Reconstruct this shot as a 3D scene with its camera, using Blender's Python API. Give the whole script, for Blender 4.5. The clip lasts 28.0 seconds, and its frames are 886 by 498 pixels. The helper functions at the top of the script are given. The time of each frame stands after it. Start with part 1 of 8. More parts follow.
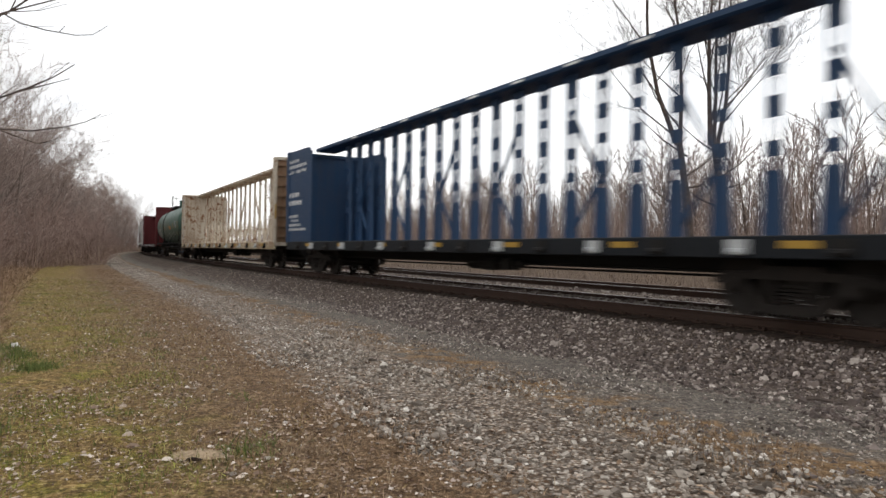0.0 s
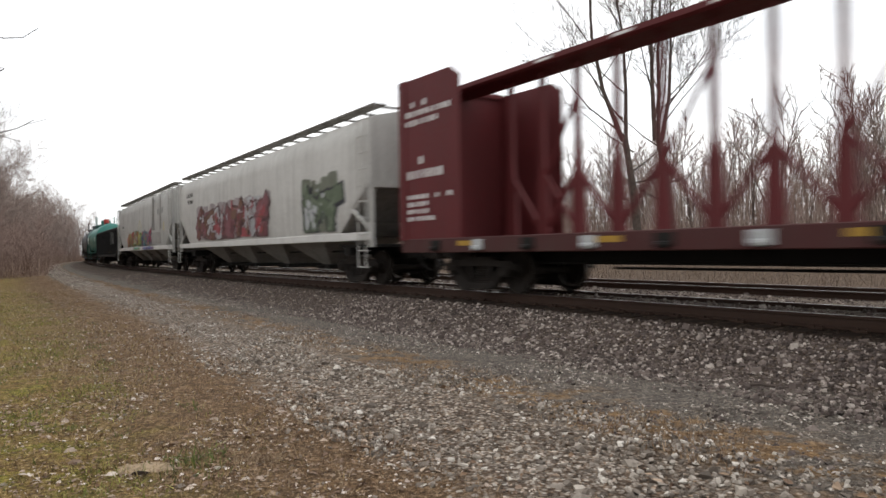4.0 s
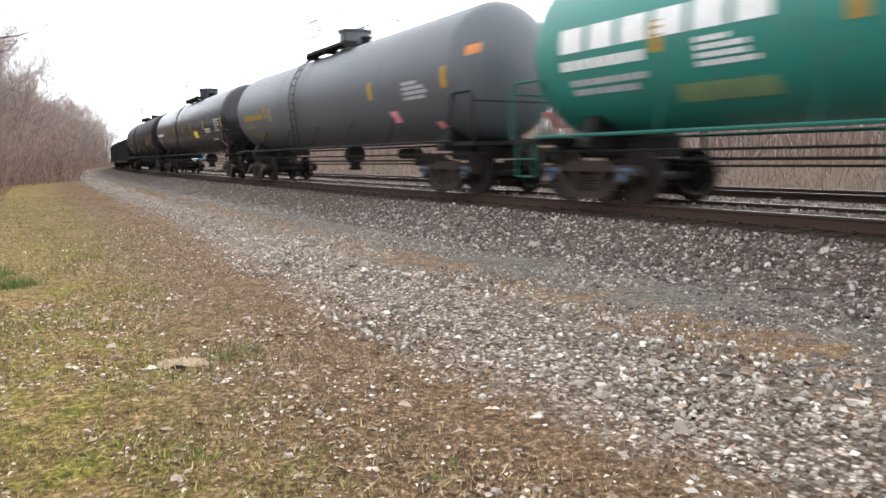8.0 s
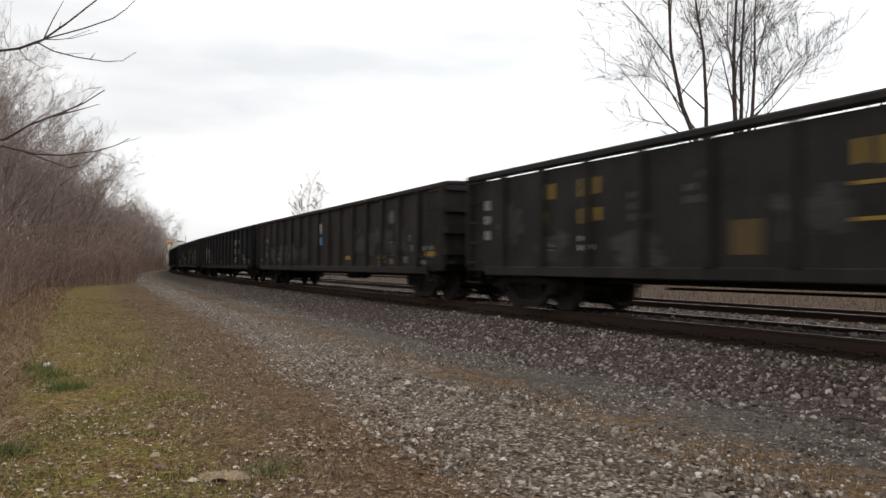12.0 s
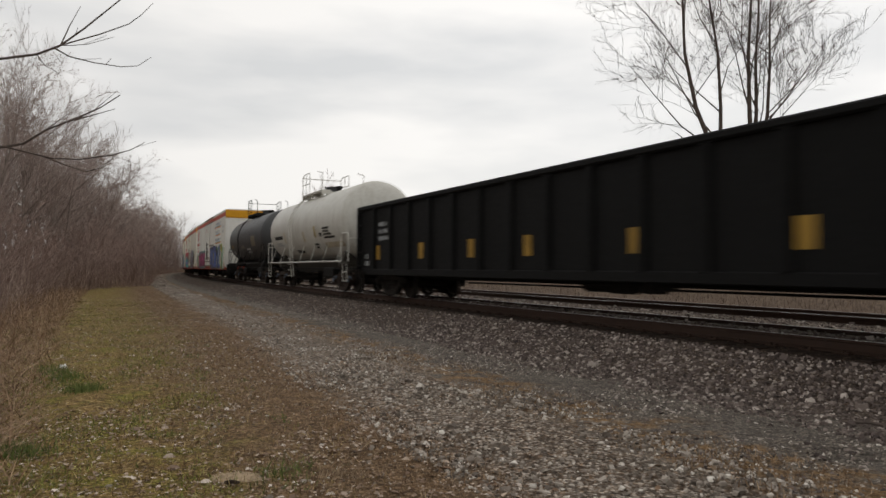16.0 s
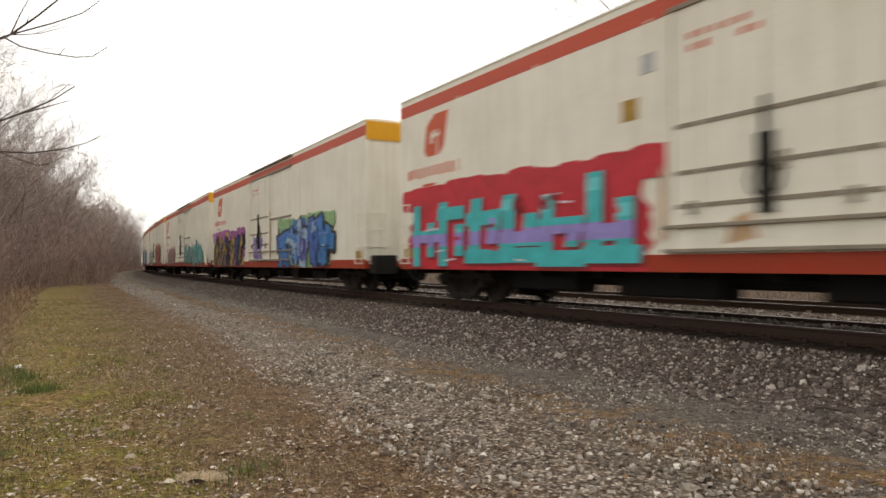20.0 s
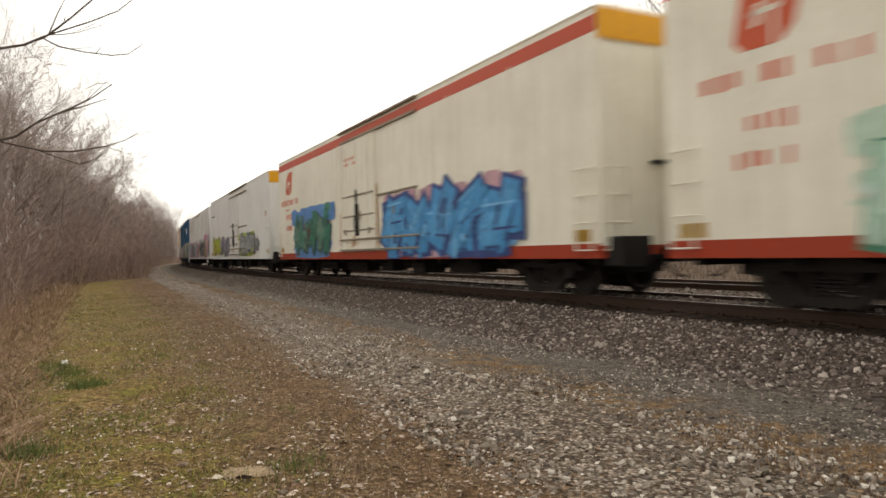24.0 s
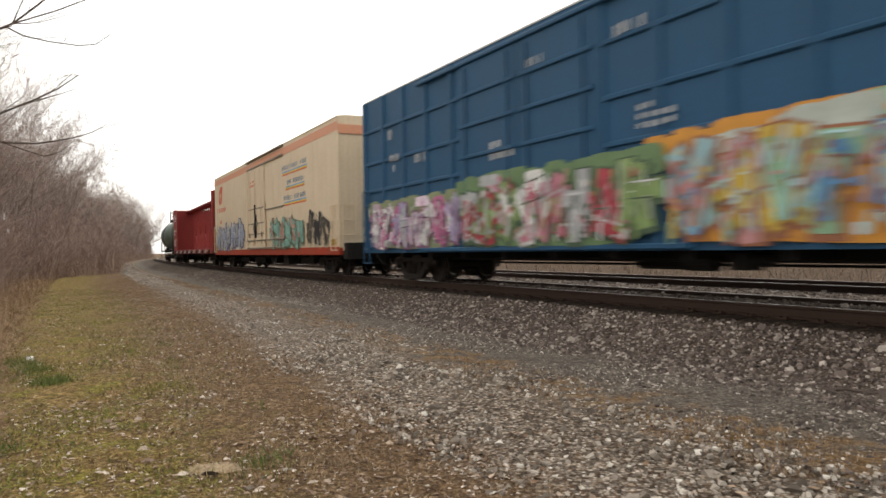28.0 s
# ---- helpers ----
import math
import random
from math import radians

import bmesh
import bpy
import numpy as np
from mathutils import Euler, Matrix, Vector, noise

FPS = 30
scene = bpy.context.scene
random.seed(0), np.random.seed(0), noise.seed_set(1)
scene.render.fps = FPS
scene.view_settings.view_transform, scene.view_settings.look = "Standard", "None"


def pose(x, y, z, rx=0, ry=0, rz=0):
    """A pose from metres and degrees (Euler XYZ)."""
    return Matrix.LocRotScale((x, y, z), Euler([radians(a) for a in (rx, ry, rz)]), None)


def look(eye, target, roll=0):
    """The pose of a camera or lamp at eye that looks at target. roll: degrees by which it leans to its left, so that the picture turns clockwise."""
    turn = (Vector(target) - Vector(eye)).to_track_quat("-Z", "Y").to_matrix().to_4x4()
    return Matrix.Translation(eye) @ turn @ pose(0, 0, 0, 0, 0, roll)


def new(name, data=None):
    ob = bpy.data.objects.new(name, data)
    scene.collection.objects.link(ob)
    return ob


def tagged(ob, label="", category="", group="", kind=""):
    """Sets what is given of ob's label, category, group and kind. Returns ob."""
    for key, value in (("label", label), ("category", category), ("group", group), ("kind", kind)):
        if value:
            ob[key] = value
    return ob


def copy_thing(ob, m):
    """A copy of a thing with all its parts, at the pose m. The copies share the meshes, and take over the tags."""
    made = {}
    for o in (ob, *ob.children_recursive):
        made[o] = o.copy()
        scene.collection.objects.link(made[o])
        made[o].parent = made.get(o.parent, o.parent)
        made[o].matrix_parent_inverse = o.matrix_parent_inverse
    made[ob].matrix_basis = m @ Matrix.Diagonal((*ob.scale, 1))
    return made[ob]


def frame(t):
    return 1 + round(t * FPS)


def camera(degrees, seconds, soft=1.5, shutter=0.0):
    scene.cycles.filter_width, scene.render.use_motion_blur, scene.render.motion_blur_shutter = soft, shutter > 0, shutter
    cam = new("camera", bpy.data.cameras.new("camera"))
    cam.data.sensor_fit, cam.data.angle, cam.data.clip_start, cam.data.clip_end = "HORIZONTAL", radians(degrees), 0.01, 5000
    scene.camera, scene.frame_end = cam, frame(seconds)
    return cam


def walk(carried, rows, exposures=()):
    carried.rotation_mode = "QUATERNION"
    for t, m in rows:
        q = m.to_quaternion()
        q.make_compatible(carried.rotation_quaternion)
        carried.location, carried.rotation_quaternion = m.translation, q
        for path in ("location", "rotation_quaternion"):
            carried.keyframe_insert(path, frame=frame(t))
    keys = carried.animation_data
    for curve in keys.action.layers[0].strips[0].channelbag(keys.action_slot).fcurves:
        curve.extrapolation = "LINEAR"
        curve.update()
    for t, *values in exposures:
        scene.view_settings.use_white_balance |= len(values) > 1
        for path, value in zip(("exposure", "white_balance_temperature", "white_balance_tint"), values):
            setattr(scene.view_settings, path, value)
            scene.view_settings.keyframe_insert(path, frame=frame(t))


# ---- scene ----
cam = camera(65.0, 28.0, soft=1.55, shutter=0.38)


def view(x, y, z, yaw, pitch, roll):
    """A hand-held camera's pose: yaw to the left, pitch up, roll to the left."""
    return pose(x, y, z, 90 + pitch, 0, yaw) @ pose(0, 0, 0, 0, 0, roll)


PATH = [
    (0, view(-0.022, -0.020, 1.480, -0.29, 0.14, 0.84)),
    (0.5, view(-0.015, -0.024, 1.477, 0.08, 0.25, 0.91)),
    (1, view(-0.012, -0.014, 1.477, -0.16, 0.30, 0.83)),
    (1.5, view(-0.010, -0.016, 1.477, -0.58, 0.26, 0.34)),
    (2, view(-0.006, -0.012, 1.477, -0.53, 0.26, -0.08)),
    (2.5, view(-0.005, -0.011, 1.479, -0.61, 0.28, -0.19)),
    (3, view(-0.003, -0.015, 1.472, -0.76, 0.32, -0.29)),
    (3.5, view(0.008, -0.014, 1.479, -3.45, 0.24, -0.16)),
    (5.5, view(0.043, -0.001, 1.462, -3.82, -2.14, -1.91)),
    (6, view(0.021, 0.012, 1.450, -0.33, -4.37, -1.99)),
    (6.5, view(0.020, 0.002, 1.453, 0.99, -6.03, -2.84)),
    (7, view(0.026, -0.004, 1.446, 0.32, -7.02, -2.78)),
    (7.5, view(0.036, -0.004, 1.443, -0.59, -8.68, -2.00)),
    (8, view(0.026, -0.002, 1.454, -1.81, -7.61, -0.93)),
    (8.5, view(0.023, 0.005, 1.468, -1.81, -5.09, -0.45)),
    (9, view(0.024, -0.006, 1.495, -2.76, -0.46, 0.20)),
    (9.5, view(0.014, 0.016, 1.503, 0.67, 1.13, 0.84)),
    (10, view(-0.005, 0.009, 1.509, 3.09, 0.68, 0.99)),
    (10.5, view(-0.003, -0.007, 1.507, 1.44, 0.82, 1.17)),
    (11, view(-0.007, -0.006, 1.505, 1.14, 0.52, 0.80)),
    (11.5, view(-0.005, -0.022, 1.515, 1.80, 0.97, 0.46)),
    (12, view(-0.003, -0.025, 1.512, 1.76, 1.40, 0.31)),
    (12.5, view(0.007, -0.022, 1.507, 2.04, 1.50, -0.14)),
    (14.5, view(0.020, -0.055, 1.507, -0.94, 2.63, 0.57)),
    (15, view(0.029, -0.039, 1.511, -0.10, 1.50, 0.39)),
    (15.5, view(0.011, -0.023, 1.513, 2.28, 1.64, 0.27)),
    (16, view(0.014, -0.041, 1.516, 2.84, 1.61, 0.32)),
    (16.5, view(0.007, -0.027, 1.512, 2.25, 0.97, 0.07)),
    (17, view(0.029, -0.025, 1.513, 1.07, 0.66, -0.06)),
    (17.5, view(0.031, -0.028, 1.512, -0.01, 0.60, -0.25)),
    (18, view(0.027, -0.023, 1.516, -0.01, 0.70, 0.04)),
    (18.5, view(0.023, -0.027, 1.514, 0.16, 1.02, 0.08)),
    (19, view(0.024, -0.018, 1.507, 0.39, 1.05, -0.19)),
    (19.5, view(0.024, -0.026, 1.514, -0.03, 1.07, -0.09)),
    (20, view(0.000, -0.000, 1.500, 0.00, 1.15, -0.26)),
    (20.5, view(0.023, -0.021, 1.510, 0.61, 0.18, -0.26)),
    (21, view(0.014, -0.022, 1.509, 1.02, 0.84, -0.73)),
    (21.5, view(0.019, -0.020, 1.504, 1.30, 0.23, -1.01)),
    (23.5, view(-0.124, 0.090, 1.527, 0.88, 1.07, -1.83)),
    (24, view(-0.087, 0.091, 1.523, 2.55, 0.25, -1.29)),
    (24.5, view(-0.049, 0.078, 1.518, 3.62, 0.20, -1.07)),
    (25, view(-0.053, 0.068, 1.509, 3.11, -0.06, -1.35)),
    (25.5, view(-0.056, 0.090, 1.515, 3.35, -0.32, -1.78)),
    (26, view(-0.054, 0.097, 1.525, 3.24, -0.28, -1.12)),
    (26.5, view(-0.051, 0.107, 1.521, 3.30, -0.19, -1.22)),
    (27, view(-0.046, 0.111, 1.517, 3.04, -0.26, -1.19)),
    (27.5, view(-0.041, 0.119, 1.519, 2.54, -0.20, -1.45)),
    (28, view(-0.035, 0.114, 1.508, 0.68, -0.11, -1.15)),
]
# the camera's own exposure (stops) and white balance on the way
EXPOSURES = [(t, ev, kelvin, 10) for t, ev, kelvin in (
    (0, -0.09, 6500), (1, -0.09, 6500), (2, -0.12, 6500), (3, -0.18, 6500), (3.5, -0.13, 6500), (5.5, 0.33, 6350), (6, 0.43, 6300), (7, 0.53, 6200), (8, 0.93, 6150), (9, 0.9, 6300),
    (9.5, 0.52, 6500), (10, 0.15, 6500), (11, 0.04, 6500), (12, -0.38, 6550), (12.5, -0.45, 6600), (14.5, -0.64, 6700), (15, -0.69, 6720), (16, -0.7, 6720), (17, -0.65, 6650), (17.5, -0.28, 6800),
    (18, 0.01, 6950), (20, -0.03, 7050), (23.5, -0.02, 7250), (24, -0.02, 7300), (26, 0.02, 7150), (27, 0.03, 6950), (28, 0.14, 7000))]
walk(cam, PATH, EXPOSURES)

# ---- light: a bright overcast sky ----
world = bpy.data.worlds.new("overcast")
scene.world = world
world.use_nodes = True
wn, wl = world.node_tree.nodes, world.node_tree.links
wn.clear()
w_out = wn.new("ShaderNodeOutputWorld")
w_bg = wn.new("ShaderNodeBackground")
w_bg.inputs["Strength"].default_value = 0.1
w_sky = wn.new("ShaderNodeTexSky")
w_sky.sky_type = "NISHITA"
w_sky.sun_disc = False
w_sky.sun_elevation = radians(38)
w_sky.sun_rotation = radians(50)
w_tc = wn.new("ShaderNodeTexCoord")
w_map = wn.new("ShaderNodeMapping")
w_map.inputs["Scale"].default_value = (1.1, 1.1, 4.5)
w_noise = wn.new("ShaderNodeTexNoise")
w_noise.inputs["Scale"].default_value = 1.7
w_noise.inputs["Detail"].default_value = 5
w_noise.inputs["Roughness"].default_value = 0.5
w_ramp = wn.new("ShaderNodeValToRGB")
w_ramp.color_ramp.elements[0].position = 0.38
w_ramp.color_ramp.elements[0].color = (10.9, 11.15, 11.4, 1)
w_ramp.color_ramp.elements[1].position = 0.6
w_ramp.color_ramp.elements[1].color = (14.9, 14.8, 14.65, 1)
w_mix = wn.new("ShaderNodeMixRGB")
w_mix.inputs[0].default_value = 0.9
wl.new(w_tc.outputs["Generated"], w_map.inputs[0])
wl.new(w_map.outputs[0], w_noise.inputs["Vector"])
wl.new(w_noise.outputs["Fac"], w_ramp.inputs[0])
wl.new(w_sky.outputs[0], w_mix.inputs[1])
wl.new(w_ramp.outputs[0], w_mix.inputs[2])
# the veiled sun stands ahead and to the right: the cloud is brighter round it
w_dot = wn.new("ShaderNodeVectorMath")
w_dot.operation = "DOT_PRODUCT"
wl.new(w_tc.outputs["Generated"], w_dot.inputs[0])
w_dot.inputs[1].default_value = (0.6, 0.5, 0.62)
w_glow = wn.new("ShaderNodeMapRange")
wl.new(w_dot.outputs["Value"], w_glow.inputs[0])
w_glow.inputs[1].default_value, w_glow.inputs[2].default_value = -1.0, 1.0
w_glow.inputs[3].default_value, w_glow.inputs[4].default_value = 0.7, 1.25
w_mul = wn.new("ShaderNodeMixRGB")
w_mul.blend_type = "MULTIPLY"
w_mul.inputs[0].default_value = 1.0
wl.new(w_mix.outputs[0], w_mul.inputs[1])
wl.new(w_glow.outputs[0], w_mul.inputs[2])
wl.new(w_mul.outputs[0], w_bg.inputs["Color"])
wl.new(w_bg.outputs[0], w_out.inputs[0])

sun = new("sun", bpy.data.lights.new("sun", "SUN"))
sun.data.energy = 0.25
sun.data.angle = radians(30)
sun.data.color = (1.0, 0.97, 0.92)
sun.matrix_world = look((60, 50, 62), (0, 0, 0))


# ---- materials ----
def nodes(name):
    m = bpy.data.materials.new(name)
    m.use_nodes = True
    n, l = m.node_tree.nodes, m.node_tree.links
    return m, n, l, n["Principled BSDF"]


def ramp(n, l, source, stops):
    r = n.new("ShaderNodeValToRGB")
    e = r.color_ramp.elements
    while len(e) < len(stops):
        e.new(0.5)
    for k, (p, c) in zip(e, stops):
        k.position, k.color = p, (*c, 1) if len(c) == 3 else (c[0], c[0], c[0], 1)
    l.new(source, r.inputs[0])
    return r.outputs[0]


def noise_node(n, l, vector, scale, detail=4, rough=0.55):
    t = n.new("ShaderNodeTexNoise")
    t.inputs["Scale"].default_value, t.inputs["Detail"].default_value, t.inputs["Roughness"].default_value = scale, detail, rough
    if vector is not None:
        l.new(vector, t.inputs["Vector"])
    return t.outputs["Fac"]


def mapped(n, l, scale, out="Object"):
    tc, mp = n.new("ShaderNodeTexCoord"), n.new("ShaderNodeMapping")
    mp.inputs["Scale"].default_value = scale
    l.new(tc.outputs[out], mp.inputs[0])
    return mp.outputs[0]


def mix(n, l, fac, a, b, kind="MIX"):
    m = n.new("ShaderNodeMixRGB")
    m.blend_type = kind
    for sock, v in zip(m.inputs, (fac, a, b)):
        if hasattr(v, "is_linked"):
            l.new(v, sock)
        elif isinstance(v, tuple):
            sock.default_value = (*v, 1)
        else:
            sock.default_value = v
    return m.outputs[0]


def bump(n, l, bsdf, height, strength, distance=0.02):
    b = n.new("ShaderNodeBump")
    b.inputs["Strength"].default_value, b.inputs["Distance"].default_value = strength, distance
    l.new(height, b.inputs["Height"])
    l.new(b.outputs[0], bsdf.inputs["Normal"])


def paint(name, rgb, rough=0.45, dirt=0.35, dirt_rgb=(0.07, 0.06, 0.05), rust=0.0, metal=0.0, flake=0.0):
    """Weathered paint on steel: blotches, downward streaks, chips of rust."""
    m, n, l, b = nodes(name)
    big = noise_node(n, l, mapped(n, l, (0.5, 0.5, 0.7)), 1.2, 5, 0.6)
    streak = noise_node(n, l, mapped(n, l, (2.6, 2.6, 0.16)), 2.2, 5, 0.65)
    fine = noise_node(n, l, mapped(n, l, (1, 1, 1)), 14, 5, 0.7)
    grime = mix(n, l, 0.5, ramp(n, l, big, [(0.35, (0.0,)), (0.75, (1.0,))]), ramp(n, l, streak, [(0.42, (0.0,)), (0.7, (1.0,))]))
    fac = mix(n, l, 1.0, grime, (dirt,) * 3, "MULTIPLY")
    col = mix(n, l, fac, rgb, dirt_rgb)
    col = mix(n, l, 0.22, col, ramp(n, l, fine, [(0.3, (0.25,)), (0.7, (0.75,))]), "OVERLAY")
    if rust:
        spots = mix(n, l, 1.0, ramp(n, l, fine, [(0.5, (0.0,)), (0.62, (1.0,))]), ramp(n, l, streak, [(0.42, (0.0,)), (0.62, (1.0,))]), "MULTIPLY")
        col = mix(n, l, mix(n, l, 1.0, spots, (rust,) * 3, "MULTIPLY"), col, (0.19, 0.07, 0.03))
    if flake:
        peel = noise_node(n, l, mapped(n, l, (1.0, 1.0, 1.3)), 1.5, 9, 0.76)
        col = mix(n, l, ramp(n, l, peel, [(flake, (0.0,)), (flake + 0.05, (1.0,))]), col, ramp(n, l, fine, [(0.35, (0.1, 0.04, 0.02)), (0.65, (0.32, 0.14, 0.06))]))
    l.new(col, b.inputs["Base Color"])
    l.new(ramp(n, l, fine, [(0.3, (rough - 0.08,)), (0.7, (min(1, rough + 0.18),))]), b.inputs["Roughness"])
    b.inputs["Metallic"].default_value = metal
    b.inputs["Specular IOR Level"].default_value = 0.5 if rough < 0.45 else 0.22
    bump(n, l, b, fine, 0.12, 0.01)
    return m


def plain(name, rgb, rough=0.7, vary=0.3, scale=6.0):
    m, n, l, b = nodes(name)
    f = noise_node(n, l, mapped(n, l, (1, 1, 1)), scale, 5, 0.65)
    dark, light = tuple(c * (1 - vary) for c in rgb), tuple(min(1, c * (1 + vary)) for c in rgb)
    l.new(ramp(n, l, f, [(0.3, dark), (0.7, light)]), b.inputs["Base Color"])
    b.inputs["Roughness"].default_value = rough
    b.inputs["Specular IOR Level"].default_value = 0.15 if rough > 0.8 else 0.4
    return m


def scatter(name, stops, rough=0.85):
    """Pieces that differ one from another."""
    m, n, l, b = nodes(name)
    g = n.new("ShaderNodeNewGeometry")
    f = noise_node(n, l, mapped(n, l, (1, 1, 1)), 25, 3)
    col = ramp(n, l, g.outputs["Random Per Island"], stops)
    l.new(mix(n, l, 0.3, col, ramp(n, l, f, [(0.3, (0.2,)), (0.7, (0.8,))]), "OVERLAY"), b.inputs["Base Color"])
    b.inputs["Roughness"].default_value = rough
    return m


def ground_material():
    """Zones across the track's side, by the distance from the near rail."""
    m, n, l, b = nodes("ground")
    at = n.new("ShaderNodeAttribute")
    at.attribute_name = "aside"
    pos = mapped(n, l, (1, 1, 1))
    wob = noise_node(n, l, pos, 0.45, 4, 0.6)
    wob2 = noise_node(n, l, pos, 2.6, 4, 0.65)
    wig = n.new("ShaderNodeMath")
    wig.operation = "MULTIPLY_ADD"
    l.new(mix(n, l, 0.4, wob, wob2), wig.inputs[0])
    wig.inputs[1].default_value = 2.4
    l.new(at.outputs["Fac"], wig.inputs[2])
    e = wig.outputs[0]  # shifted by about 1.2

    def band(lo, hi, soft=0.5):
        r1 = n.new("ShaderNodeMapRange")
        r1.interpolation_type = "SMOOTHSTEP"
        l.new(e, r1.inputs[0])
        r1.inputs[1].default_value, r1.inputs[2].default_value = lo + 1.2 - soft, lo + 1.2 + soft
        return r1.outputs[0]

    fine = noise_node(n, l, pos, 24, 9, 0.82)
    v = n.new("ShaderNodeTexVoronoi")
    v.inputs["Scale"].default_value = 32
    l.new(pos, v.inputs["Vector"])
    v2 = n.new("ShaderNodeTexVoronoi")
    v2.inputs["Scale"].default_value = 52
    l.new(pos, v2.inputs["Vector"])
    sep = n.new("ShaderNodeSeparateColor")
    l.new(v.outputs["Color"], sep.inputs[0])
    sep2 = n.new("ShaderNodeSeparateColor")
    l.new(v2.outputs["Color"], sep2.inputs[0])
    edge = ramp(n, l, v.outputs["Distance"], [(0.25, (1.0, 1.0, 1.0)), (0.7, (0.42, 0.33, 0.26))])
    ballast = mix(n, l, 1.0, ramp(n, l, sep.outputs[0], [(0.0, (0.048, 0.037, 0.03)), (0.5, (0.108, 0.086, 0.072)), (0.85, (0.18, 0.147, 0.123)), (1.0, (0.34, 0.29, 0.245))]), edge, "MULTIPLY")
    grey = mix(n, l, 0.5, ramp(n, l, sep2.outputs[0], [(0.0, (0.05, 0.042, 0.035)), (0.6, (0.115, 0.098, 0.083)), (1.0, (0.33, 0.288, 0.245))]), ramp(n, l, fine, [(0.38, (0.03, 0.0255, 0.021)), (0.5, (0.108, 0.092, 0.077)), (0.62, (0.33, 0.288, 0.245))]))
    pale = mix(n, l, 1.0, ramp(n, l, sep.outputs[1], [(0.0, (0.085, 0.067, 0.052)), (0.4, (0.19, 0.157, 0.128)), (0.75, (0.36, 0.314, 0.266)), (1.0, (0.66, 0.6, 0.53))]), edge, "MULTIPLY")
    tan = ramp(n, l, fine, [(0.38, (0.06, 0.033, 0.016)), (0.5, (0.2, 0.12, 0.058)), (0.62, (0.38, 0.25, 0.13))])
    litter = ramp(n, l, fine, [(0.38, (0.0275, 0.014, 0.007)), (0.49, (0.121, 0.0725, 0.037)), (0.55, (0.208, 0.133, 0.074)), (0.64, (0.485, 0.36, 0.245))])
    turf = mix(n, l, ramp(n, l, wob2, [(0.47, (0.0,)), (0.62, (1.0,))]), ramp(n, l, fine, [(0.38, (0.03, 0.017, 0.006)), (0.48, (0.145, 0.09, 0.03)), (0.55, (0.27, 0.18, 0.066)), (0.64, (0.56, 0.44, 0.24))]), ramp(n, l, fine, [(0.38, (0.024, 0.022, 0.004)), (0.48, (0.13, 0.115, 0.018)), (0.55, (0.235, 0.2, 0.037)), (0.64, (0.5, 0.42, 0.15))]))
    undarkened = ballast
    # beside the near rail the colour is darkened for both grease and shade
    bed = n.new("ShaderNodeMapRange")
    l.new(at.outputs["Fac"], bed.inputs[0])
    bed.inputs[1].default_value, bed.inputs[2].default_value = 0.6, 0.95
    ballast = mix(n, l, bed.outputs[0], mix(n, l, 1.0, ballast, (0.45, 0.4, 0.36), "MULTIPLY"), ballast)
    mid = n.new("ShaderNodeMapRange")
    l.new(at.outputs["Fac"], mid.inputs[0])
    mid.inputs[1].default_value, mid.inputs[2].default_value = -0.1, -0.25
    ballast = mix(n, l, mid.outputs[0], ballast, mix(n, l, 0.35, undarkened, pale))
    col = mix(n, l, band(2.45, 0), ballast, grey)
    patch = mix(n, l, 1.0, band(3.75, 0, 0.3), ramp(n, l, wob2, [(0.42, (0.0,)), (0.58, (1.0,))]), "MULTIPLY")
    col = mix(n, l, band(4.55, 0, 0.4), mix(n, l, patch, col, tan), pale)
    col = mix(n, l, band(6.1, 0, 0.35), col, litter)
    col = mix(n, l, band(8.0, 0, 1.0), col, turf)
    far = mix(n, l, band(9.9, 0, 0.5), col, litter)
    other = mix(n, l, band(-8.2, 0, 0.6), ramp(n, l, fine, [(0.3, (0.07, 0.048, 0.033)), (0.7, (0.18, 0.13, 0.093))]), far)
    blot = noise_node(n, l, pos, 5.5, 5, 0.7)
    other = mix(n, l, 1.0, other, ramp(n, l, blot, [(0.34, (0.6, 0.57, 0.535)), (0.5, (1.0, 1.0, 1.0)), (0.66, (1.32, 1.28, 1.22))]), "MULTIPLY")
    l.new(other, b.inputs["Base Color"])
    b.inputs["Roughness"].default_value = 0.95
    b.inputs["Specular IOR Level"].default_value = 0.2
    h = mix(n, l, 0.5, v.outputs["Distance"], fine)
    bump(n, l, b, h, 0.9, 0.04)
    return m


M_GROUND = ground_material()
M_RAIL = paint("rusty_rail", (0.05, 0.029, 0.021), 0.75, 0.5, (0.03, 0.02, 0.015))
M_RAILHEAD = paint("polished_rail_head", (0.55, 0.54, 0.53), 0.28, 0.1, metal=1.0)
M_TIE = plain("creosoted_wood", (0.03, 0.02, 0.015), 0.9, 0.4, 9)
M_TRUCK = paint("truck_steel", (0.016, 0.0135, 0.012), 0.75, 0.5, (0.045, 0.032, 0.024))
M_WHEEL = paint("wheel_steel", (0.022, 0.017, 0.014), 0.6, 0.5, (0.02, 0.016, 0.013))
M_TREAD = paint("wheel_tread", (0.4, 0.39, 0.38), 0.35, 0.3, metal=1.0)
M_CHASSIS = paint("black_underframe", (0.011, 0.0105, 0.01), 0.7, 0.5, (0.03, 0.025, 0.02))
M_BARK = plain("bark", (0.2, 0.163, 0.142), 0.9, 0.4, 5)
M_BARKDARK = plain("dark_bark", (0.1, 0.078, 0.066), 0.9, 0.4, 5)
M_TWIG = plain("twigs", (0.3, 0.235, 0.205), 0.9, 0.35, 3)
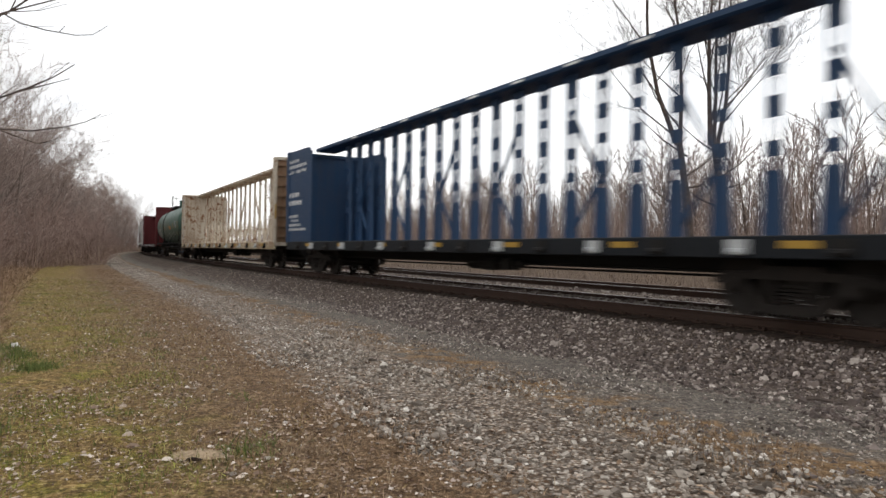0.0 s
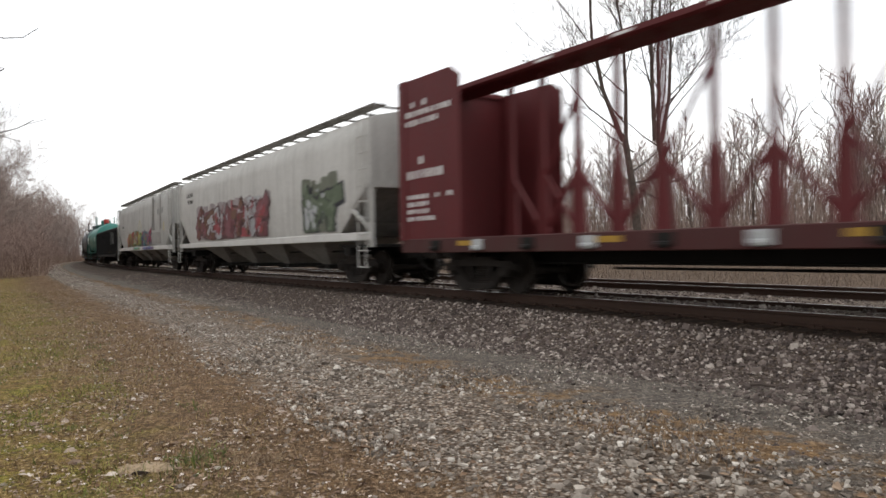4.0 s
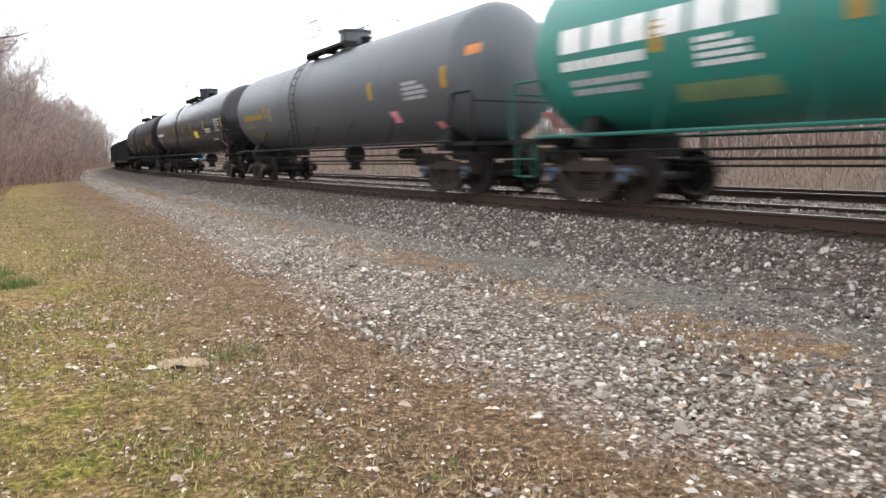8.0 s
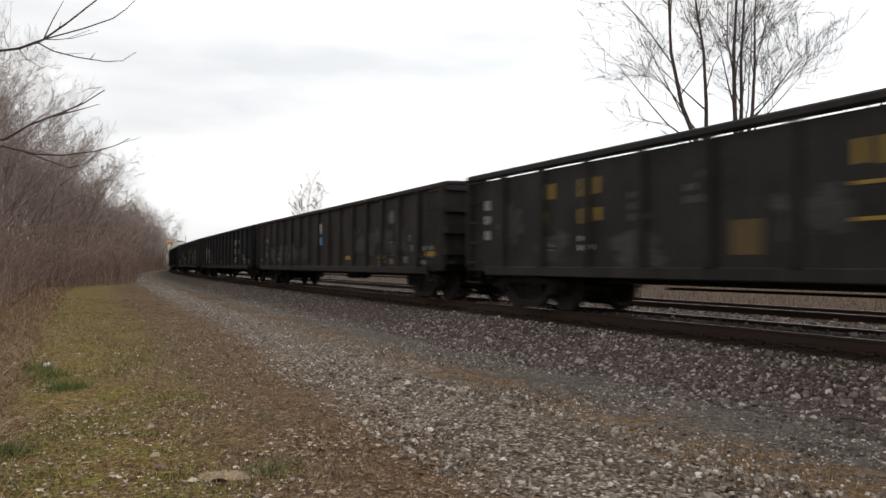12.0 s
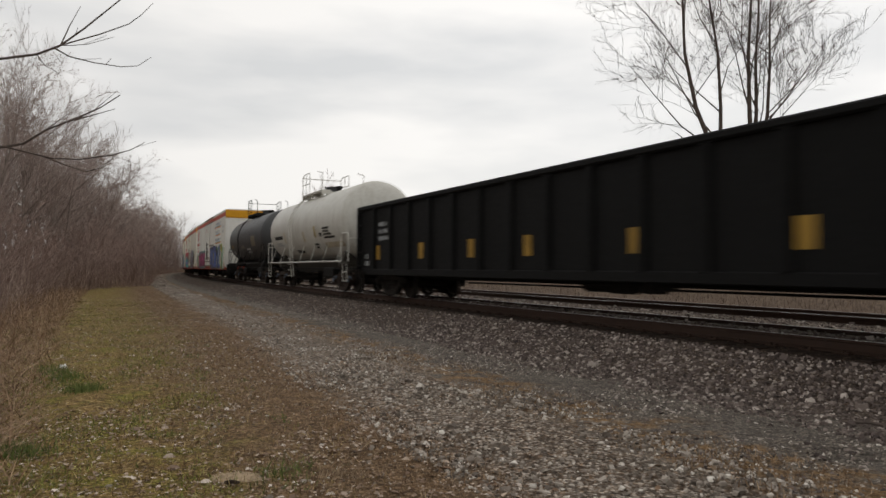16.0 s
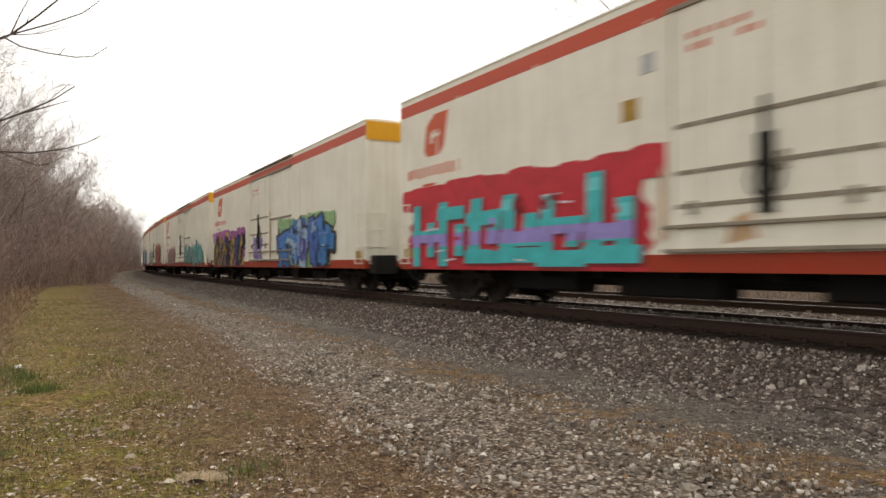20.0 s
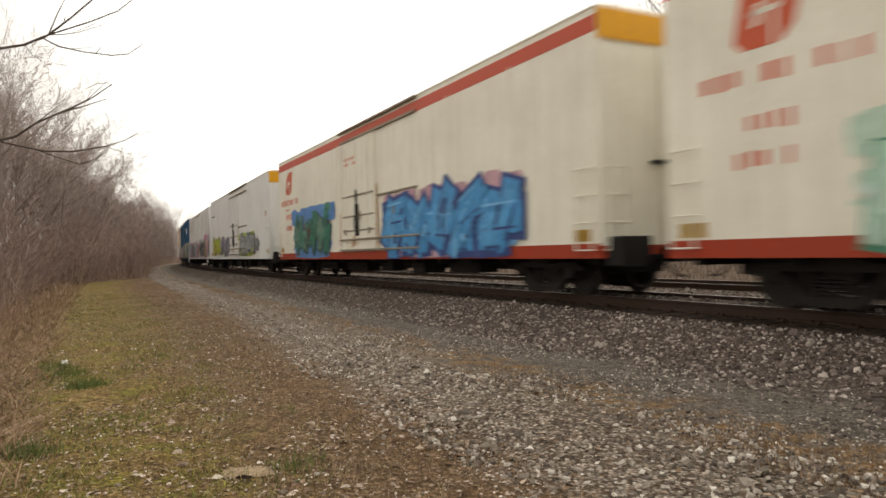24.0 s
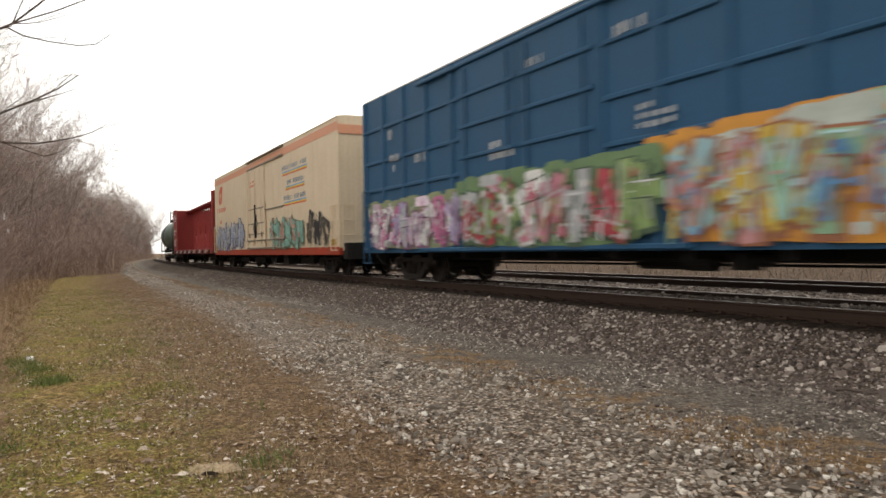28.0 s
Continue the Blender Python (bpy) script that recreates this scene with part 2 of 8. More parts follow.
M_TWIGRED = plain("red_twigs", (0.29, 0.21, 0.178), 0.85, 0.3, 3)
M_BRUSH = scatter("brush_stems", [(0.0, (0.12, 0.083, 0.067)), (0.5, (0.235, 0.17, 0.14)), (1.0, (0.42, 0.325, 0.27))], 0.9)
M_STRAW = scatter("straw", [(0.0, (0.15, 0.093, 0.055)), (0.6, (0.3, 0.21, 0.13)), (1.0, (0.5, 0.4, 0.27))], 0.9)
M_FALLEN = scatter("fallen_straw", [(0.0, (0.13, 0.067, 0.036)), (0.6, (0.28, 0.172, 0.1)), (1.0, (0.48, 0.35, 0.225))], 0.9)
M_WEED = scatter("brown_weeds", [(0.0, (0.08, 0.054, 0.038)), (0.6, (0.16, 0.112, 0.082)), (1.0, (0.27, 0.2, 0.15))], 0.9)
M_GRASS = scatter("grass", [(0.0, (0.08, 0.053, 0.016)), (0.4, (0.185, 0.125, 0.042)), (0.75, (0.33, 0.235, 0.09)), (1.0, (0.54, 0.42, 0.21))], 0.9)
M_TURF = scatter("green_grass", [(0.0, (0.08, 0.095, 0.016)), (0.5, (0.18, 0.19, 0.036)), (0.85, (0.3, 0.29, 0.065)), (1.0, (0.48, 0.43, 0.17))], 0.9)
M_GREEN = scatter("green_tuft", [(0.0, (0.06, 0.088, 0.018)), (1.0, (0.17, 0.2, 0.05))], 0.85)
M_LEAF = scatter("dead_leaves", [(0.0, (0.085, 0.046, 0.027)), (0.5, (0.22, 0.135, 0.078)), (0.8, (0.37, 0.265, 0.18)), (1.0, (0.62, 0.52, 0.43))], 0.8)
M_LEAFPALE = scatter("pale_leaves", [(0.0, (0.17, 0.105, 0.07)), (0.45, (0.34, 0.25, 0.185)), (0.8, (0.52, 0.425, 0.35)), (1.0, (0.76, 0.68, 0.61))], 0.8)
M_DRYGRASS = scatter("dry_reddish_grass", [(0.0, (0.1, 0.056, 0.028)), (0.5, (0.22, 0.132, 0.07)), (1.0, (0.44, 0.31, 0.19))], 0.9)
M_BRAMBLE = scatter("bramble_canes", [(0.0, (0.12, 0.07, 0.052)), (0.5, (0.25, 0.165, 0.125)), (1.0, (0.46, 0.35, 0.275))], 0.85)
M_STONE = scatter("ballast_stone", [(0.0, (0.046, 0.033, 0.028)), (0.5, (0.122, 0.092, 0.079)), (0.8, (0.215, 0.172, 0.148)), (1.0, (0.5, 0.435, 0.38))], 0.9)
M_PALESTONE = scatter("pale_stone", [(0.0, (0.095, 0.075, 0.058)), (0.45, (0.225, 0.187, 0.152)), (0.85, (0.42, 0.368, 0.31)), (1.0, (0.68, 0.63, 0.56))], 0.9)
M_WHITE = plain("white_mark", (0.72, 0.72, 0.7), 0.6, 0.12)
M_PALEMARK = plain("grey_mark", (0.42, 0.43, 0.43), 0.6, 0.2)
M_YELLOW = plain("yellow_reflector", (0.36, 0.21, 0.025), 0.5, 0.25)
M_BRIGHT = plain("bright_yellow_panel", (0.8, 0.66, 0.04), 0.45, 0.1)
M_AMBER = plain("orange_mark", (0.6, 0.2, 0.02), 0.5, 0.2)
M_PINK = plain("pink_placard", (0.75, 0.3, 0.33), 0.5, 0.2)


# ---- mesh kit ----
class Geo:
    """Vertices and faces gathered piece by piece, then made into one mesh."""

    def __init__(self):
        self.v, self.f, self.m = [], [], []

    def add(self, verts, faces, slot=0):
        k = len(self.v)
        self.v += verts
        self.f += [tuple(i + k for i in f) for f in faces]
        self.m += [slot] * len(faces)
        return self

    def box(self, x0, x1, y0, y1, z0, z1, slot=0):
        v = [(x, y, z) for x in (x0, x1) for y in (y0, y1) for z in (z0, z1)]
        return self.add(v, [(0, 1, 3, 2), (4, 6, 7, 5), (0, 4, 5, 1), (2, 3, 7, 6), (0, 2, 6, 4), (1, 5, 7, 3)], slot)

    def chamfer(self, x0, x1, y0, y1, z0, z1, c=0.02, slot=0):
        """A box with bevelled long edges (along x)."""
        prof = [(y0 + c, z0), (y1 - c, z0), (y1, z0 + c), (y1, z1 - c), (y1 - c, z1), (y0 + c, z1), (y0, z1 - c), (y0, z0 + c)]
        return self.extrude_x(prof, x0, x1, slot)

    def extrude_x(self, prof, x0, x1, slot=0):
        n = len(prof)
        v = [(x0, y, z) for y, z in prof] + [(x1, y, z) for y, z in prof]
        f = [tuple((i, (i + 1) % n, n + (i + 1) % n, n + i)) for i in range(n)]
        return self.add(v, f + [tuple(range(n))[::-1], tuple(range(n, 2 * n))], slot)

    def extrude_y(self, prof, y0, y1, slot=0):
        n = len(prof)
        v = [(x, y0, z) for x, z in prof] + [(x, y1, z) for x, z in prof]
        f = [tuple((i, n + i, n + (i + 1) % n, (i + 1) % n)) for i in range(n)]
        return self.add(v, f + [tuple(range(n)), tuple(range(n, 2 * n))[::-1]], slot)

    def rod(self, a, b, r, seg=6, r2=None, slot=0, caps=True):
        a, b = Vector(a), Vector(b)
        d = (b - a).normalized()
        u = d.orthogonal().normalized()
        w = d.cross(u)
        r2 = r if r2 is None else r2
        ring = [(math.cos(2 * math.pi * i / seg), math.sin(2 * math.pi * i / seg)) for i in range(seg)]
        v = [tuple(a + (u * c + w * s) * r) for c, s in ring] + [tuple(b + (u * c + w * s) * r2) for c, s in ring]
        f = [(i, (i + 1) % seg, seg + (i + 1) % seg, seg + i) for i in range(seg)]
        return self.add(v, f + ([tuple(range(seg))[::-1], tuple(range(seg, 2 * seg))] if caps else []), slot)

    def pipe(self, pts, r, seg=6, slot=0):
        for a, b in zip(pts, pts[1:]):
            self.rod(a, b, r, seg, slot=slot)
        return self

    def lathe_x(self, prof, cy, cz, seg=40, slot=0):
        """prof: (x, radius) along x."""
        k, v, f = len(prof), [], []
        for x, r in prof:
            v += [(x, cy + r * math.sin(2 * math.pi * i / seg), cz + r * math.cos(2 * math.pi * i / seg)) for i in range(seg)]
        for j in range(k - 1):
            f += [(j * seg + i, (j + 1) * seg + i, (j + 1) * seg + (i + 1) % seg, j * seg + (i + 1) % seg) for i in range(seg)]
        f += [tuple(range(seg)), tuple(range((k - 1) * seg, k * seg))[::-1]]
        return self.add(v, f, slot)

    def lathe_y(self, prof, cx, cz, seg=28, slot=0):
        k, v, f = len(prof), [], []
        for y, r in prof:
            v += [(cx + r * math.sin(2 * math.pi * i / seg), y, cz + r * math.cos(2 * math.pi * i / seg)) for i in range(seg)]
        for j in range(k - 1):
            f += [(j * seg + i, j * seg + (i + 1) % seg, (j + 1) * seg + (i + 1) % seg, (j + 1) * seg + i) for i in range(seg)]
        return self.add(v, f + [tuple(range(seg))[::-1], tuple(range((k - 1) * seg, k * seg))], slot)

    def mesh(self, name, mats, smooth=False):
        me = bpy.data.meshes.new(name)
        me.from_pydata(self.v, [], self.f)
        for m in mats if isinstance(mats, (list, tuple)) else [mats]:
            me.materials.append(m)
        if any(self.m):
            me.polygons.foreach_set("material_index", self.m)
        if smooth:
            me.shade_smooth()
            me.set_sharp_from_angle(angle=radians(40))
        me.update()
        return me


def part(name, geo, mats, parent, label="", smooth=False):
    """One mesh object under a thing or a part."""
    me = geo if isinstance(geo, bpy.types.Mesh) else geo.mesh(name, mats, smooth)
    ob = new(name, me)
    ob.parent = parent
    return tagged(ob, label) if label else ob


# ---- the line of the track ----
RAIL = 0.594                      # top of the rails above the ground where the camera stands
TURN, BEND, NEAR, CURVE = radians(30.484), 0.001005, 9.138, 5.0
SPACING = 4.645                   # from track to track
GAUGE = 1.435
SPEED = 20.8                      # metres a second
ALONG = Vector((-math.sin(TURN), math.cos(TURN)))
ASIDE = Vector((math.cos(TURN), math.sin(TURN)))


def track(s, off=0.0):
    """A place s metres along the line and off metres beyond the near rail, and the line's heading there."""
    th = max(s - CURVE, 0) * BEND
    u = min(s, CURVE) + (1 / BEND - off) * math.sin(th)
    v = NEAR + off + (1 / BEND - off) * (1 - math.cos(th))
    p = ALONG * u + ASIDE * v
    return p, TURN - th


def ground_z(e):
    """Height of the ground e metres this side of the near rail."""
    pts = [(-600, 2.0), (-60, 1.7), (-34, 1.35), (-20, 1.0), (-14.5, 0.7), (-11.5, 0.15), (-9.6, -0.05), (-8.3, 0.12), (-7.2, 0.385), (-6.0, 0.39), (-4.78, 0.4), (-4.68, 0.43), (-4.0, 0.45), (-3.0, 0.43),
           (-2.1, 0.46), (-1.36, 0.47), (-1.24, 0.54), (-0.22, 0.54), (-0.12, 0.5), (-0.08, 0.43), (0.1, 0.4), (0.46, 0.396), (0.62, 0.388), (0.95, 0.31), (1.6, 0.16), (2.3, 0.04), (3.0, 0.0),
           (4.4, 0.01), (6.0, 0.0), (9.5, 0.0), (12, 0.15), (30, 0.5), (600, 1.0)]
    for (a, za), (b, zb) in zip(pts, pts[1:]):
        if a <= e <= b:
            return za + (zb - za) * (e - a) / (b - a)
    return 1.0


def drift(s, e):
    """How far the lane and the worn grass lie from an even distance to the rail: they near the track as they recede."""
    pts = [(-700, -0.45), (4, -0.38), (12, 0.0), (20, 0.38), (42, 0.6), (110, 0.95), (1000, 0.95)]
    d = 0.0
    for (a, da), (b, db) in zip(pts, pts[1:]):
        if a <= s <= b:
            d = da + (db - da) * (s - a) / (b - a)
    return d * max(0.0, min(1.0, (e - 2.6) / 2.0)) * max(0.0, min(1.0, (9.3 - e) / 1.5))


def wood_edge(s):
    """Where the brushwood begins beside the grass: it closes on the lane where the line bends away."""
    if s < 46:
        return 10.3
    if s < 61:
        return 10.3 - 4.6 * (s - 46) / 15
    return 5.7 - min(0.35, (s - 61) * 0.01)


def tree_edge(s):
    """Where the taller trees behind the brushwood begin."""
    pts = [(-100, 13.6), (40, 13.2), (50, 12.2), (60, 11.2), (85, 10.0), (120, 7.3), (150, 6.0), (400, 5.4)]
    for (a, ea), (b, eb) in zip(pts, pts[1:]):
        if a <= s <= b:
            return ea + (eb - ea) * (s - a) / (b - a)
    return 5.4


def spot(s, e, lift=0.0):
    p, _ = track(s, -e)
    return Vector((p.x, p.y, ground_z(e) + lift))


# ---- ground ----
def make_ground():
    es = sorted(set([-600, -300, -150, -90, -60, -45, -34, -27, -20, -17, -14.5, -13, -11.5, -10.5, -9.6, -8.9, -8.3, -7.7, -7.2, -6.0, -4.78, -4.68, -4.0, -3.5, -3.0, -2.5, -2.1, -1.7, -1.36, -1.24, -0.7, -0.22, -0.12, -0.08, 0.1,
                     0.46, 0.62, 0.95, 1.3, 1.6, 1.95, 2.3, 2.65, 3.0] + [3.0 + 0.4 * i for i in range(1, 24)] + [13.5, 15, 18, 22, 30, 45, 80, 160, 300, 600]))
    ss = [-700, -300, -150, -90, -60, -40] + [-30 + 0.6 * i for i in range(100)] + [30 + 2.5 * i for i in range(50)] + [155 + 10 * i for i in range(35)] + [520, 580, 660, 760, 880, 1000]
    v, f, aside = [], [], []
    for s in ss:
        for e in es:
            p = spot(s, e)
            rough = 0.035 if e > 2.4 else 0.012
            if abs(e) < 60 and not -7 < e < 0.9:
                p.z += rough * (noise.noise((p.x * 0.8, p.y * 0.8, 0)) + 0.6 * noise.noise((p.x * 2.3, p.y * 2.3, 4)))
            v.append(tuple(p))
            aside.append(e + drift(s, e))
    k = len(es)
    for i in range(len(ss) - 1):
        for j in range(k - 1):
            f.append((i * k + j, (i + 1) * k + j, (i + 1) * k + j + 1, i * k + j + 1))
    me = bpy.data.meshes.new("ground")
    me.from_pydata(v, [], f)
    me.attributes.new("aside", "FLOAT", "POINT").data.foreach_set("value", aside)
    me.materials.append(M_GROUND)
    me.shade_smooth()
    ob = new("ground", me)
    return tagged(ob, "leaf-strewn autumn grass, gravel lane and railway ballast", "ground", kind="structure")


make_ground()


def make_track(name, off, label):
    """Two rails on timber ties; off: of its near rail."""
    root = tagged(new(name), label, "railway track", kind="structure")
    ss = [-60 + 4 * i for i in range(18)] + [12 + 3 * i for i in range(50)] + [170 + 8 * i for i in range(80)]
    prof = [(-0.075, -0.178), (0.075, -0.178), (0.075, -0.165), (0.012, -0.14), (0.012, -0.045), (0.036, -0.035), (0.036, -0.004), (0.03, 0), (-0.03, 0), (-0.036, -0.004), (-0.036, -0.035), (-0.012, -0.045), (-0.012, -0.14), (-0.075, -0.165)]
    for o in (off, off + GAUGE):
        g = Geo()
        k = len(prof)
        for s in ss:
            for a, z in prof:
                p, _ = track(s, o + a)
                g.v.append((p.x, p.y, RAIL + z))
        for i in range(len(ss) - 1):
            for j in range(k):
                g.f.append((i * k + j, i * k + (j + 1) % k, (i + 1) * k + (j + 1) % k, (i + 1) * k + j))
                g.m.append(1 if j == 7 else 0)
        part("rail", g, [M_RAIL, M_RAILHEAD], root, "steel rail with rusty web and polished head")
    plates = Geo()
    tie = Geo().chamfer(-0.115, 0.115, -1.3, 1.3, -0.36, -0.187, 0.012).mesh("tie", M_TIE)
    far = Geo()
    s, i = -24.0, 0
    mid = off + GAUGE / 2
    while s < 330:
        p, h = track(s, mid)
        m = pose(p.x, p.y, RAIL + random.uniform(-0.008, 0.004), 0, 0, math.degrees(h) + 90 + random.uniform(-1, 1))
        if i < 300:
            part("tie", tie, None, root).matrix_basis = m
        else:
            k = len(far.v)
            far.v += [tuple(m @ w.co) for w in tie.vertices]
            far.f += [tuple(q + k for q in w.vertices) for w in tie.polygons]
            far.m += [0] * len(tie.polygons)
        if s < 60:
            for o in (off, off + GAUGE):
                q, h = track(s, o)
                k = len(plates.v)
                plates.box(-0.09, 0.09, -0.17, 0.17, -0.19, -0.168)
                for a, b in ((-0.05, 0.1), (0.05, 0.1), (-0.05, -0.1), (0.05, -0.1)):
                    plates.box(a - 0.016, a + 0.016, b - 0.02, b + 0.02, -0.17, -0.145)
                mm = pose(q.x, q.y, RAIL, 0, 0, math.degrees(h) + 90)
                plates.v[k:] = [tuple(mm @ Vector(w)) for w in plates.v[k:]]
        s += 0.54
        i += 1
    part("tie_plates", plates, M_RAIL, root)["kind"] = "stuff"
    part("far_ties", far, M_TIE, root)["kind"] = "stuff"


# ---- railway cars: x forward, the camera's side is y < 0, z from the rail tops ----
def wheel_mesh():
    g = Geo()
    r = 0.457
    for sgn in (-1, 1):
        y = sgn * GAUGE / 2
        prof = [(-0.09, 0.16), (-0.085, 0.1), (0.02, 0.13), (0.03, 0.37), (-0.06, 0.4), (-0.06, 0.482), (-0.028, 0.482), (-0.015, r), (0.075, r - 0.006), (0.075, 0.4), (0.055, 0.37), (0.04, 0.16), (0.1, 0.13), (0.1, 0.05)]
        prof = [(y + sgn * a, q) for a, q in prof]
        g.lathe_y(prof if sgn > 0 else prof[::-1], 0, 0, 22)
        g.lathe_y([(y - 0.002 + sgn * 0.03, r + 0.001), (y + 0.002 + sgn * 0.03, r + 0.001)], 0, 0, 22, 1)
        for i in range(5):
            a = i * 2 * math.pi / 5
            g.rod((0.25 * math.cos(a), y + sgn * 0.02, 0.25 * math.sin(a)), (0.25 * math.cos(a), y + sgn * 0.058, 0.25 * math.sin(a)), 0.03, 5)
    g.rod((0, -0.98, 0), (0, 0.98, 0), 0.075, 8)
    return g.mesh("wheelset", [M_WHEEL, M_TREAD], True)


def side_frame_mesh(frame_mat, cap_mat):
    g = Geo()
    top = [(-1.22, 0.56), (-1.05, 0.66), (-0.55, 0.66), (-0.42, 0.74), (0.42, 0.74), (0.55, 0.66), (1.05, 0.66), (1.22, 0.56)]
    bot = [(1.22, 0.44), (1.02, 0.5), (0.78, 0.44), (0.5, 0.2), (0.3, 0.12), (-0.3, 0.12), (-0.5, 0.2), (-0.78, 0.44), (-1.02, 0.5), (-1.22, 0.44)]
    # an outer bar and a belly with the spring nest between them
    g.extrude_y(top + [(1.22, 0.47), (1.0, 0.53), (0.6, 0.55), (-0.6, 0.55), (-1.0, 0.53), (-1.22, 0.47)], -0.07, 0.07)
    g.extrude_y([(-0.86, 0.56), (-0.72, 0.56), (-0.42, 0.24), (-0.3, 0.2), (0.3, 0.2), (0.42, 0.24), (0.72, 0.56), (0.86, 0.56), (0.52, 0.14), (0.32, 0.08), (-0.32, 0.08), (-0.52, 0.14)], -0.08, 0.08)
    for a in (-0.34, 0.34):
        g.box(a - 0.05, a + 0.05, -0.07, 0.07, 0.18, 0.56)
    for a in (-0.17, 0, 0.17):
        for k in range(6):
            g.rod((a, 0, 0.2 + 0.05 * k), (a, 0, 0.23 + 0.05 * k), 0.075, 10)
    for a in (-0.89, 0.89):
        g.rod((a, -0.14, 0.457), (a, 0.1, 0.457), 0.115, 14)
        g.rod((a, -0.17, 0.457), (a, -0.13, 0.457), 0.07, 10, slot=1)
        g.box(a - 0.15, a + 0.15, -0.1, 0.09, 0.5, 0.62, 1)
    return g.mesh("side_frame", [frame_mat, cap_mat])


def bolster_mesh():
    g = Geo()
    g.chamfer(-0.2, 0.2, -0.95, 0.95, 0.42, 0.68, 0.05)
    g.rod((0, 0, 0.66), (0, 0, 0.8), 0.22, 14)
    for a in (-0.5, 0.5):
        g.box(a - 0.05, a + 0.05, -0.85, 0.85, 0.3, 0.4)
    g.rod((-0.9, 0.2, 0.35), (0.9, 0.2, 0.3), 0.03, 6)
    return g.mesh("bolster", M_TRUCK)


WHEELSET, SIDE_FRAME, BOLSTER = wheel_mesh(), side_frame_mesh(M_TRUCK, M_TRUCK), bolster_mesh()
SIDE_FRAME_TANK = side_frame_mesh(paint("brown_truck_steel", (0.032, 0.022, 0.017), 0.75, 0.5, (0.05, 0.036, 0.027)), paint("blue_bearing_adapter", (0.07, 0.11, 0.17), 0.5, 0.5, (0.05, 0.045, 0.04)))
COUPLER = Geo().chamfer(-0.1, 0.5, -0.09, 0.09, 0.72, 0.95, 0.03).extrude_y([(0.45, 0.68), (0.7, 0.68), (0.78, 0.76), (0.78, 0.92), (0.7, 1.0), (0.45, 1.0)], -0.16, 0.16).mesh("coupler", M_TRUCK)
HOSE = Geo().pipe([(0.2, -0.3, 0.8), (0.45, -0.28, 0.6), (0.65, -0.22, 0.42), (0.8, -0.18, 0.4)], 0.025).mesh("air_hose", M_CHASSIS)
CARS = []      # (thing, centre along the train, half the truck spacing, wheelsets)


def car(name, label, category, front, rear, inset):
    """A car's Empty with trucks, couplers and hoses; front and rear: its ends along the train, in metres from the reference place at the start."""
    root = tagged(new(name), label, category, group="cars of the freight train")
    length = rear - front
    half = length / 2 - inset
    sets = []
    for sgn in (1, -1):
        t = part("truck", BOLSTER, None, root, "grimy cast-steel truck with solid wheels")
        t.location.x = sgn * half
        for y in (-1.0, 1.0):
            fr = part("side_frame", SIDE_FRAME_TANK if category == "tank car" else SIDE_FRAME, None, t)
            fr.location.y = y
            fr.rotation_euler.z = 0 if y < 0 else math.pi
        for x in (-0.89, 0.89):
            w = part("wheelset", WHEELSET, None, t)
            sets.append((w, x))
        c = part("coupler", COUPLER, None, root)
        c.location.x, c.rotation_euler.z = sgn * length / 2, 0 if sgn > 0 else math.pi
        h = part("air_hose", HOSE, None, root)
        h.location.x, h.rotation_euler.z = sgn * (length / 2 - 0.1), 0 if sgn > 0 else math.pi
    CARS.append((root, (front + rear) / 2, half, sets))
    return root, length / 2


def lettering(root, x, z, w, h, mat, y, lines=1, cells=7, seed=0, name="lettering", gap=0.5):
    """Writing too small to read: rows of plain bars of its size."""
    rnd = random.Random(seed + int(x * 10) + int(z * 100))
    g = Geo()
    lh = h / (lines + (lines - 1) * gap)
    for i in range(lines):
        z1 = z + h - i * lh * (1 + gap)
        cw = w / cells
        n = cells if lines == 1 else rnd.randint(max(2, cells // 2), cells)
        for k in range(n):
            if rnd.random() < 0.16:
                continue
            g.box(x + k * cw, x + (k + rnd.uniform(0.36, 0.62)) * cw, y - 0.005, y, z1 - lh * rnd.uniform(0.85, 1.0), z1 - lh * rnd.uniform(0.0, 0.1))
    return tagged(part(name, g, mat, root), kind="stuff")


def wild(rnd):
    """An interlocking piece of sprayed form, no letter: a jagged fat line and a bar or hook across it."""
    n = rnd.randint(3, 5)
    zig = [(rnd.uniform(0.0, 1.0), (k % 2) * rnd.uniform(0.6, 1.0) + (1 - k % 2) * rnd.uniform(0.0, 0.3)) for k in range(n)]
    zig.sort(key=lambda p: p[0] + rnd.uniform(-0.3, 0.3))
    h = rnd.uniform(0.3, 0.8)
    return [zig, [(rnd.uniform(-0.2, 0.3), h), (rnd.uniform(0.7, 1.2), h + rnd.uniform(-0.25, 0.25))], [(rnd.uniform(0, 1), rnd.uniform(0, 0.4)), (rnd.uniform(0, 1), rnd.uniform(0.6, 1))]]


SPRAY = {}


def spray(rgb):
    if rgb not in SPRAY:
        SPRAY[rgb] = plain("spray_paint", rgb, 0.5, 0.22, 2.5)
    return SPRAY[rgb]


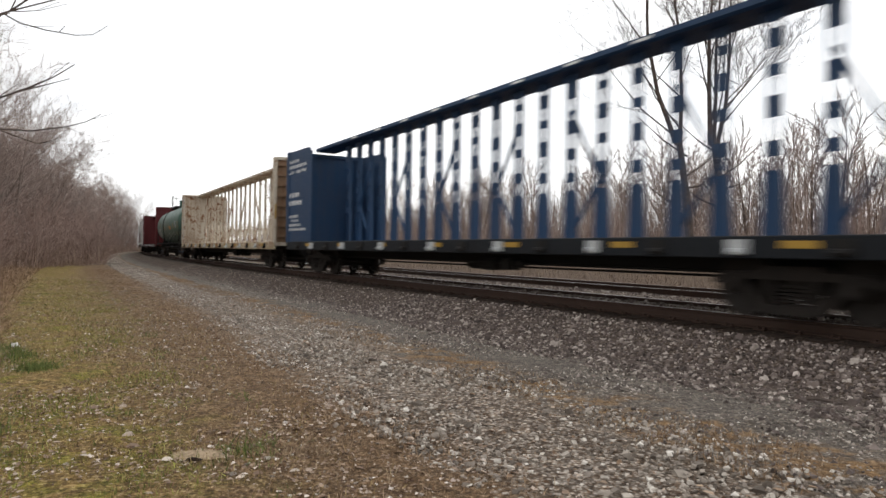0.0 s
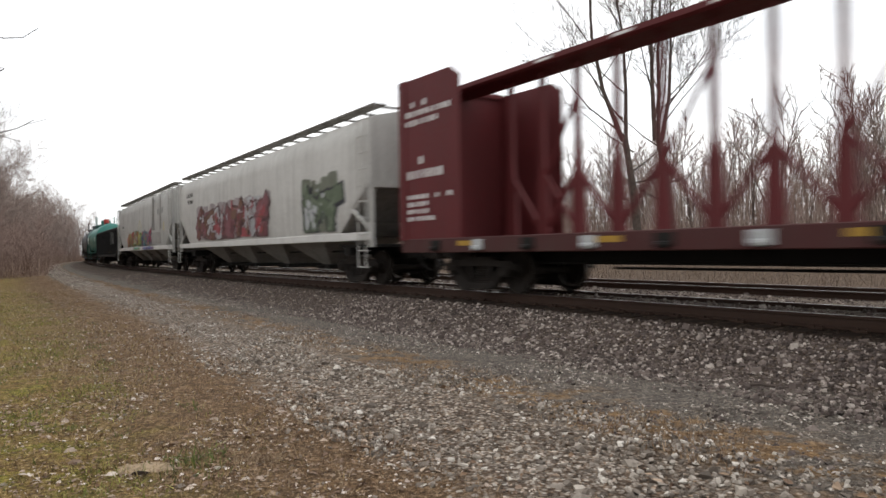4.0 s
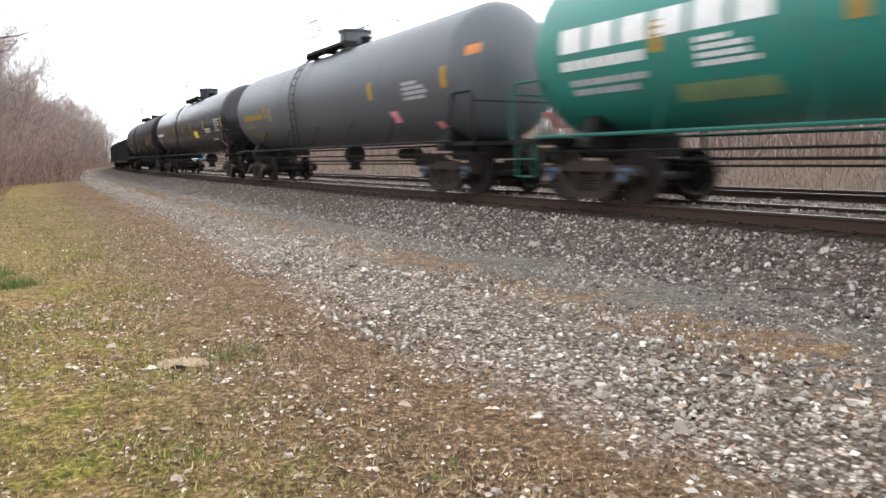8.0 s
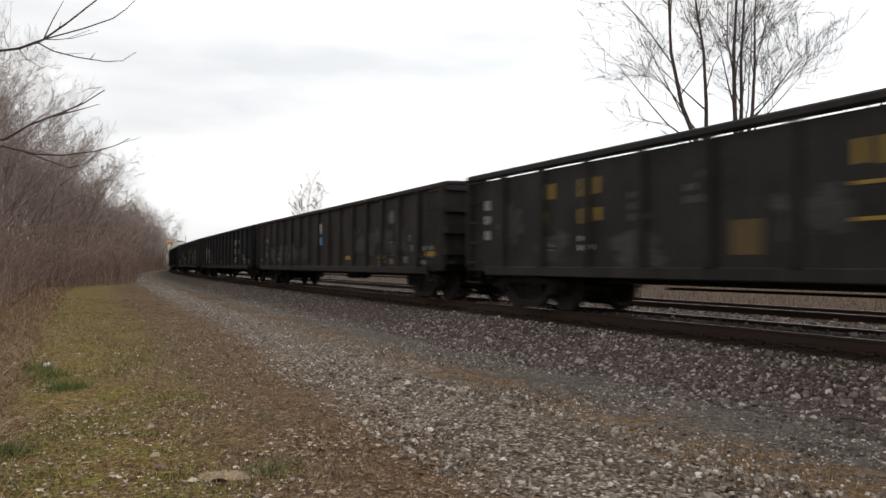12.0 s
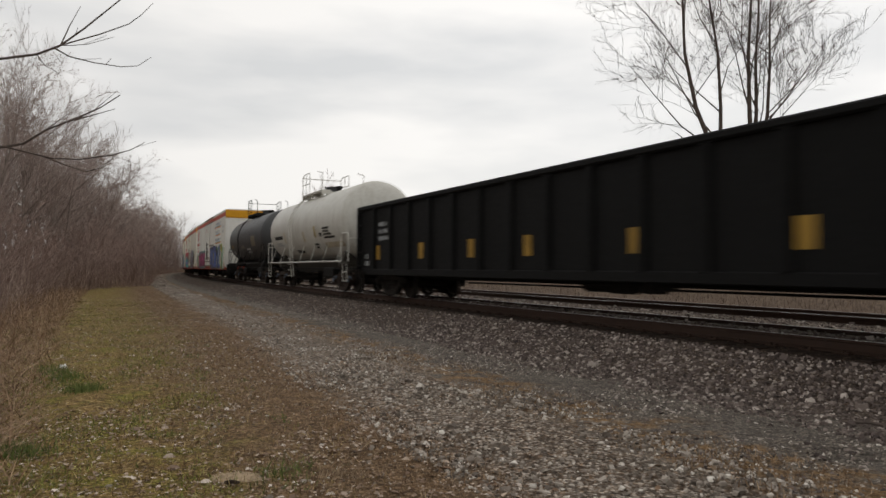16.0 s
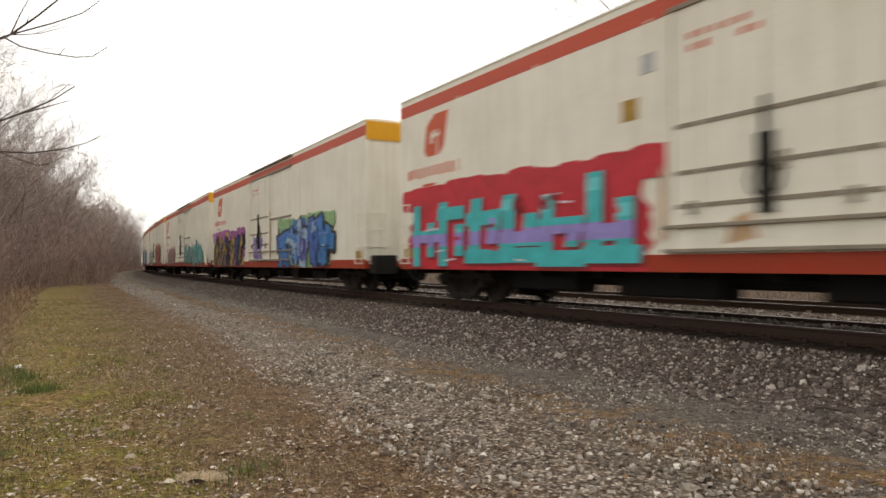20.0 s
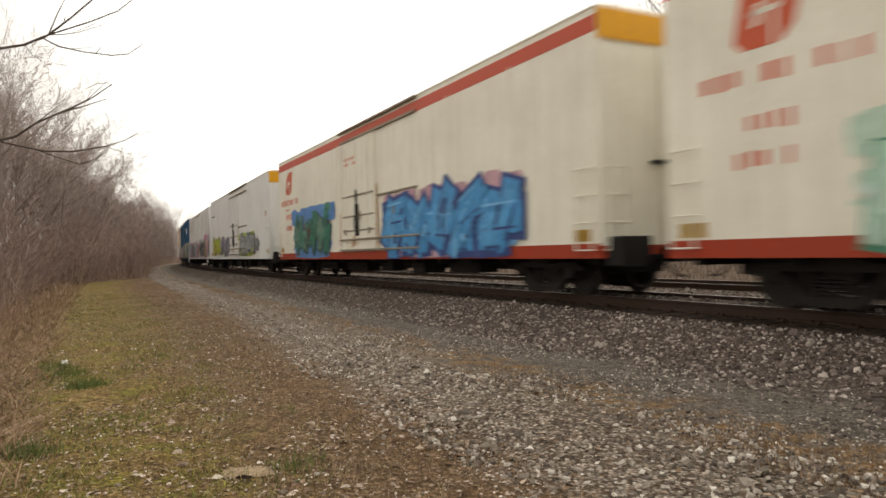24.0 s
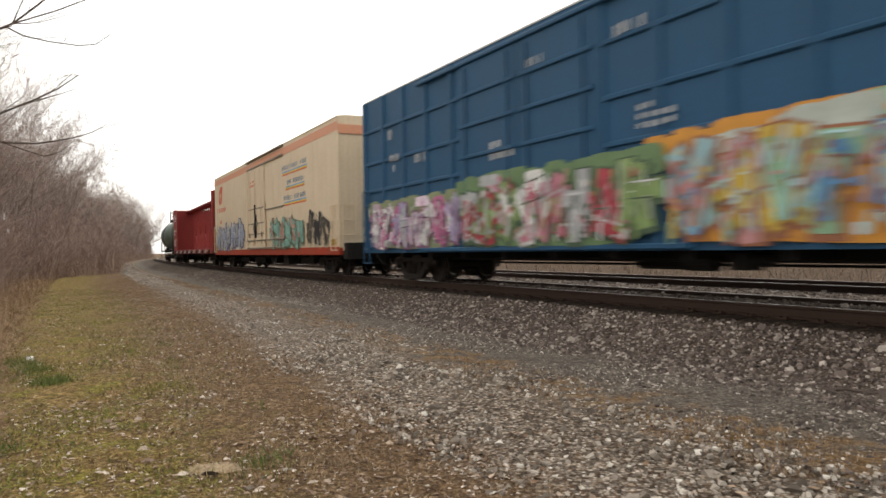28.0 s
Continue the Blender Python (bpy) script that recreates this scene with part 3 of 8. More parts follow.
def blob(g, x0, x1, z0, z1, y, rnd, slot, spikes=26, rough=0.22):
    """An uneven cloud of sprayed colour."""
    cx, cz, rx, rz = (x0 + x1) / 2, (z0 + z1) / 2, (x1 - x0) / 2, (z1 - z0) / 2
    pts = []
    spikes = max(spikes, min(120, int(5 * (rx / max(rz, 0.05)) + spikes)))
    raw = [rnd.random() for _ in range(spikes)]
    wave = [(raw[i - 1] + 2 * raw[i] + raw[(i + 1) % spikes]) / 4 for i in range(spikes)]
    for i in range(spikes):
        a = 2 * math.pi * i / spikes
        a = math.atan2(math.sin(a) * min(1.0, 0.35 + rz / rx), math.cos(a))
        c, s = math.cos(a), math.sin(a)
        q = 1 / max(abs(c), abs(s)) ** 0.75
        q *= 1 - rough * wave[i]
        pts.append((cx + rx * max(-1, min(1, c * q)), y, cz + rz * max(-1, min(1, s * q))))
    k = len(g.v)
    g.v += [(cx, y, cz)] + pts
    g.f += [(k, k + 1 + i, k + 1 + (i + 1) % spikes) for i in range(spikes)]
    g.m += [slot] * spikes


def stroke(g, a, b, w, y, slot):
    dx, dz = b[0] - a[0], b[1] - a[1]
    n = math.hypot(dx, dz) or 1
    ux, uz = dx / n * w * 0.42, dz / n * w * 0.42
    px, pz = -dz / n * w / 2, dx / n * w / 2
    k = len(g.v)
    g.v += [(a[0] - ux + px, y, a[1] - uz + pz), (a[0] - ux - px, y, a[1] - uz - pz), (b[0] + ux - px, y, b[1] + uz - pz), (b[0] + ux + px, y, b[1] + uz + pz)]
    g.f.append((k, k + 1, k + 2, k + 3))
    g.m.append(slot)


def graffiti(root, x0, x1, z0, z1, y, ground, outline, fills, letters=4, seed=1, cloud=True, fat=0.36, label="sprayed interlocking graffiti", busy=11):
    """Sprayed forms: a cloud, a dark outline, and fills of several colours, each a coat on the last."""
    rnd = random.Random(seed)
    mats = [spray(ground), spray(outline)] + [spray(c) for c in fills] + [spray(tuple(min(0.72, 1.25 * v + 0.015 + 0.15 * max(fills[0])) for v in fills[0]))]
    g = Geo()
    lay = [y - 0.004]

    def up(d=0.00025):
        lay[0] -= d
        return lay[0]

    w, h = x1 - x0, z1 - z0
    if cloud:
        blob(g, x0, x1, z0 - 0.02, z1 - h * 0.08, up(), rnd, 0, 44, 0.12)
        for i in range(letters * 3):
            a = x0 + w * (i + rnd.random()) / (letters * 3)
            q = h * rnd.uniform(0.1, 0.2)
            blob(g, a - q * 1.2, a + q * 1.2, z1 - h * 0.12 - q, z1 - h * 0.1 + q, up(), rnd, 0, 14, 0.2)
        for i in range(letters * 2):
            a = x0 + w * rnd.random() * 0.85
            bw, bh = w * rnd.uniform(0.1, 0.2), h * rnd.uniform(0.18, 0.35)
            b = rnd.uniform(z0, z1 - bh * 0.6)
            blob(g, max(x0, a), min(x1, a + bw), max(b, z0), b + bh, up(), rnd, rnd.choice([0, 0] + list(range(2, len(mats)))), 14, 0.35)
    cw = w * 0.94 / letters
    order = [wild(rnd) for _ in range(letters)]
    for coat in (1, 2, 3):
        for i, glyph in enumerate(order):
            gx, gz, gw, gh = x0 + w * 0.04 + i * cw, z0 + h * 0.12, cw * 0.86, h * 0.72
            lean = 0.12
            r2 = random.Random(seed * 31 + i)
            dz = r2.uniform(-0.05, 0.08) * h
            for line in glyph:
                pts = [(gx + gw * (a + lean * b + r2.uniform(-0.06, 0.06)), gz + dz + gh * (b + r2.uniform(-0.05, 0.05))) for a, b in line]
                for a, b in zip(pts, pts[1:]):
                    size = min(cw, h) * fat
                    if coat == 1:
                        stroke(g, (a[0] + 0.03, a[1] - 0.03), (b[0] + 0.03, b[1] - 0.03), size * 1.45, up(), 1)
                    elif coat == 2:
                        stroke(g, a, b, size, up(), 2 + (i % max(1, len(fills) - 1) if len(fills) > 3 else 0))
                    elif len(fills) > 1:
                        t0, t1 = r2.uniform(0.0, 0.3), r2.uniform(0.5, 0.95)
                        a2 = (a[0] + (b[0] - a[0]) * t0, a[1] + (b[1] - a[1]) * t0 - size * 0.1)
                        b2 = (a[0] + (b[0] - a[0]) * t1, a[1] + (b[1] - a[1]) * t1 - size * 0.1)
                        stroke(g, a2, b2, size * 0.45, up(), 2 + (i + 1) % len(fills))
                    if coat == 3:
                        n = math.hypot(b[0] - a[0], b[1] - a[1]) or 1
                        ox, oz = -(b[1] - a[1]) / n * size * 0.4, (b[0] - a[0]) / n * size * 0.4
                        for q, slot in ((1, len(mats) - 1), (-1.1, 1)):
                            if r2.random() < 0.7:
                                stroke(g, (a[0] + q * ox, a[1] + q * oz), (b[0] + q * ox, b[1] + q * oz), size * 0.09, up(), slot)
    # chips, highlights and drips of other colours over the letters
    for i in range(int(busy * letters)):
        a, b = x0 + w * rnd.uniform(0.03, 0.95), z0 + h * rnd.uniform(0.04, 0.8)
        sx, sz = cw * rnd.uniform(0.06, 0.24), h * rnd.uniform(0.03, 0.12)
        c = rnd.randrange(1, len(mats))
        if rnd.random() < 0.5:
            blob(g, a, a + sx, b, b + sz, up(), rnd, c, 8, 0.4)
        else:
            stroke(g, (a, b), (a + sx * rnd.uniform(-0.3, 1), b + h * rnd.uniform(0.05, 0.22)), min(cw, h) * rnd.uniform(0.04, 0.13), up(), c)
    g.v = [(vx, vy, max(vz, z0)) for vx, vy, vz in g.v]
    return tagged(part("graffiti", g, mats, root, label), kind="stuff")


def block_piece(root, x0, x1, z0, z1, y, cloud, shade, fill, fill2, band, n, seed):
    """Sprayed block forms on a cloud: slabs with a drop shade, crossed by a band of another colour."""
    rnd = random.Random(seed)
    mats = [spray(c) for c in (cloud, shade, fill, fill2, band, (0.62, 0.6, 0.66))]
    g = Geo()
    w, h = x1 - x0, z1 - z0
    lay = [y - 0.004]

    def up():
        lay[0] -= 0.0003
        return lay[0]

    def slab(a, b, c, d, slant, slot, yy):
        g.add([(a, yy, c), (b, yy, c), (b + slant, yy, d), (a + slant, yy, d)], [(0, 1, 2, 3)], slot)

    blob(g, x0, x1, z0 - 0.3 * h, z1 - h * 0.05, up(), rnd, 0, 60, 0.1)
    for i in range(n * 3):
        a = x0 + w * (i + 0.5) / (n * 3)
        q = h * rnd.uniform(0.08, 0.16)
        blob(g, a - q * 2, a + q * 2, z1 - h * 0.16 - q, z1 - h * 0.1 + q, up(), rnd, 0, 16, 0.15)
    cw = w * 0.9 / n
    pieces = []
    for i in range(n):
        gx = x0 + w * 0.05 + i * cw
        foot = z0 + h * rnd.uniform(0.02, 0.08)
        top = z0 + h * rnd.uniform(0.66, 0.86)
        lw = cw * rnd.uniform(0.26, 0.36)
        sl = cw * rnd.uniform(0.02, 0.16)
        pieces.append((gx, gx + lw, foot, top, sl))
        pieces.append((gx + cw * 0.56, gx + cw * 0.56 + lw, foot + h * rnd.uniform(0, 0.3), top - h * rnd.uniform(0, 0.35), sl))
        cross = rnd.uniform(0.1, 0.6) * h
        pieces.append((gx - cw * 0.05, gx + cw * rnd.uniform(0.85, 1.08), foot + cross, foot + cross + h * 0.15, 0.03))
        if rnd.random() < 0.6:
            pieces.append((gx - cw * 0.1, gx + cw * 0.98, foot, foot + h * 0.15, 0.06))
    for a, b, c, d, s in pieces:
        slab(a + 0.07, b + 0.07, c - 0.06, d - 0.05, s, 1, up())
    for a, b, c, d, s in pieces:
        yy = up()
        slab(a, b, c, d, s, 2, yy)
        if d - c > h * 0.3 and rnd.random() < 0.8:
            slab(a + 0.03, b - 0.03, d - h * 0.16, d - h * 0.05, s * 0.3, 3, up())
        lo, hi = max(c, z0 + 0.27 * h), min(d, z0 + 0.42 * h)
        if hi - lo > 0.02:
            q = s * (lo - c) / (d - c)
            slab(a + q, b + q, lo, hi, s * (hi - lo) / (d - c), 4, up())
    for i in range(n * 3):
        a = x0 + w * rnd.uniform(0.05, 0.9)
        b = z0 + h * rnd.uniform(0.1, 0.75)
        if i % 3 == 0:
            stroke(g, (a, b), (a + cw * rnd.uniform(0.2, 0.7), b + rnd.uniform(-0.04, 0.04)), 0.035, up(), 5)
        else:
            blob(g, a, a + cw * 0.2, b, b + h * rnd.uniform(0.05, 0.14), up(), rnd, rnd.choice((0, 1, 1, 4)), 7, 0.35)
    g.v = [(vx, vy, max(vz, z0)) for vx, vy, vz in g.v]
    return tagged(part("graffiti", g, mats, root, "turquoise block graffiti on a red sprayed cloud"), kind="stuff")


def ladder(root, x, y, z0, z1, mat, w=0.45, along="x", name="ladder"):
    g = Geo()
    n = max(3, int((z1 - z0) / 0.4))
    for i in range(n + 1):
        z = z0 + (z1 - z0) * i / n
        a, b = ((x, y, z), (x + w, y, z)) if along == "x" else ((x, y, z), (x, y + w, z))
        g.rod(a, b, 0.016, 6)
        back = Vector((0, 0.09 if y < 0 else -0.09, 0)) if along == "x" else Vector((-0.09 if x > 0 else 0.09, 0, 0))
        g.rod(a, tuple(Vector(a) + back), 0.014, 5)
        g.rod(b, tuple(Vector(b) + back), 0.014, 5)
    for k in (0, w):
        a = (x + k, y, z0) if along == "x" else (x, y + k, z0)
        g.rod(a, (a[0], a[1], z1), 0.018, 6)
    return part(name, g, mat, root)


def underframe(root, half, mat, wide=2.6, z0=0.72, z1=0.95):
    g = Geo()
    g.chamfer(-half, half, -0.28, 0.28, z0, z1, 0.03)
    n = max(4, int(half * 2 / 1.6))
    for i in range(n + 1):
        x = -half + 0.1 + (2 * half - 0.2) * i / n
        g.box(x - 0.06, x + 0.06, -wide / 2, wide / 2, z1 - 0.14, z1)
    part("underframe", g, mat, root)
    g = Geo()
    g.rod((-half * 0.7, -0.55, 0.62), (half * 0.7, -0.55, 0.62), 0.022, 6)
    g.rod((-half * 0.62, 0.5, 0.5), (half * 0.62, 0.5, 0.52), 0.026, 6)
    part("brake_rod", g, M_CHASSIS, root)
    part("air_reservoir", Geo().rod((-0.9, 0.3, 0.62), (0.5, 0.3, 0.62), 0.2, 14), M_CHASSIS, root)
    part("brake_cylinder", Geo().rod((0.9, -0.5, 0.6), (1.5, -0.5, 0.6), 0.16, 12), M_CHASSIS, root)
    g = Geo()
    g.box(1.9, 2.3, -0.75, -0.45, 0.48, 0.74)
    g.rod((2.3, -0.6, 0.62), (2.6, -0.6, 0.62), 0.09, 10)
    part("brake_valve", g, M_CHASSIS, root)


def hand_brake(root, half, z, mat):
    g = Geo()
    x = -half - 0.1
    for i in range(20):
        a, b = i * math.pi / 10, (i + 1) * math.pi / 10
        g.rod((x, 0.55 + 0.27 * math.cos(a), z + 0.27 * math.sin(a)), (x, 0.55 + 0.27 * math.cos(b), z + 0.27 * math.sin(b)), 0.016, 5)
    for i in range(4):
        a = i * math.pi / 4
        g.rod((x, 0.55 + 0.26 * math.cos(a), z + 0.26 * math.sin(a)), (x, 0.55 - 0.26 * math.cos(a), z - 0.26 * math.sin(a)), 0.012, 5)
    g.rod((x, 0.55, z), (x + 0.12, 0.55, z), 0.03, 8)
    part("hand_brake", g, mat, root)


def reflectors(root, half, y, z, n, mat, w=0.4, h=0.1):
    for i in range(n):
        x = -half + 0.6 + (2 * half - 1.2 - w) * i / (n - 1)
        part("reflector", Geo().box(x, x + w, y - 0.006, y, z, z + h), mat, root)


def centerbeam(name, label, front, rear, body, deckm, mark, solid, floor_marks, rise=0.0, board=4.78, laced=False, ribs_in=None, braced=3):
    """A lumber flat car: bulkheads at both ends, and a truss of posts down the middle."""
    root, half = car(name, label, "railway car", front, rear, 2.35)
    top = board
    bw = 1.45
    # floor and side sills
    g = Geo().chamfer(-half, half, -bw, bw, 1.0, 1.12, 0.02)
    part("deck", g, body, root)
    for y in (-1, 1):
        part("side_sill", Geo().chamfer(-half, half, y * bw - 0.04, y * bw + 0.04, 0.84, 1.15, 0.015), deckm, root)
    n = 15
    for i in range(n):
        x = -half + 1.4 + (2 * half - 2.8) * i / (n - 1)
        part("winch", Geo().box(x - 0.16, x + 0.16, -bw - 0.075, -bw - 0.042, 0.9, 1.1).rod((x - 0.1, -bw - 0.1, 0.93), (x + 0.1, -bw - 0.1, 0.93), 0.05, 8), M_PALEMARK if i % 2 else M_CHASSIS, root)
    for i in range(floor_marks):
        x = -half + 2.2 + (2 * half - 4.4) * i / (floor_marks - 1)
        part("reflector", Geo().box(x, x + 0.5, -bw - 0.047, -bw - 0.041, 0.98, 1.08), M_YELLOW, root)
    underframe(root, half - 0.2, M_CHASSIS, 2.6, 0.62, 0.99)
    # bulkheads
    for sgn in (1, -1):
        x = sgn * (half - 0.08)
        wall = part("bulkhead", Geo().box(x - 0.04, x + 0.04, -bw + 0.05, bw - 0.05, 1.12, top - 0.1), body, root)
        for y in (-bw, bw):
            part("corner_post", Geo().chamfer(x - 0.16, x + 0.16, y - 0.05, y + 0.05, 1.12, top, 0.012), body, wall)
        part("top_beam", Geo().chamfer(x - 0.14, x + 0.14, -bw + 0.05, bw - 0.05, top - 0.1, top + 0.02, 0.012), body, wall)
        if ribs_in:
            part("end_sheet", Geo().box(*sorted((x + sgn * 0.041, x + sgn * 0.05)), -bw + 0.06, bw - 0.06, 1.14, top - 0.11), ribs_in, wall, "rusty brown end sheet")
            part("placard", Geo().box(*sorted((x + sgn * 0.165, x + sgn * 0.172)), -bw - 0.03, -bw + 0.03, 2.1, 2.7), M_YELLOW, wall)
        for k in range(8):
            z = 1.35 + k * 0.42
            part("rib", Geo().box(*sorted((x + sgn * 0.04, x + sgn * 0.13)), -bw + 0.06, bw - 0.06, z, z + 0.09), ribs_in or body, wall)
        for y in (-0.5, 0.5):
            part("bulkhead_post", Geo().box(*sorted((x + sgn * 0.04, x + sgn * 0.15)), y - 0.06, y + 0.06, 1.12, top - 0.1), ribs_in or body, wall)
        # the panelled wing next to the bulkhead
        if sgn > 0:
            continue
        inner = x - sgn * solid
        for y in (-1, 1):
            g = Geo().extrude_y([(x, 1.12), (inner, 1.12), (inner, top - 0.25), (inner + sgn * 0.3, top - 0.05), (x, top - 0.02)], y * bw - 0.025, y * bw + 0.025)
            part("bulkhead_wing", g, body, root)
        lettering(root, min(x, inner) + 0.15, 3.7, solid - 0.35, 0.55, mark, -bw - 0.026, 3, 8, seed=3)
        lettering(root, min(x, inner) + 0.2, 2.5, solid - 0.5, 0.5, mark, -bw - 0.026, 2, 7, seed=5)
        lettering(root, min(x, inner) + 0.2, 1.55, solid - 0.4, 0.6, mark, -bw - 0.026, 4, 8, seed=8)
    # the centre truss
    top = 4.78 + rise
    hl = half - 0.2
    cap = Geo().extrude_x([(-0.42, top - 0.2), (-0.36, top - 0.24), (0.36, top - 0.24), (0.42, top - 0.2), (0.42, top - 0.1), (0.1, top - 0.02), (-0.1, top - 0.02), (-0.42, top - 0.1)], -hl, hl)
    part("top_chord", cap, body, root)
    posts = 22
    step = (2 * half - solid - 0.5) / (posts - 1)
    xs = [-half + solid + step * i for i in range(posts)]
    for x in xs:
        g = Geo()
        if not laced:
            g.extrude_y([(x - 0.17, 1.12), (x + 0.17, 1.12), (x + 0.13, 2.25), (x + 0.07, 2.6), (x + 0.06, top - 0.22), (x - 0.06, top - 0.22), (x - 0.07, 2.6), (x - 0.13, 2.25)], -0.05, 0.05)
            part("post", g, body, root)
            continue
        k = xs.index(x)
        g.extrude_y([(x - 0.18, 1.12), (x + 0.18, 1.12), (x + 0.15, 2.1), (x + 0.13, 2.2), (x - 0.13, 2.2), (x - 0.15, 2.1)], -0.05, 0.05)
        for sgn in (-1, 1):
            g.box(x + sgn * 0.12 - 0.01, x + sgn * 0.12 + 0.01, -0.05, 0.05, 2.2, top - 0.23)
        part("post", g, body, root)
        # batten plates across the open upper post
        for z, zz in (((2.42, 2.66), (3.02, 3.36), (3.66, 3.84), (4.1, 4.4)), ((2.38, 2.58), (2.86, 3.1), (3.4, 3.7), (4.16, 4.54)), ((2.5, 2.74), (3.1, 3.3), (3.6, 3.9), (4.2, 4.36)))[k % 3]:
            part("batten_plate", Geo().box(x - 0.13, x + 0.13, -0.062, -0.051, z, zz), body, root)
        part("gusset_plate", Geo().extrude_y([(x - 0.16, top - 0.42), (x + 0.16, top - 0.42), (x + 0.24, top - 0.23), (x - 0.24, top - 0.23)], -0.07, -0.052), body, root)
    for i, (a, b) in enumerate(zip(xs, xs[1:])):
        if braced == 1:
            lo, hi = (a, b) if i % 2 else (b, a)
            part("brace", Geo().pipe([(lo, 0, 1.2), (hi, 0, 2.45)], 0.06, 4), body, root)
        if i % 3 == 1:
            lo, hi = (a, b) if i < posts / 2 else (b, a)
            part("brace", Geo().pipe([(lo, 0, 2.3), (hi, 0, 3.9)], 0.045, 4), body, root)
            part("brace", Geo().pipe([(hi, 0, 1.2), (lo, 0, 2.5)], 0.045, 4), body, root)
    for i in range(8):
        x = xs[1 + i * 2] + step / 2
        part("chord_slot", Geo().box(x - 0.22, x + 0.22, -0.425, -0.421, top - 0.18, top - 0.13), M_WHITE, root)
    ladder(root, half - 0.62, -bw - 0.1, 1.0, 2.2, body)
    hand_brake(root, half, 2.2, M_CHASSIS)
    return root, half


def tank_car(name, label, front, rear, body, top=4.3, radius=1.52, rail_mat=None, sill=M_CHASSIS, marks=(), band=None, head=0.65, dome=1, dome_mat=None, stripes=(), ends=0.3, through_sill=False):
    root, half = car(name, label, "tank car", front, rear, 1.75)
    rail_mat = rail_mat or M_CHASSIS
    cz = top - radius
    hl = half - ends
    prof = [(-hl + head * (1 - math.sin(math.pi / 2 * i / 8)), max(0.02, radius * math.sqrt(max(0, 1 - math.sin(math.pi / 2 * i / 8) ** 2)))) for i in range(8, -1, -1)]
    full = prof + [(-x, r) for x, r in prof[::-1]]
    part("tank_shell", Geo().lathe_x(full, 0, cz, 56), body, root, smooth=True)
    for k in (-0.34, 0.33):
        part("weld_band", Geo().lathe_x([(hl * k, radius + 0.001), (hl * k + 0.004, radius + 0.006), (hl * k + 0.05, radius + 0.006), (hl * k + 0.054, radius + 0.001)], 0, cz, 56), body, root)
    if band:
        for x in (-hl + head + 0.05, hl - head - 0.3):
            part("band", Geo().lathe_x([(x, radius + 0.002), (x, radius + 0.008), (x + 0.22, radius + 0.008), (x + 0.22, radius + 0.002)], 0, cz, 56), band, root, smooth=True)
    # sills, saddles and end platforms
    for sgn in (1, -1):
        g = Geo().chamfer(min(sgn * half, sgn * (half - 2.7)), max(sgn * half, sgn * (half - 2.7)), -0.3, 0.3, 0.78, 1.12, 0.04)
        part("stub_sill", g, sill, root)
        x = sgn * (half - 1.75)
        g = Geo()
        g.extrude_x([(-1.2, 0.98), (1.2, 0.98), (1.2, 1.08), (0.95, cz - radius * 0.78), (0.6, cz - radius * 0.95), (-0.6, cz - radius * 0.95), (-0.95, cz - radius * 0.78), (-1.2, 1.08)], x - 0.16, x + 0.16)
        part("saddle", g, sill, root)
        x = sgn * (half - 0.45)
        g = Geo().box(x - 0.42, x + 0.42, -1.45, 1.45, 1.08, 1.16)
        part("end_platform", g, sill, root)
        xe = sgn * (half - 0.06)
        for y in (-1.42, 1.42):
            g = Geo().pipe([(xe, y, 1.16), (xe, y, 2.1), (xe - sgn * 0.1, y, 2.2), (xe - sgn * 0.75, y, 2.2), (xe - sgn * 0.85, y, 2.1), (xe - sgn * 0.85, y, 1.16)], 0.025, 6)
            part("end_handrail", g, rail_mat, root)
        part("cross_rail", Geo().rod((xe, -1.42, 2.0), (xe, 1.42, 2.0), 0.02, 6), rail_mat, root)
        g = Geo()
        for z in (0.45, 0.78):
            g.rod((x - 0.25, -1.42, z), (x + 0.25, -1.42, z), 0.018, 6)
        for k in (-0.25, 0.25):
            g.rod((x + k, -1.42, 0.45), (x + k, -1.42, 1.1), 0.018, 6)
        part("stirrup", g, rail_mat, root)
    for y in (-1, 1):
        g = Geo().pipe([(-half + 0.8, y * 1.5, 1.17), (half - 0.8, y * 1.5, 1.17)], 0.032, 6)
        for i in range(7):
            x = -half + 1.2 + (2 * half - 2.4) * i / 6
            g.rod((x, y * 1.5, 1.17), (x, y * 1.25, cz - radius * 0.55), 0.014, 5)
        part("side_rail", g, rail_mat, root)
    g = Geo()
    g.rod((-half * 0.75, -0.5, 0.75), (half * 0.75, -0.5, 0.75), 0.025, 6)
    part("brake_rod", g, M_CHASSIS, root)
    g = Geo().lathe_x([(-0.2, 0.3), (0.2, 0.3)], 0, 0.95, 14)
    g.rod((0, 0, cz - radius - 0.02), (0, 0, 0.55), 0.16, 12).rod((0, 0, 0.55), (0, 0, 0.45), 0.22, 12)
    part("bottom_outlet", g, M_CHASSIS, root)
    part("air_reservoir", Geo().rod((half * 0.25, 0.55, 0.95), (half * 0.25 + 1.0, 0.55, 0.95), 0.16, 14), M_CHASSIS, root)
    part("train_pipe", Geo().rod((-half + 0.6, -0.95, 0.9), (half - 0.6, -0.95, 0.9), 0.022, 6), M_CHASSIS, root)
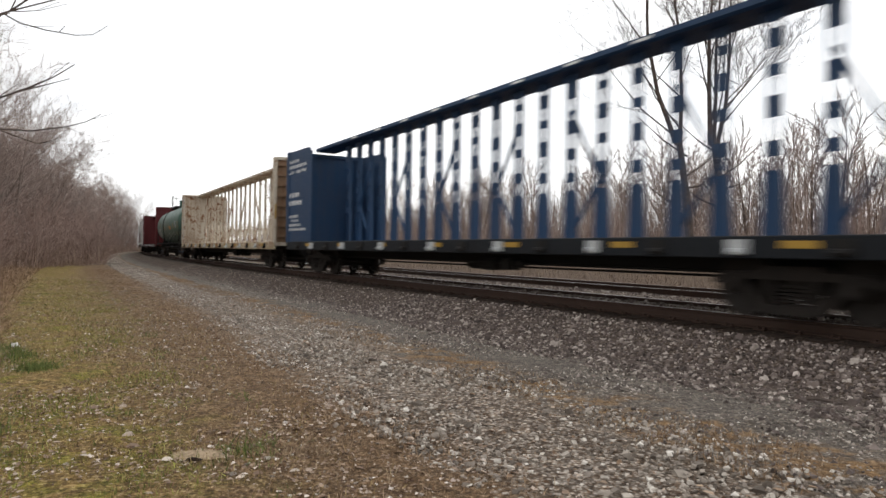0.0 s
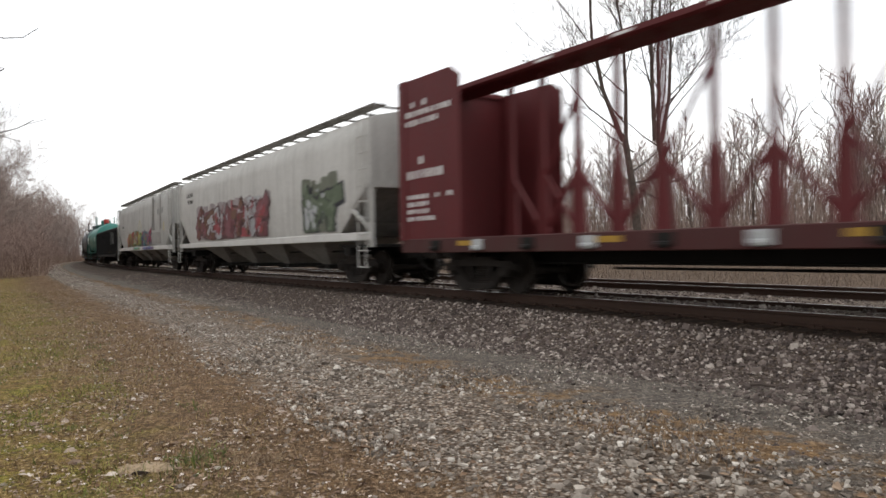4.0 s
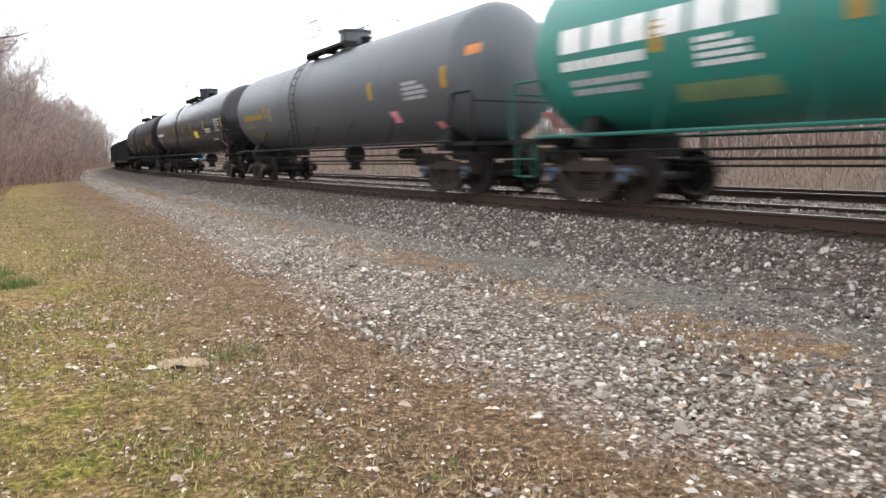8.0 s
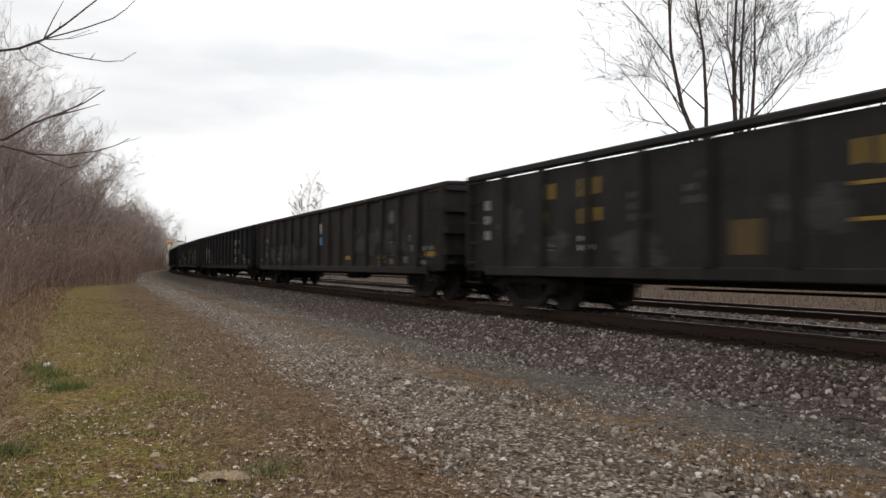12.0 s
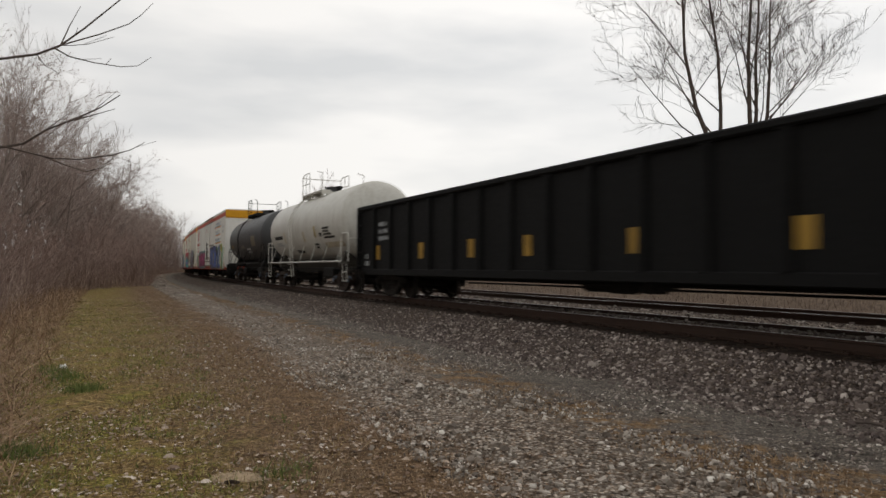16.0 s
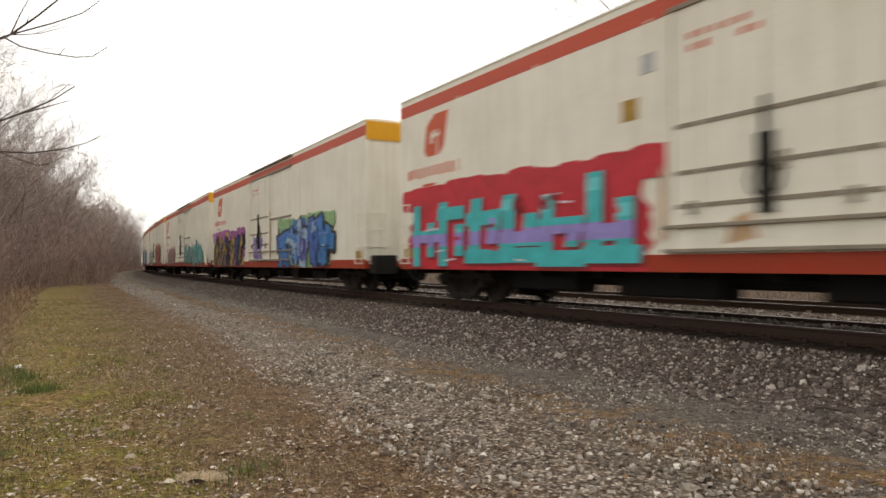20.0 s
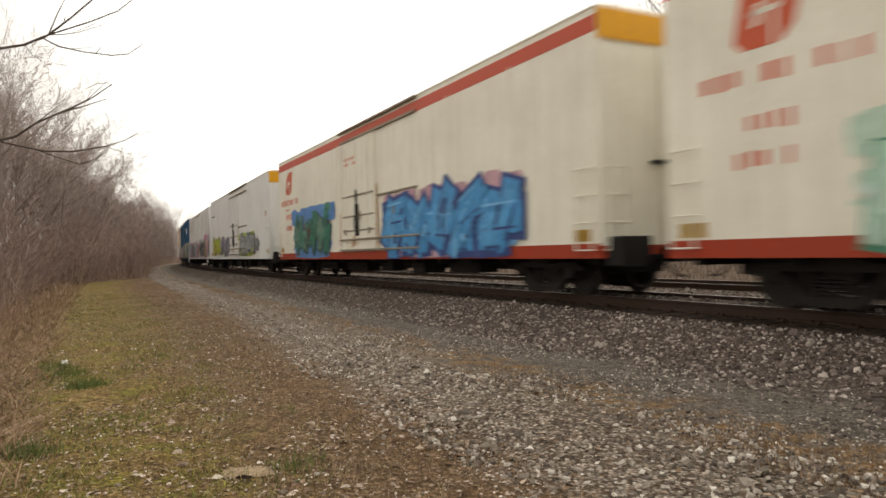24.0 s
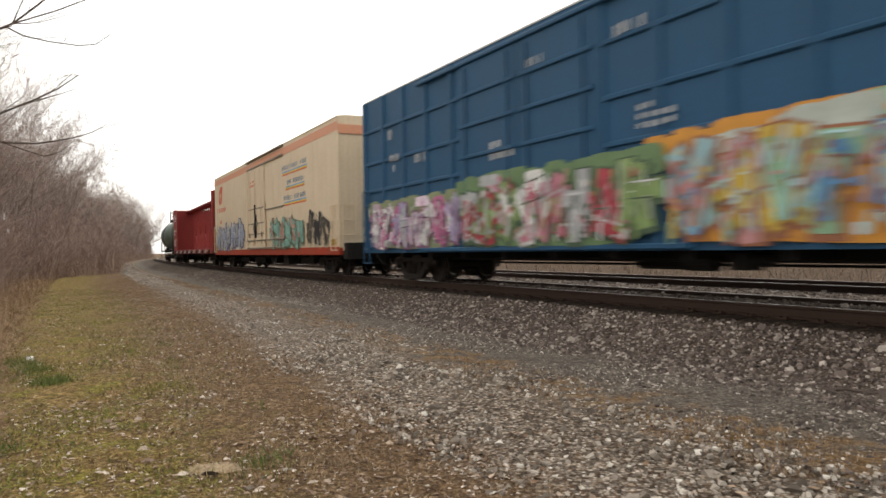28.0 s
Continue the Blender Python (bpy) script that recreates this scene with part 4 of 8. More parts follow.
    if through_sill:
        part("centre_sill", Geo().chamfer(-half + 2.6, half - 2.6, -0.34, 0.34, 0.74, 1.08, 0.04), sill, root)
        part("heater_jacket", Geo().extrude_x([(-0.85, 1.3), (0.85, 1.3), (0.6, 0.92), (-0.6, 0.92)], -half + 3.2, half - 3.2), sill, root, "grimy steel jacket under the tank")
        part("valve_casing", Geo().chamfer(half - 5.4, half - 4.0, -0.75, 0.1, 0.5, 0.95, 0.08), M_CHASSIS, root)
    part("brake_pull_rod", Geo().rod((-half + 2.4, 0.3, 0.62), (half - 2.4, 0.3, 0.66), 0.02, 6), M_CHASSIS, root)
    part("brake_valve", Geo().chamfer(half * 0.4, half * 0.4 + 0.4, 0.2, 0.6, 0.6, 0.95, 0.03), M_CHASSIS, root)
    # top platform, manway and railing
    zt = top + 0.02
    px = 1.6
    g = Geo()
    for y in (-0.95, 0.55):
        g.box(-px, px, y, y + 0.4, zt - 0.05, zt + 0.03)
    for x in (-px, 0, px):
        g.box(x - 0.04, x + 0.04, -0.95, 0.95, zt - 0.16, zt - 0.05)
    part("walkway", g, rail_mat, root)
    for y in (-0.93, 0.93):
        g = Geo().pipe([(-px, y, zt), (-px, y, zt + 0.85), (-px + 0.2, y, zt + 0.98), (-0.5, y, zt + 0.98), (-0.4, y, zt + 0.9), (-0.4, y, zt)], 0.021, 6)
        rail = part("railing", g, rail_mat, root)
        part("mid_rail", Geo().rod((-px, y, zt + 0.5), (-0.4, y, zt + 0.5), 0.018, 6), rail_mat, rail)
        part("railing_post", Geo().rod((-1.0, y, zt), (-1.0, y, zt + 0.97), 0.018, 6), rail_mat, rail)
        part("grab_rail", Geo().pipe([(0.9, y, zt + 0.9), (px, y, zt + 0.75), (px, y, zt)], 0.021, 6), rail_mat, root)
    part("end_railing", Geo().rod((-px, -0.93, zt + 0.85), (-px, 0.93, zt + 0.85), 0.02, 6), rail_mat, root)
    if dome:
        dm = dome_mat or body
        g = Geo().rod((0.3, 0, zt - 0.15), (0.3, 0, zt + 0.5), 0.5, 24)
        g.rod((0.3, 0, zt + 0.5), (0.3, 0, zt + 0.56), 0.55, 24)
        part("manway_housing", g, dm, root)
    else:
        g = Geo().rod((0.2, 0, zt - 0.15), (0.2, 0, zt + 0.24), 0.33, 18).rod((0.2, 0, zt + 0.24), (0.2, 0, zt + 0.3), 0.4, 18)
        part("manway", g, dome_mat or body, root)
    part("relief_valve", Geo().rod((1.1, 0, zt - 0.1), (1.1, 0, zt + 0.2), 0.13, 12).rod((1.1, 0, zt + 0.2), (1.1, 0, zt + 0.26), 0.17, 12), M_CHASSIS, root)
    # side ladder from the platform to the sill
    g = Geo()
    for k in (-px + 0.1, -px + 0.52):
        pts = [(k, -(radius + 0.12) * math.sin(a), cz + (radius + 0.12) * math.cos(a)) for a in [0.5 + 0.16 * i for i in range(7)]] + [(k, -radius - 0.13, cz), (k, -1.5, 1.17), (k, -1.46, 0.5)]
        g.pipe(pts, 0.02, 5)
    for i in range(14):
        q = i / 13
        z = 0.55 + (top - 0.5) * q * 0.92
        dy = math.sqrt(max(0.05, (radius + 0.12) ** 2 - max(0, z - cz) ** 2))
        g.rod((-px + 0.1, -dy, z), (-px + 0.52, -dy, z), 0.016, 5)
    part("ladder", g, rail_mat, root)
    hand_brake(root, half - 0.2, 1.9, M_CHASSIS)

    def patch(pname, x0, x1, z0, z1, mat, lines=1, cells=1, seed=0):
        """A painted panel or rows of bars that hug the shell on the camera's side."""
        rnd = random.Random(seed + int(100 * abs(x0)))
        q = Geo()
        rr = radius + 0.011
        lh = (z1 - z0) / (lines * 1.5 - 0.5)
        for i in range(lines):
            za = z1 - lh - i * lh * 1.5
            count = cells if lines == 1 else rnd.randint(max(1, cells // 2), cells)
            cw = (x1 - x0) / cells
            for k in range(count):
                a0, a1 = x0 + k * cw, x0 + (k + (0.8 if cells > 1 else 1)) * cw
                zs = [za + lh * j / 4 for j in range(5)]
                yz = [(-math.sqrt(max(0.01, rr * rr - (z - cz) ** 2)), z) for z in zs]
                b = len(q.v)
                q.v += [(a0, y, z) for y, z in yz] + [(a1, y, z) for y, z in yz]
                q.f += [(b + j, b + 5 + j, b + 6 + j, b + 1 + j) for j in range(4)]
                q.m += [0] * 4
        return part(pname, q, mat, root)

    for row in marks:
        patch(*row)
    for fx in stripes:
        patch("reflector", fx, fx + 0.22, 2.34, 2.8, M_YELLOW)
    return root, half, patch


def gondola(name, label, front, rear, body, ribs=16, top=3.02, bottom=0.72, slots=False, cover=None, rib_mat=None, chord=None):
    root, half = car(name, label, "gondola car", front, rear, 1.85)
    bw = 1.42
    rib_mat = rib_mat or body
    for sgn in (-1, 1):
        part("side_wall", Geo().box(-half, half, sgn * bw - 0.02, sgn * bw + 0.02, bottom + 0.1, top - (0.175 if slots else 0.14)), body, root)
        part("top_chord", Geo().chamfer(-half, half, sgn * (bw + 0.03) - 0.09, sgn * (bw + 0.03) + 0.09, top - 0.14, top, 0.03), chord or body, root)
        part("side_sill", Geo().chamfer(-half + 0.8, half - 0.8, sgn * (bw + 0.03) - 0.06, sgn * (bw + 0.03) + 0.06, bottom, bottom + 0.2, 0.02), body, root)
    for i in range(ribs):
        x = -half + 0.12 + (2 * half - 0.24) * i / (ribs - 1)
        w = 0.09 if 0 < i < ribs - 1 else 0.12
        for sgn in (-1, 1):
            y = sgn * (bw + 0.02)
            g = Geo().add([(x - w, y, bottom + 0.15), (x + w, y, bottom + 0.15), (x + w * 0.7, y + sgn * 0.11, bottom + 0.2), (x - w * 0.7, y + sgn * 0.11, bottom + 0.2),
                           (x - w, y, top - 0.12), (x + w, y, top - 0.12), (x + w * 0.7, y + sgn * 0.11, top - 0.14), (x - w * 0.7, y + sgn * 0.11, top - 0.14)],
                          [(0, 1, 2, 3), (4, 7, 6, 5), (0, 3, 7, 4), (1, 5, 6, 2), (3, 2, 6, 7)])
            part("rib", g, rib_mat, root)
    for sgn in (-1, 1):
        wall = part("end_wall", Geo().box(sgn * (half - 0.04) - 0.03, sgn * (half - 0.04) + 0.03, -bw, bw, bottom + 0.3, top - 0.05), body, root)
        for k in range(4):
            z = bottom + 0.5 + k * (top - bottom - 0.7) / 3
            part("end_rib", Geo().chamfer(min(sgn * half, sgn * (half + 0.1)), max(sgn * half, sgn * (half + 0.1)), -bw, bw, z, z + 0.13, 0.02), body, wall)
        part("end_platform", Geo().box(sgn * (half + 0.15) - 0.2, sgn * (half + 0.15) + 0.2, -1.3, 1.3, 0.98, 1.04), M_CHASSIS, root)
    part("floor_plate", Geo().box(-half, half, -bw, bw, bottom + 0.24, bottom + 0.32), body, root)
    underframe(root, half - 0.1, M_CHASSIS, 2.7, 0.62, bottom + 0.24)
    if cover:
        g = Geo().extrude_x([(-bw - 0.02, top - 0.02), (bw + 0.02, top - 0.02), (bw - 0.1, top + 0.05), (0, top + 0.1), (-bw + 0.1, top + 0.05)], -half + 0.05, half - 0.05)
        part("cover", g, cover, root)
    ladder(root, -half + 0.2, -bw - 0.16, 0.55, top - 0.2, body, 0.42)
    ladder(root, half - 0.62, -bw - 0.16, 0.55, top - 0.2, body, 0.42)
    hand_brake(root, half, 2.3, M_CHASSIS)
    return root, half, -bw - 0.022


def hopper(name, label, front, rear, body, sill_mat, dark):
    """A covered hopper: bulging sides, sloped ends over open platforms, bays below, running boards on the roof."""
    root, half = car(name, label, "covered hopper", front, rear, 1.8)
    bw, z0, z1, roof = 1.55, 1.36, 4.0, 4.5
    prof = [(-bw + 0.04, z0), (bw - 0.04, z0), (bw, z0 + 0.3), (bw, z1 - 0.3), (bw - 0.05, z1 + 0.05), (bw - 0.22, z1 + 0.32), (0.55, roof), (-0.55, roof), (-bw + 0.22, z1 + 0.32), (-bw + 0.05, z1 + 0.05), (-bw, z1 - 0.3), (-bw, z0 + 0.3)]
    k = len(prof)
    g = Geo()
    sections = []
    for x, cut in ((-half + 0.1, 2.55), (-half + 0.35, 2.45), (-half + 1.9, z0), (half - 1.9, z0), (half - 0.35, 2.45), (half - 0.1, 2.55)):
        sections.append([(x, y, max(z, cut)) for y, z in prof])
    for sec in sections:
        g.v += sec
    for i in range(len(sections) - 1):
        g.f += [(i * k + j, i * k + (j + 1) % k, (i + 1) * k + (j + 1) % k, (i + 1) * k + j) for j in range(k)]
    g.f += [tuple(range(k))[::-1], tuple(range((len(sections) - 1) * k, len(sections) * k))]
    g.m = [0] * len(g.f)
    part("hopper_body", g, body, root, smooth=True)
    for y in (-1, 1):
        part("side_sill", Geo().chamfer(-half, half, y * (bw - 0.03) - 0.05, y * (bw - 0.03) + 0.05, 1.17, 1.38, 0.015), sill_mat, root)
    n = 4
    for i in range(n):
        x = -half + 3.2 + (2 * half - 6.4) * (i + 0.5) / n
        w = (2 * half - 6.4) / n / 2 - 0.05
        g = Geo().add([(x - w, -1.4, 1.3), (x + w, -1.4, 1.3), (x + w, 1.4, 1.3), (x - w, 1.4, 1.3), (x - 0.3, -0.55, 0.5), (x + 0.3, -0.55, 0.5), (x + 0.3, 0.55, 0.5), (x - 0.3, 0.55, 0.5)],
                      [(0, 4, 5, 1), (1, 5, 6, 2), (2, 6, 7, 3), (3, 7, 4, 0), (4, 7, 6, 5), (0, 1, 2, 3)])
        part("discharge_bay", g, dark, root)
        part("outlet_gate", Geo().box(x - 0.4, x + 0.4, -0.65, 0.65, 0.36, 0.5).rod((x, -0.9, 0.43), (x, -0.65, 0.43), 0.05, 8), M_CHASSIS, root)
    for sgn in (-1, 1):
        x = sgn * half
        g = Geo()
        for y in (-bw + 0.06, bw - 0.06):
            g.box(min(x, x - sgn * 0.12), max(x, x - sgn * 0.12), y - 0.06, y + 0.06, 1.0, 4.25)
            g.rod((x - sgn * 0.06, y, 1.4), (x - sgn * 1.5, y, 2.2), 0.05, 6)
        g.box(min(x, x - sgn * 0.1), max(x, x - sgn * 0.1), -bw, bw, 2.5, 2.65)
        part("end_frame", g, body, root)
        part("end_sheet", Geo().add([(x - sgn * 0.2, -1.2, 2.5), (x - sgn * 0.2, 1.2, 2.5), (x - sgn * 1.9, 1.3, 1.38), (x - sgn * 1.9, -1.3, 1.38), (x - sgn * 0.24, -1.2, 2.52), (x - sgn * 0.24, 1.2, 2.52), (x - sgn * 1.94, 1.3, 1.4), (x - sgn * 1.94, -1.3, 1.4)], [(0, 1, 2, 3), (4, 7, 6, 5), (0, 3, 7, 4), (1, 5, 6, 2)]), dark, root)
        part("end_platform", Geo().box(min(x, x - sgn * 2.2), max(x, x - sgn * 2.2), -1.35, 1.35, 1.0, 1.07), M_CHASSIS, root)
        part("bolster_beam", Geo().box(x - sgn * 1.8 - 0.2, x - sgn * 1.8 + 0.2, -1.35, 1.35, 0.8, 1.0).box(min(x, x - sgn * 2.4), max(x, x - sgn * 2.4), -0.3, 0.3, 0.7, 1.0), M_CHASSIS, root)
        ladder(root, x - (0.5 if sgn > 0 else -0.06), -bw - 0.1, 0.5, 4.2, body, 0.42)
        ladder(root, x + sgn * 0.1, 0.6, 1.1, 4.2, body, 0.5, "y", "end_ladder")
    g = Geo()
    for y in (-1.42, 1.02):
        for k in range(3):
            g.box(-half + 0.02, half - 0.02, y + 0.14 * k, y + 0.14 * k + 0.1, roof + 0.07, roof + 0.11)
    for i in range(20):
        x = -half + 0.1 + (2 * half - 0.2) * i / 19
        g.box(x - 0.03, x + 0.03, -1.42, 1.42, roof + 0.01, roof + 0.07)
    part("running_board", g, dark, root)
    part("hatch", Geo().chamfer(-half + 1.2, half - 1.2, -0.32, 0.32, roof, roof + 0.1, 0.04), body, root)
    g = Geo().rod((-half * 0.7, -0.8, 0.9), (half * 0.7, -0.8, 0.9), 0.03, 6)
    part("brake_rod", g, M_CHASSIS, root)
    hand_brake(root, half, 2.0, M_CHASSIS)
    return root, half, -bw


def boxbody(root, half, body, roof_mat, z0, z1, bw, end_mat, dome=0.1):
    for sgn in (-1, 1):
        part("side_wall", Geo().box(-half, half, min(sgn * (bw - 0.05), sgn * bw), max(sgn * (bw - 0.05), sgn * bw), z0, z1), body, root)
        part("end_wall", Geo().box(min(sgn * half, sgn * (half - 0.06)), max(sgn * half, sgn * (half - 0.06)), -bw + 0.05, bw - 0.05, z0, z1), end_mat, root)
    part("roof", Geo().extrude_x([(-bw - 0.015, z1), (bw + 0.015, z1), (bw + 0.015, z1 + 0.035), (bw - 0.35, z1 + dome), (-bw + 0.35, z1 + dome), (-bw - 0.015, z1 + 0.035)], -half - 0.01, half + 0.01), roof_mat, root)
    part("floor_pan", Geo().box(-half + 0.06, half - 0.06, -bw + 0.05, bw - 0.05, z0, z0 + 0.1), M_CHASSIS, root)


P_RAILGREY = paint("grimy_rail_paint", (0.3, 0.26, 0.2), 0.6, 0.6, (0.08, 0.065, 0.05), 0.4)


def reefer(name, label, front, rear, body, top=5.13, stripe=None, sill_mat=None, band=None, logo=None, door=0.0, seam_mat=None):
    """A tall insulated car with one plug door, a stripe under the eaves and a coloured sill."""
    root, half = car(name, label, "refrigerator car", front, rear, 2.35)
    bw, z0 = 1.53, 0.78
    boxbody(root, half, body, body, z0, top - 0.06, bw, body, 0.08)
    underframe(root, half - 0.3, M_CHASSIS, 2.7, 0.46, z0 - 0.004)
    y = -bw
    if stripe:
        part("eaves_stripe", Geo().box(-half, half, y - 0.006, y, top - 0.49, top - 0.19), stripe, root)
    if sill_mat:
        part("side_sill", Geo().box(-half, half, y - 0.012, y, z0 - 0.03, z0 + 0.24), sill_mat, root)
        for sgn in (1, -1):
            part("end_sill", Geo().box(min(sgn * half, sgn * (half + 0.02)), max(sgn * half, sgn * (half + 0.02)), -bw, bw, z0 - 0.03, z0 + 0.2), sill_mat, root)
    if band:
        part("end_band", Geo().box(half + 0.002, half + 0.045, -bw, bw, top - 0.62, top - 0.06), band, root)
    # door with its rails, rods and locking bar
    dx0, dx1 = door - 1.55, door + 1.55
    part("plug_door", Geo().box(dx0, dx1, y - 0.035, y, z0 + 0.32, top - 0.5), body, root)
    for z in (z0 + 0.26, z0 + 0.62):
        part("door_rail", Geo().chamfer(dx0 - 0.2, dx1 + 3.4, y - 0.09, y - 0.03, z, z + 0.06, 0.01), P_RAILGREY, root)
    part("door_rail", Geo().chamfer(dx0 - 0.1, dx1 + 3.2, y - 0.07, y - 0.002, top - 0.5, top - 0.42, 0.01), P_RAILGREY, root)
    for x in (dx0 + 0.5, door, dx1 - 0.5):
        part("door_rod", Geo().rod((x, y - 0.065, z0 + 0.45), (x, y - 0.065, top - 0.6), 0.013, 6), body, root)
    for z in (1.7, 2.2, 2.9):
        part("door_bar", Geo().box(dx0 + 0.05, dx1 - 0.05, y - 0.05, y - 0.034, z, z + 0.06), P_RAILGREY, root)
    for x in (dx0 - 0.12, dx1 + 0.02):
        part("door_post", Geo().chamfer(x, x + 0.1, y - 0.06, y, z0 + 0.3, top - 0.5, 0.01), body, root)
    for k, x in enumerate((dx0 + 0.3, door + 0.2, dx1 - 0.45, dx1 + 1.6)):
        part("door_latch", Geo().chamfer(x, x + 0.09, y - 0.09, y - 0.036, 1.6 + 0.5 * (k % 2), 1.8 + 0.55 * (k % 2), 0.01), P_RAILGREY, root)
    g = Geo().chamfer(dx1 + 0.2, dx1 + 3.2, y - 0.05, y - 0.002, 2.75, 2.81, 0.01)
    part("door_guide", g, P_RAILGREY, root)
    g = Geo()
    for i in range(10):
        a, b = i * math.pi / 5, (i + 1) * math.pi / 5
        g.rod((door + 0.24 * math.cos(a), y - 0.1, 2.0 + 0.24 * math.sin(a)), (door + 0.24 * math.cos(b), y - 0.1, 2.0 + 0.24 * math.sin(b)), 0.018, 5)
    g.rod((door, y - 0.1, 2.0), (door, y - 0.03, 2.0), 0.04, 8)
    part("door_wheel", g, M_CHASSIS, root)
    part("door_gearbox", Geo().chamfer(door - 0.11, door + 0.11, y - 0.1, y - 0.036, 1.55, 2.62, 0.02).rod((door, y - 0.09, 2.6), (door, y - 0.09, 3.1), 0.035, 8), M_CHASSIS, root, "greasy black door gear")
    for x, za, zb, w in ((dx0 - 0.3, 1.2, 2.4, 0.14), (dx1 + 0.16, 1.1, 3.2, 0.16), (dx0 + 0.9, 1.15, 1.6, 0.5), (dx1 + 1.5, 1.0, 1.5, 0.3)):
        part("rust_stain", Geo().extrude_y([(x, za), (x + w, za + 0.08), (x + w * 0.8, zb), (x + w * 0.2, zb - 0.1)], y - 0.041, y - 0.0365), spray((0.5, 0.33, 0.19)), root, "brown rust stain")
    # darker raised bar, added for the shadow line along the roof edge
    part("eaves_shade_bar", Geo().chamfer(dx0 - 0.2, dx1 + 3.3, y - 0.1, y - 0.002, top - 0.12, top - 0.04, 0.02), P_RAILGREY, root)
    # seams of the side sheets
    n = 8
    for i in range(1, n):
        x = -half + 2 * half * i / n
        if dx0 - 0.2 < x < dx1 + 0.2:
            continue
        part("side_seam", Geo().box(x - 0.03, x + 0.03, y - 0.008, y, z0 + 0.25, top - 0.44), body, root)
    # corner ladders
    for x in (-half + 0.12, half - 0.6):
        ladder(root, x, y - 0.09, 0.9, 2.4, body, 0.46)
    ladder(root, half + 0.1, -bw + 0.1, 0.9, 2.4, body, 0.46, "y", "end_ladder")
    g = Geo().box(half, half + 0.12, -0.3, 0.9, 2.5, 2.56).box(half, half + 0.25, -1.3, 1.3, 0.72, 0.8)
    part("crossover", g, M_CHASSIS, root)
    part("end_post", Geo().box(half, half + 0.04, -0.06, 0.06, z0 + 0.2, top - 0.52).box(half, half + 0.03, -bw, -bw + 0.08, z0 + 0.2, top - 0.1).box(half, half + 0.03, bw - 0.08, bw, z0 + 0.2, top - 0.1), body, root)
    hand_brake(root, half, 2.4, M_CHASSIS)
    part("end_box", Geo().chamfer(half + 0.03, half + 0.42, -1.42, -0.72, 0.6, 1.14, 0.03), M_CHASSIS, root, "black steel box on the car's end")
    if not stripe:
        g = Geo().chamfer(half + 0.04, half + 0.2, -0.66, -0.34, 1.62, 2.22, 0.06)
        g.lathe_x([(half + 0.2, 0.22), (half + 0.24, 0.22)], -0.5, 1.95, 20)
        part("brake_housing", g, M_CHASSIS, root, "black brake-wheel housing")
    part("end_panel", Geo().box(half + 0.002, half + 0.03, -bw + 0.02, -0.2, z0 + 0.2, z0 + 1.5), body, root)
    for x0, x1, ya, yb, za in ((-7.6, -5.4, -0.8, -0.3, 0.34), (-0.5, 0.5, -0.85, -0.3, 0.36), (2.6, 3.4, -1.1, -0.4, 0.33), (-4.4, -2.2, -0.7, -0.2, 0.3), (4.6, 6.2, -0.9, -0.3, 0.38)):
        part("equipment_box", Geo().chamfer(x0, x1, ya, yb, za, 0.77, 0.04), M_CHASSIS, root)
    for x in (-half + 0.25, half - 0.75):
        part("reflector", Geo().box(x, x + 0.5, y - 0.018, y - 0.013, z0 + 0.28, z0 + 0.5), M_YELLOW, root)
    if logo:
        # the owner's emblem: a slanted square with cut-outs, and bars for its name
        lx, lz = -half + 1.3, top - 1.66
        g = Geo().extrude_y([(lx, lz + 0.15), (lx + 0.15, lz), (lx + 0.75, lz), (lx + 0.95, lz + 0.2), (lx + 1.15, lz + 1.0), (lx + 0.5, lz + 1.0), (lx + 0.12, lz + 0.75)], y - 0.006, y)
        part("emblem", g, logo, root, "slanted orange-red emblem")
        g = Geo().extrude_y([(lx + 0.3, lz + 0.3), (lx + 0.42, lz + 0.3), (lx + 0.5, lz + 0.62), (lx + 0.38, lz + 0.62)], y - 0.009, y - 0.006).box(lx + 0.3, lx + 0.75, y - 0.009, y - 0.006, lz + 0.45, lz + 0.53)
        g.box(lx + 0.62, lx + 0.68, y - 0.009, y - 0.006, lz, lz + 0.62)
        part("emblem_cutout", g, body, root)
        lettering(root, -half + 0.45, lz - 0.5, 2.9, 0.28, logo, y, 1, 11, seed=2)
        lettering(root, -half + 1.2, lz - 0.72, 1.5, 0.06, logo, y, 1, 1, seed=2)
        lettering(root, -half + 1.3, lz - 1.15, 1.0, 0.26, logo, y, 1, 5, seed=4)
        lettering(root, -half + 1.3, lz - 1.65, 1.0, 0.26, logo, y, 1, 5, seed=6)
        lettering(root, dx0 + 0.3, 4.0, 1.3, 0.3, logo, y - 0.036, 2, 6, seed=9)
    return root, half, y


def rainbow(root, x, z, w, y):
    """A slogan: dark script bars over three coloured rules, rising in three rows."""
    for k, (dx, dw) in enumerate(((0.0, 1.0), (0.5, 0.75), (0.2, 0.9))):
        zz = z - k * 0.62
        lettering(root, x + dx, zz + 0.1, w * dw, 0.2, spray((0.12, 0.2, 0.28)), y, 1, 12, seed=k)
        for j, c in enumerate(((0.1, 0.3, 0.55), (0.75, 0.55, 0.05), (0.65, 0.12, 0.06))):
            part("rule", Geo().box(x + dx, x + dx + w * dw, y - 0.006, y, zz - j * 0.055, zz + 0.05 - j * 0.055), spray(c), root)


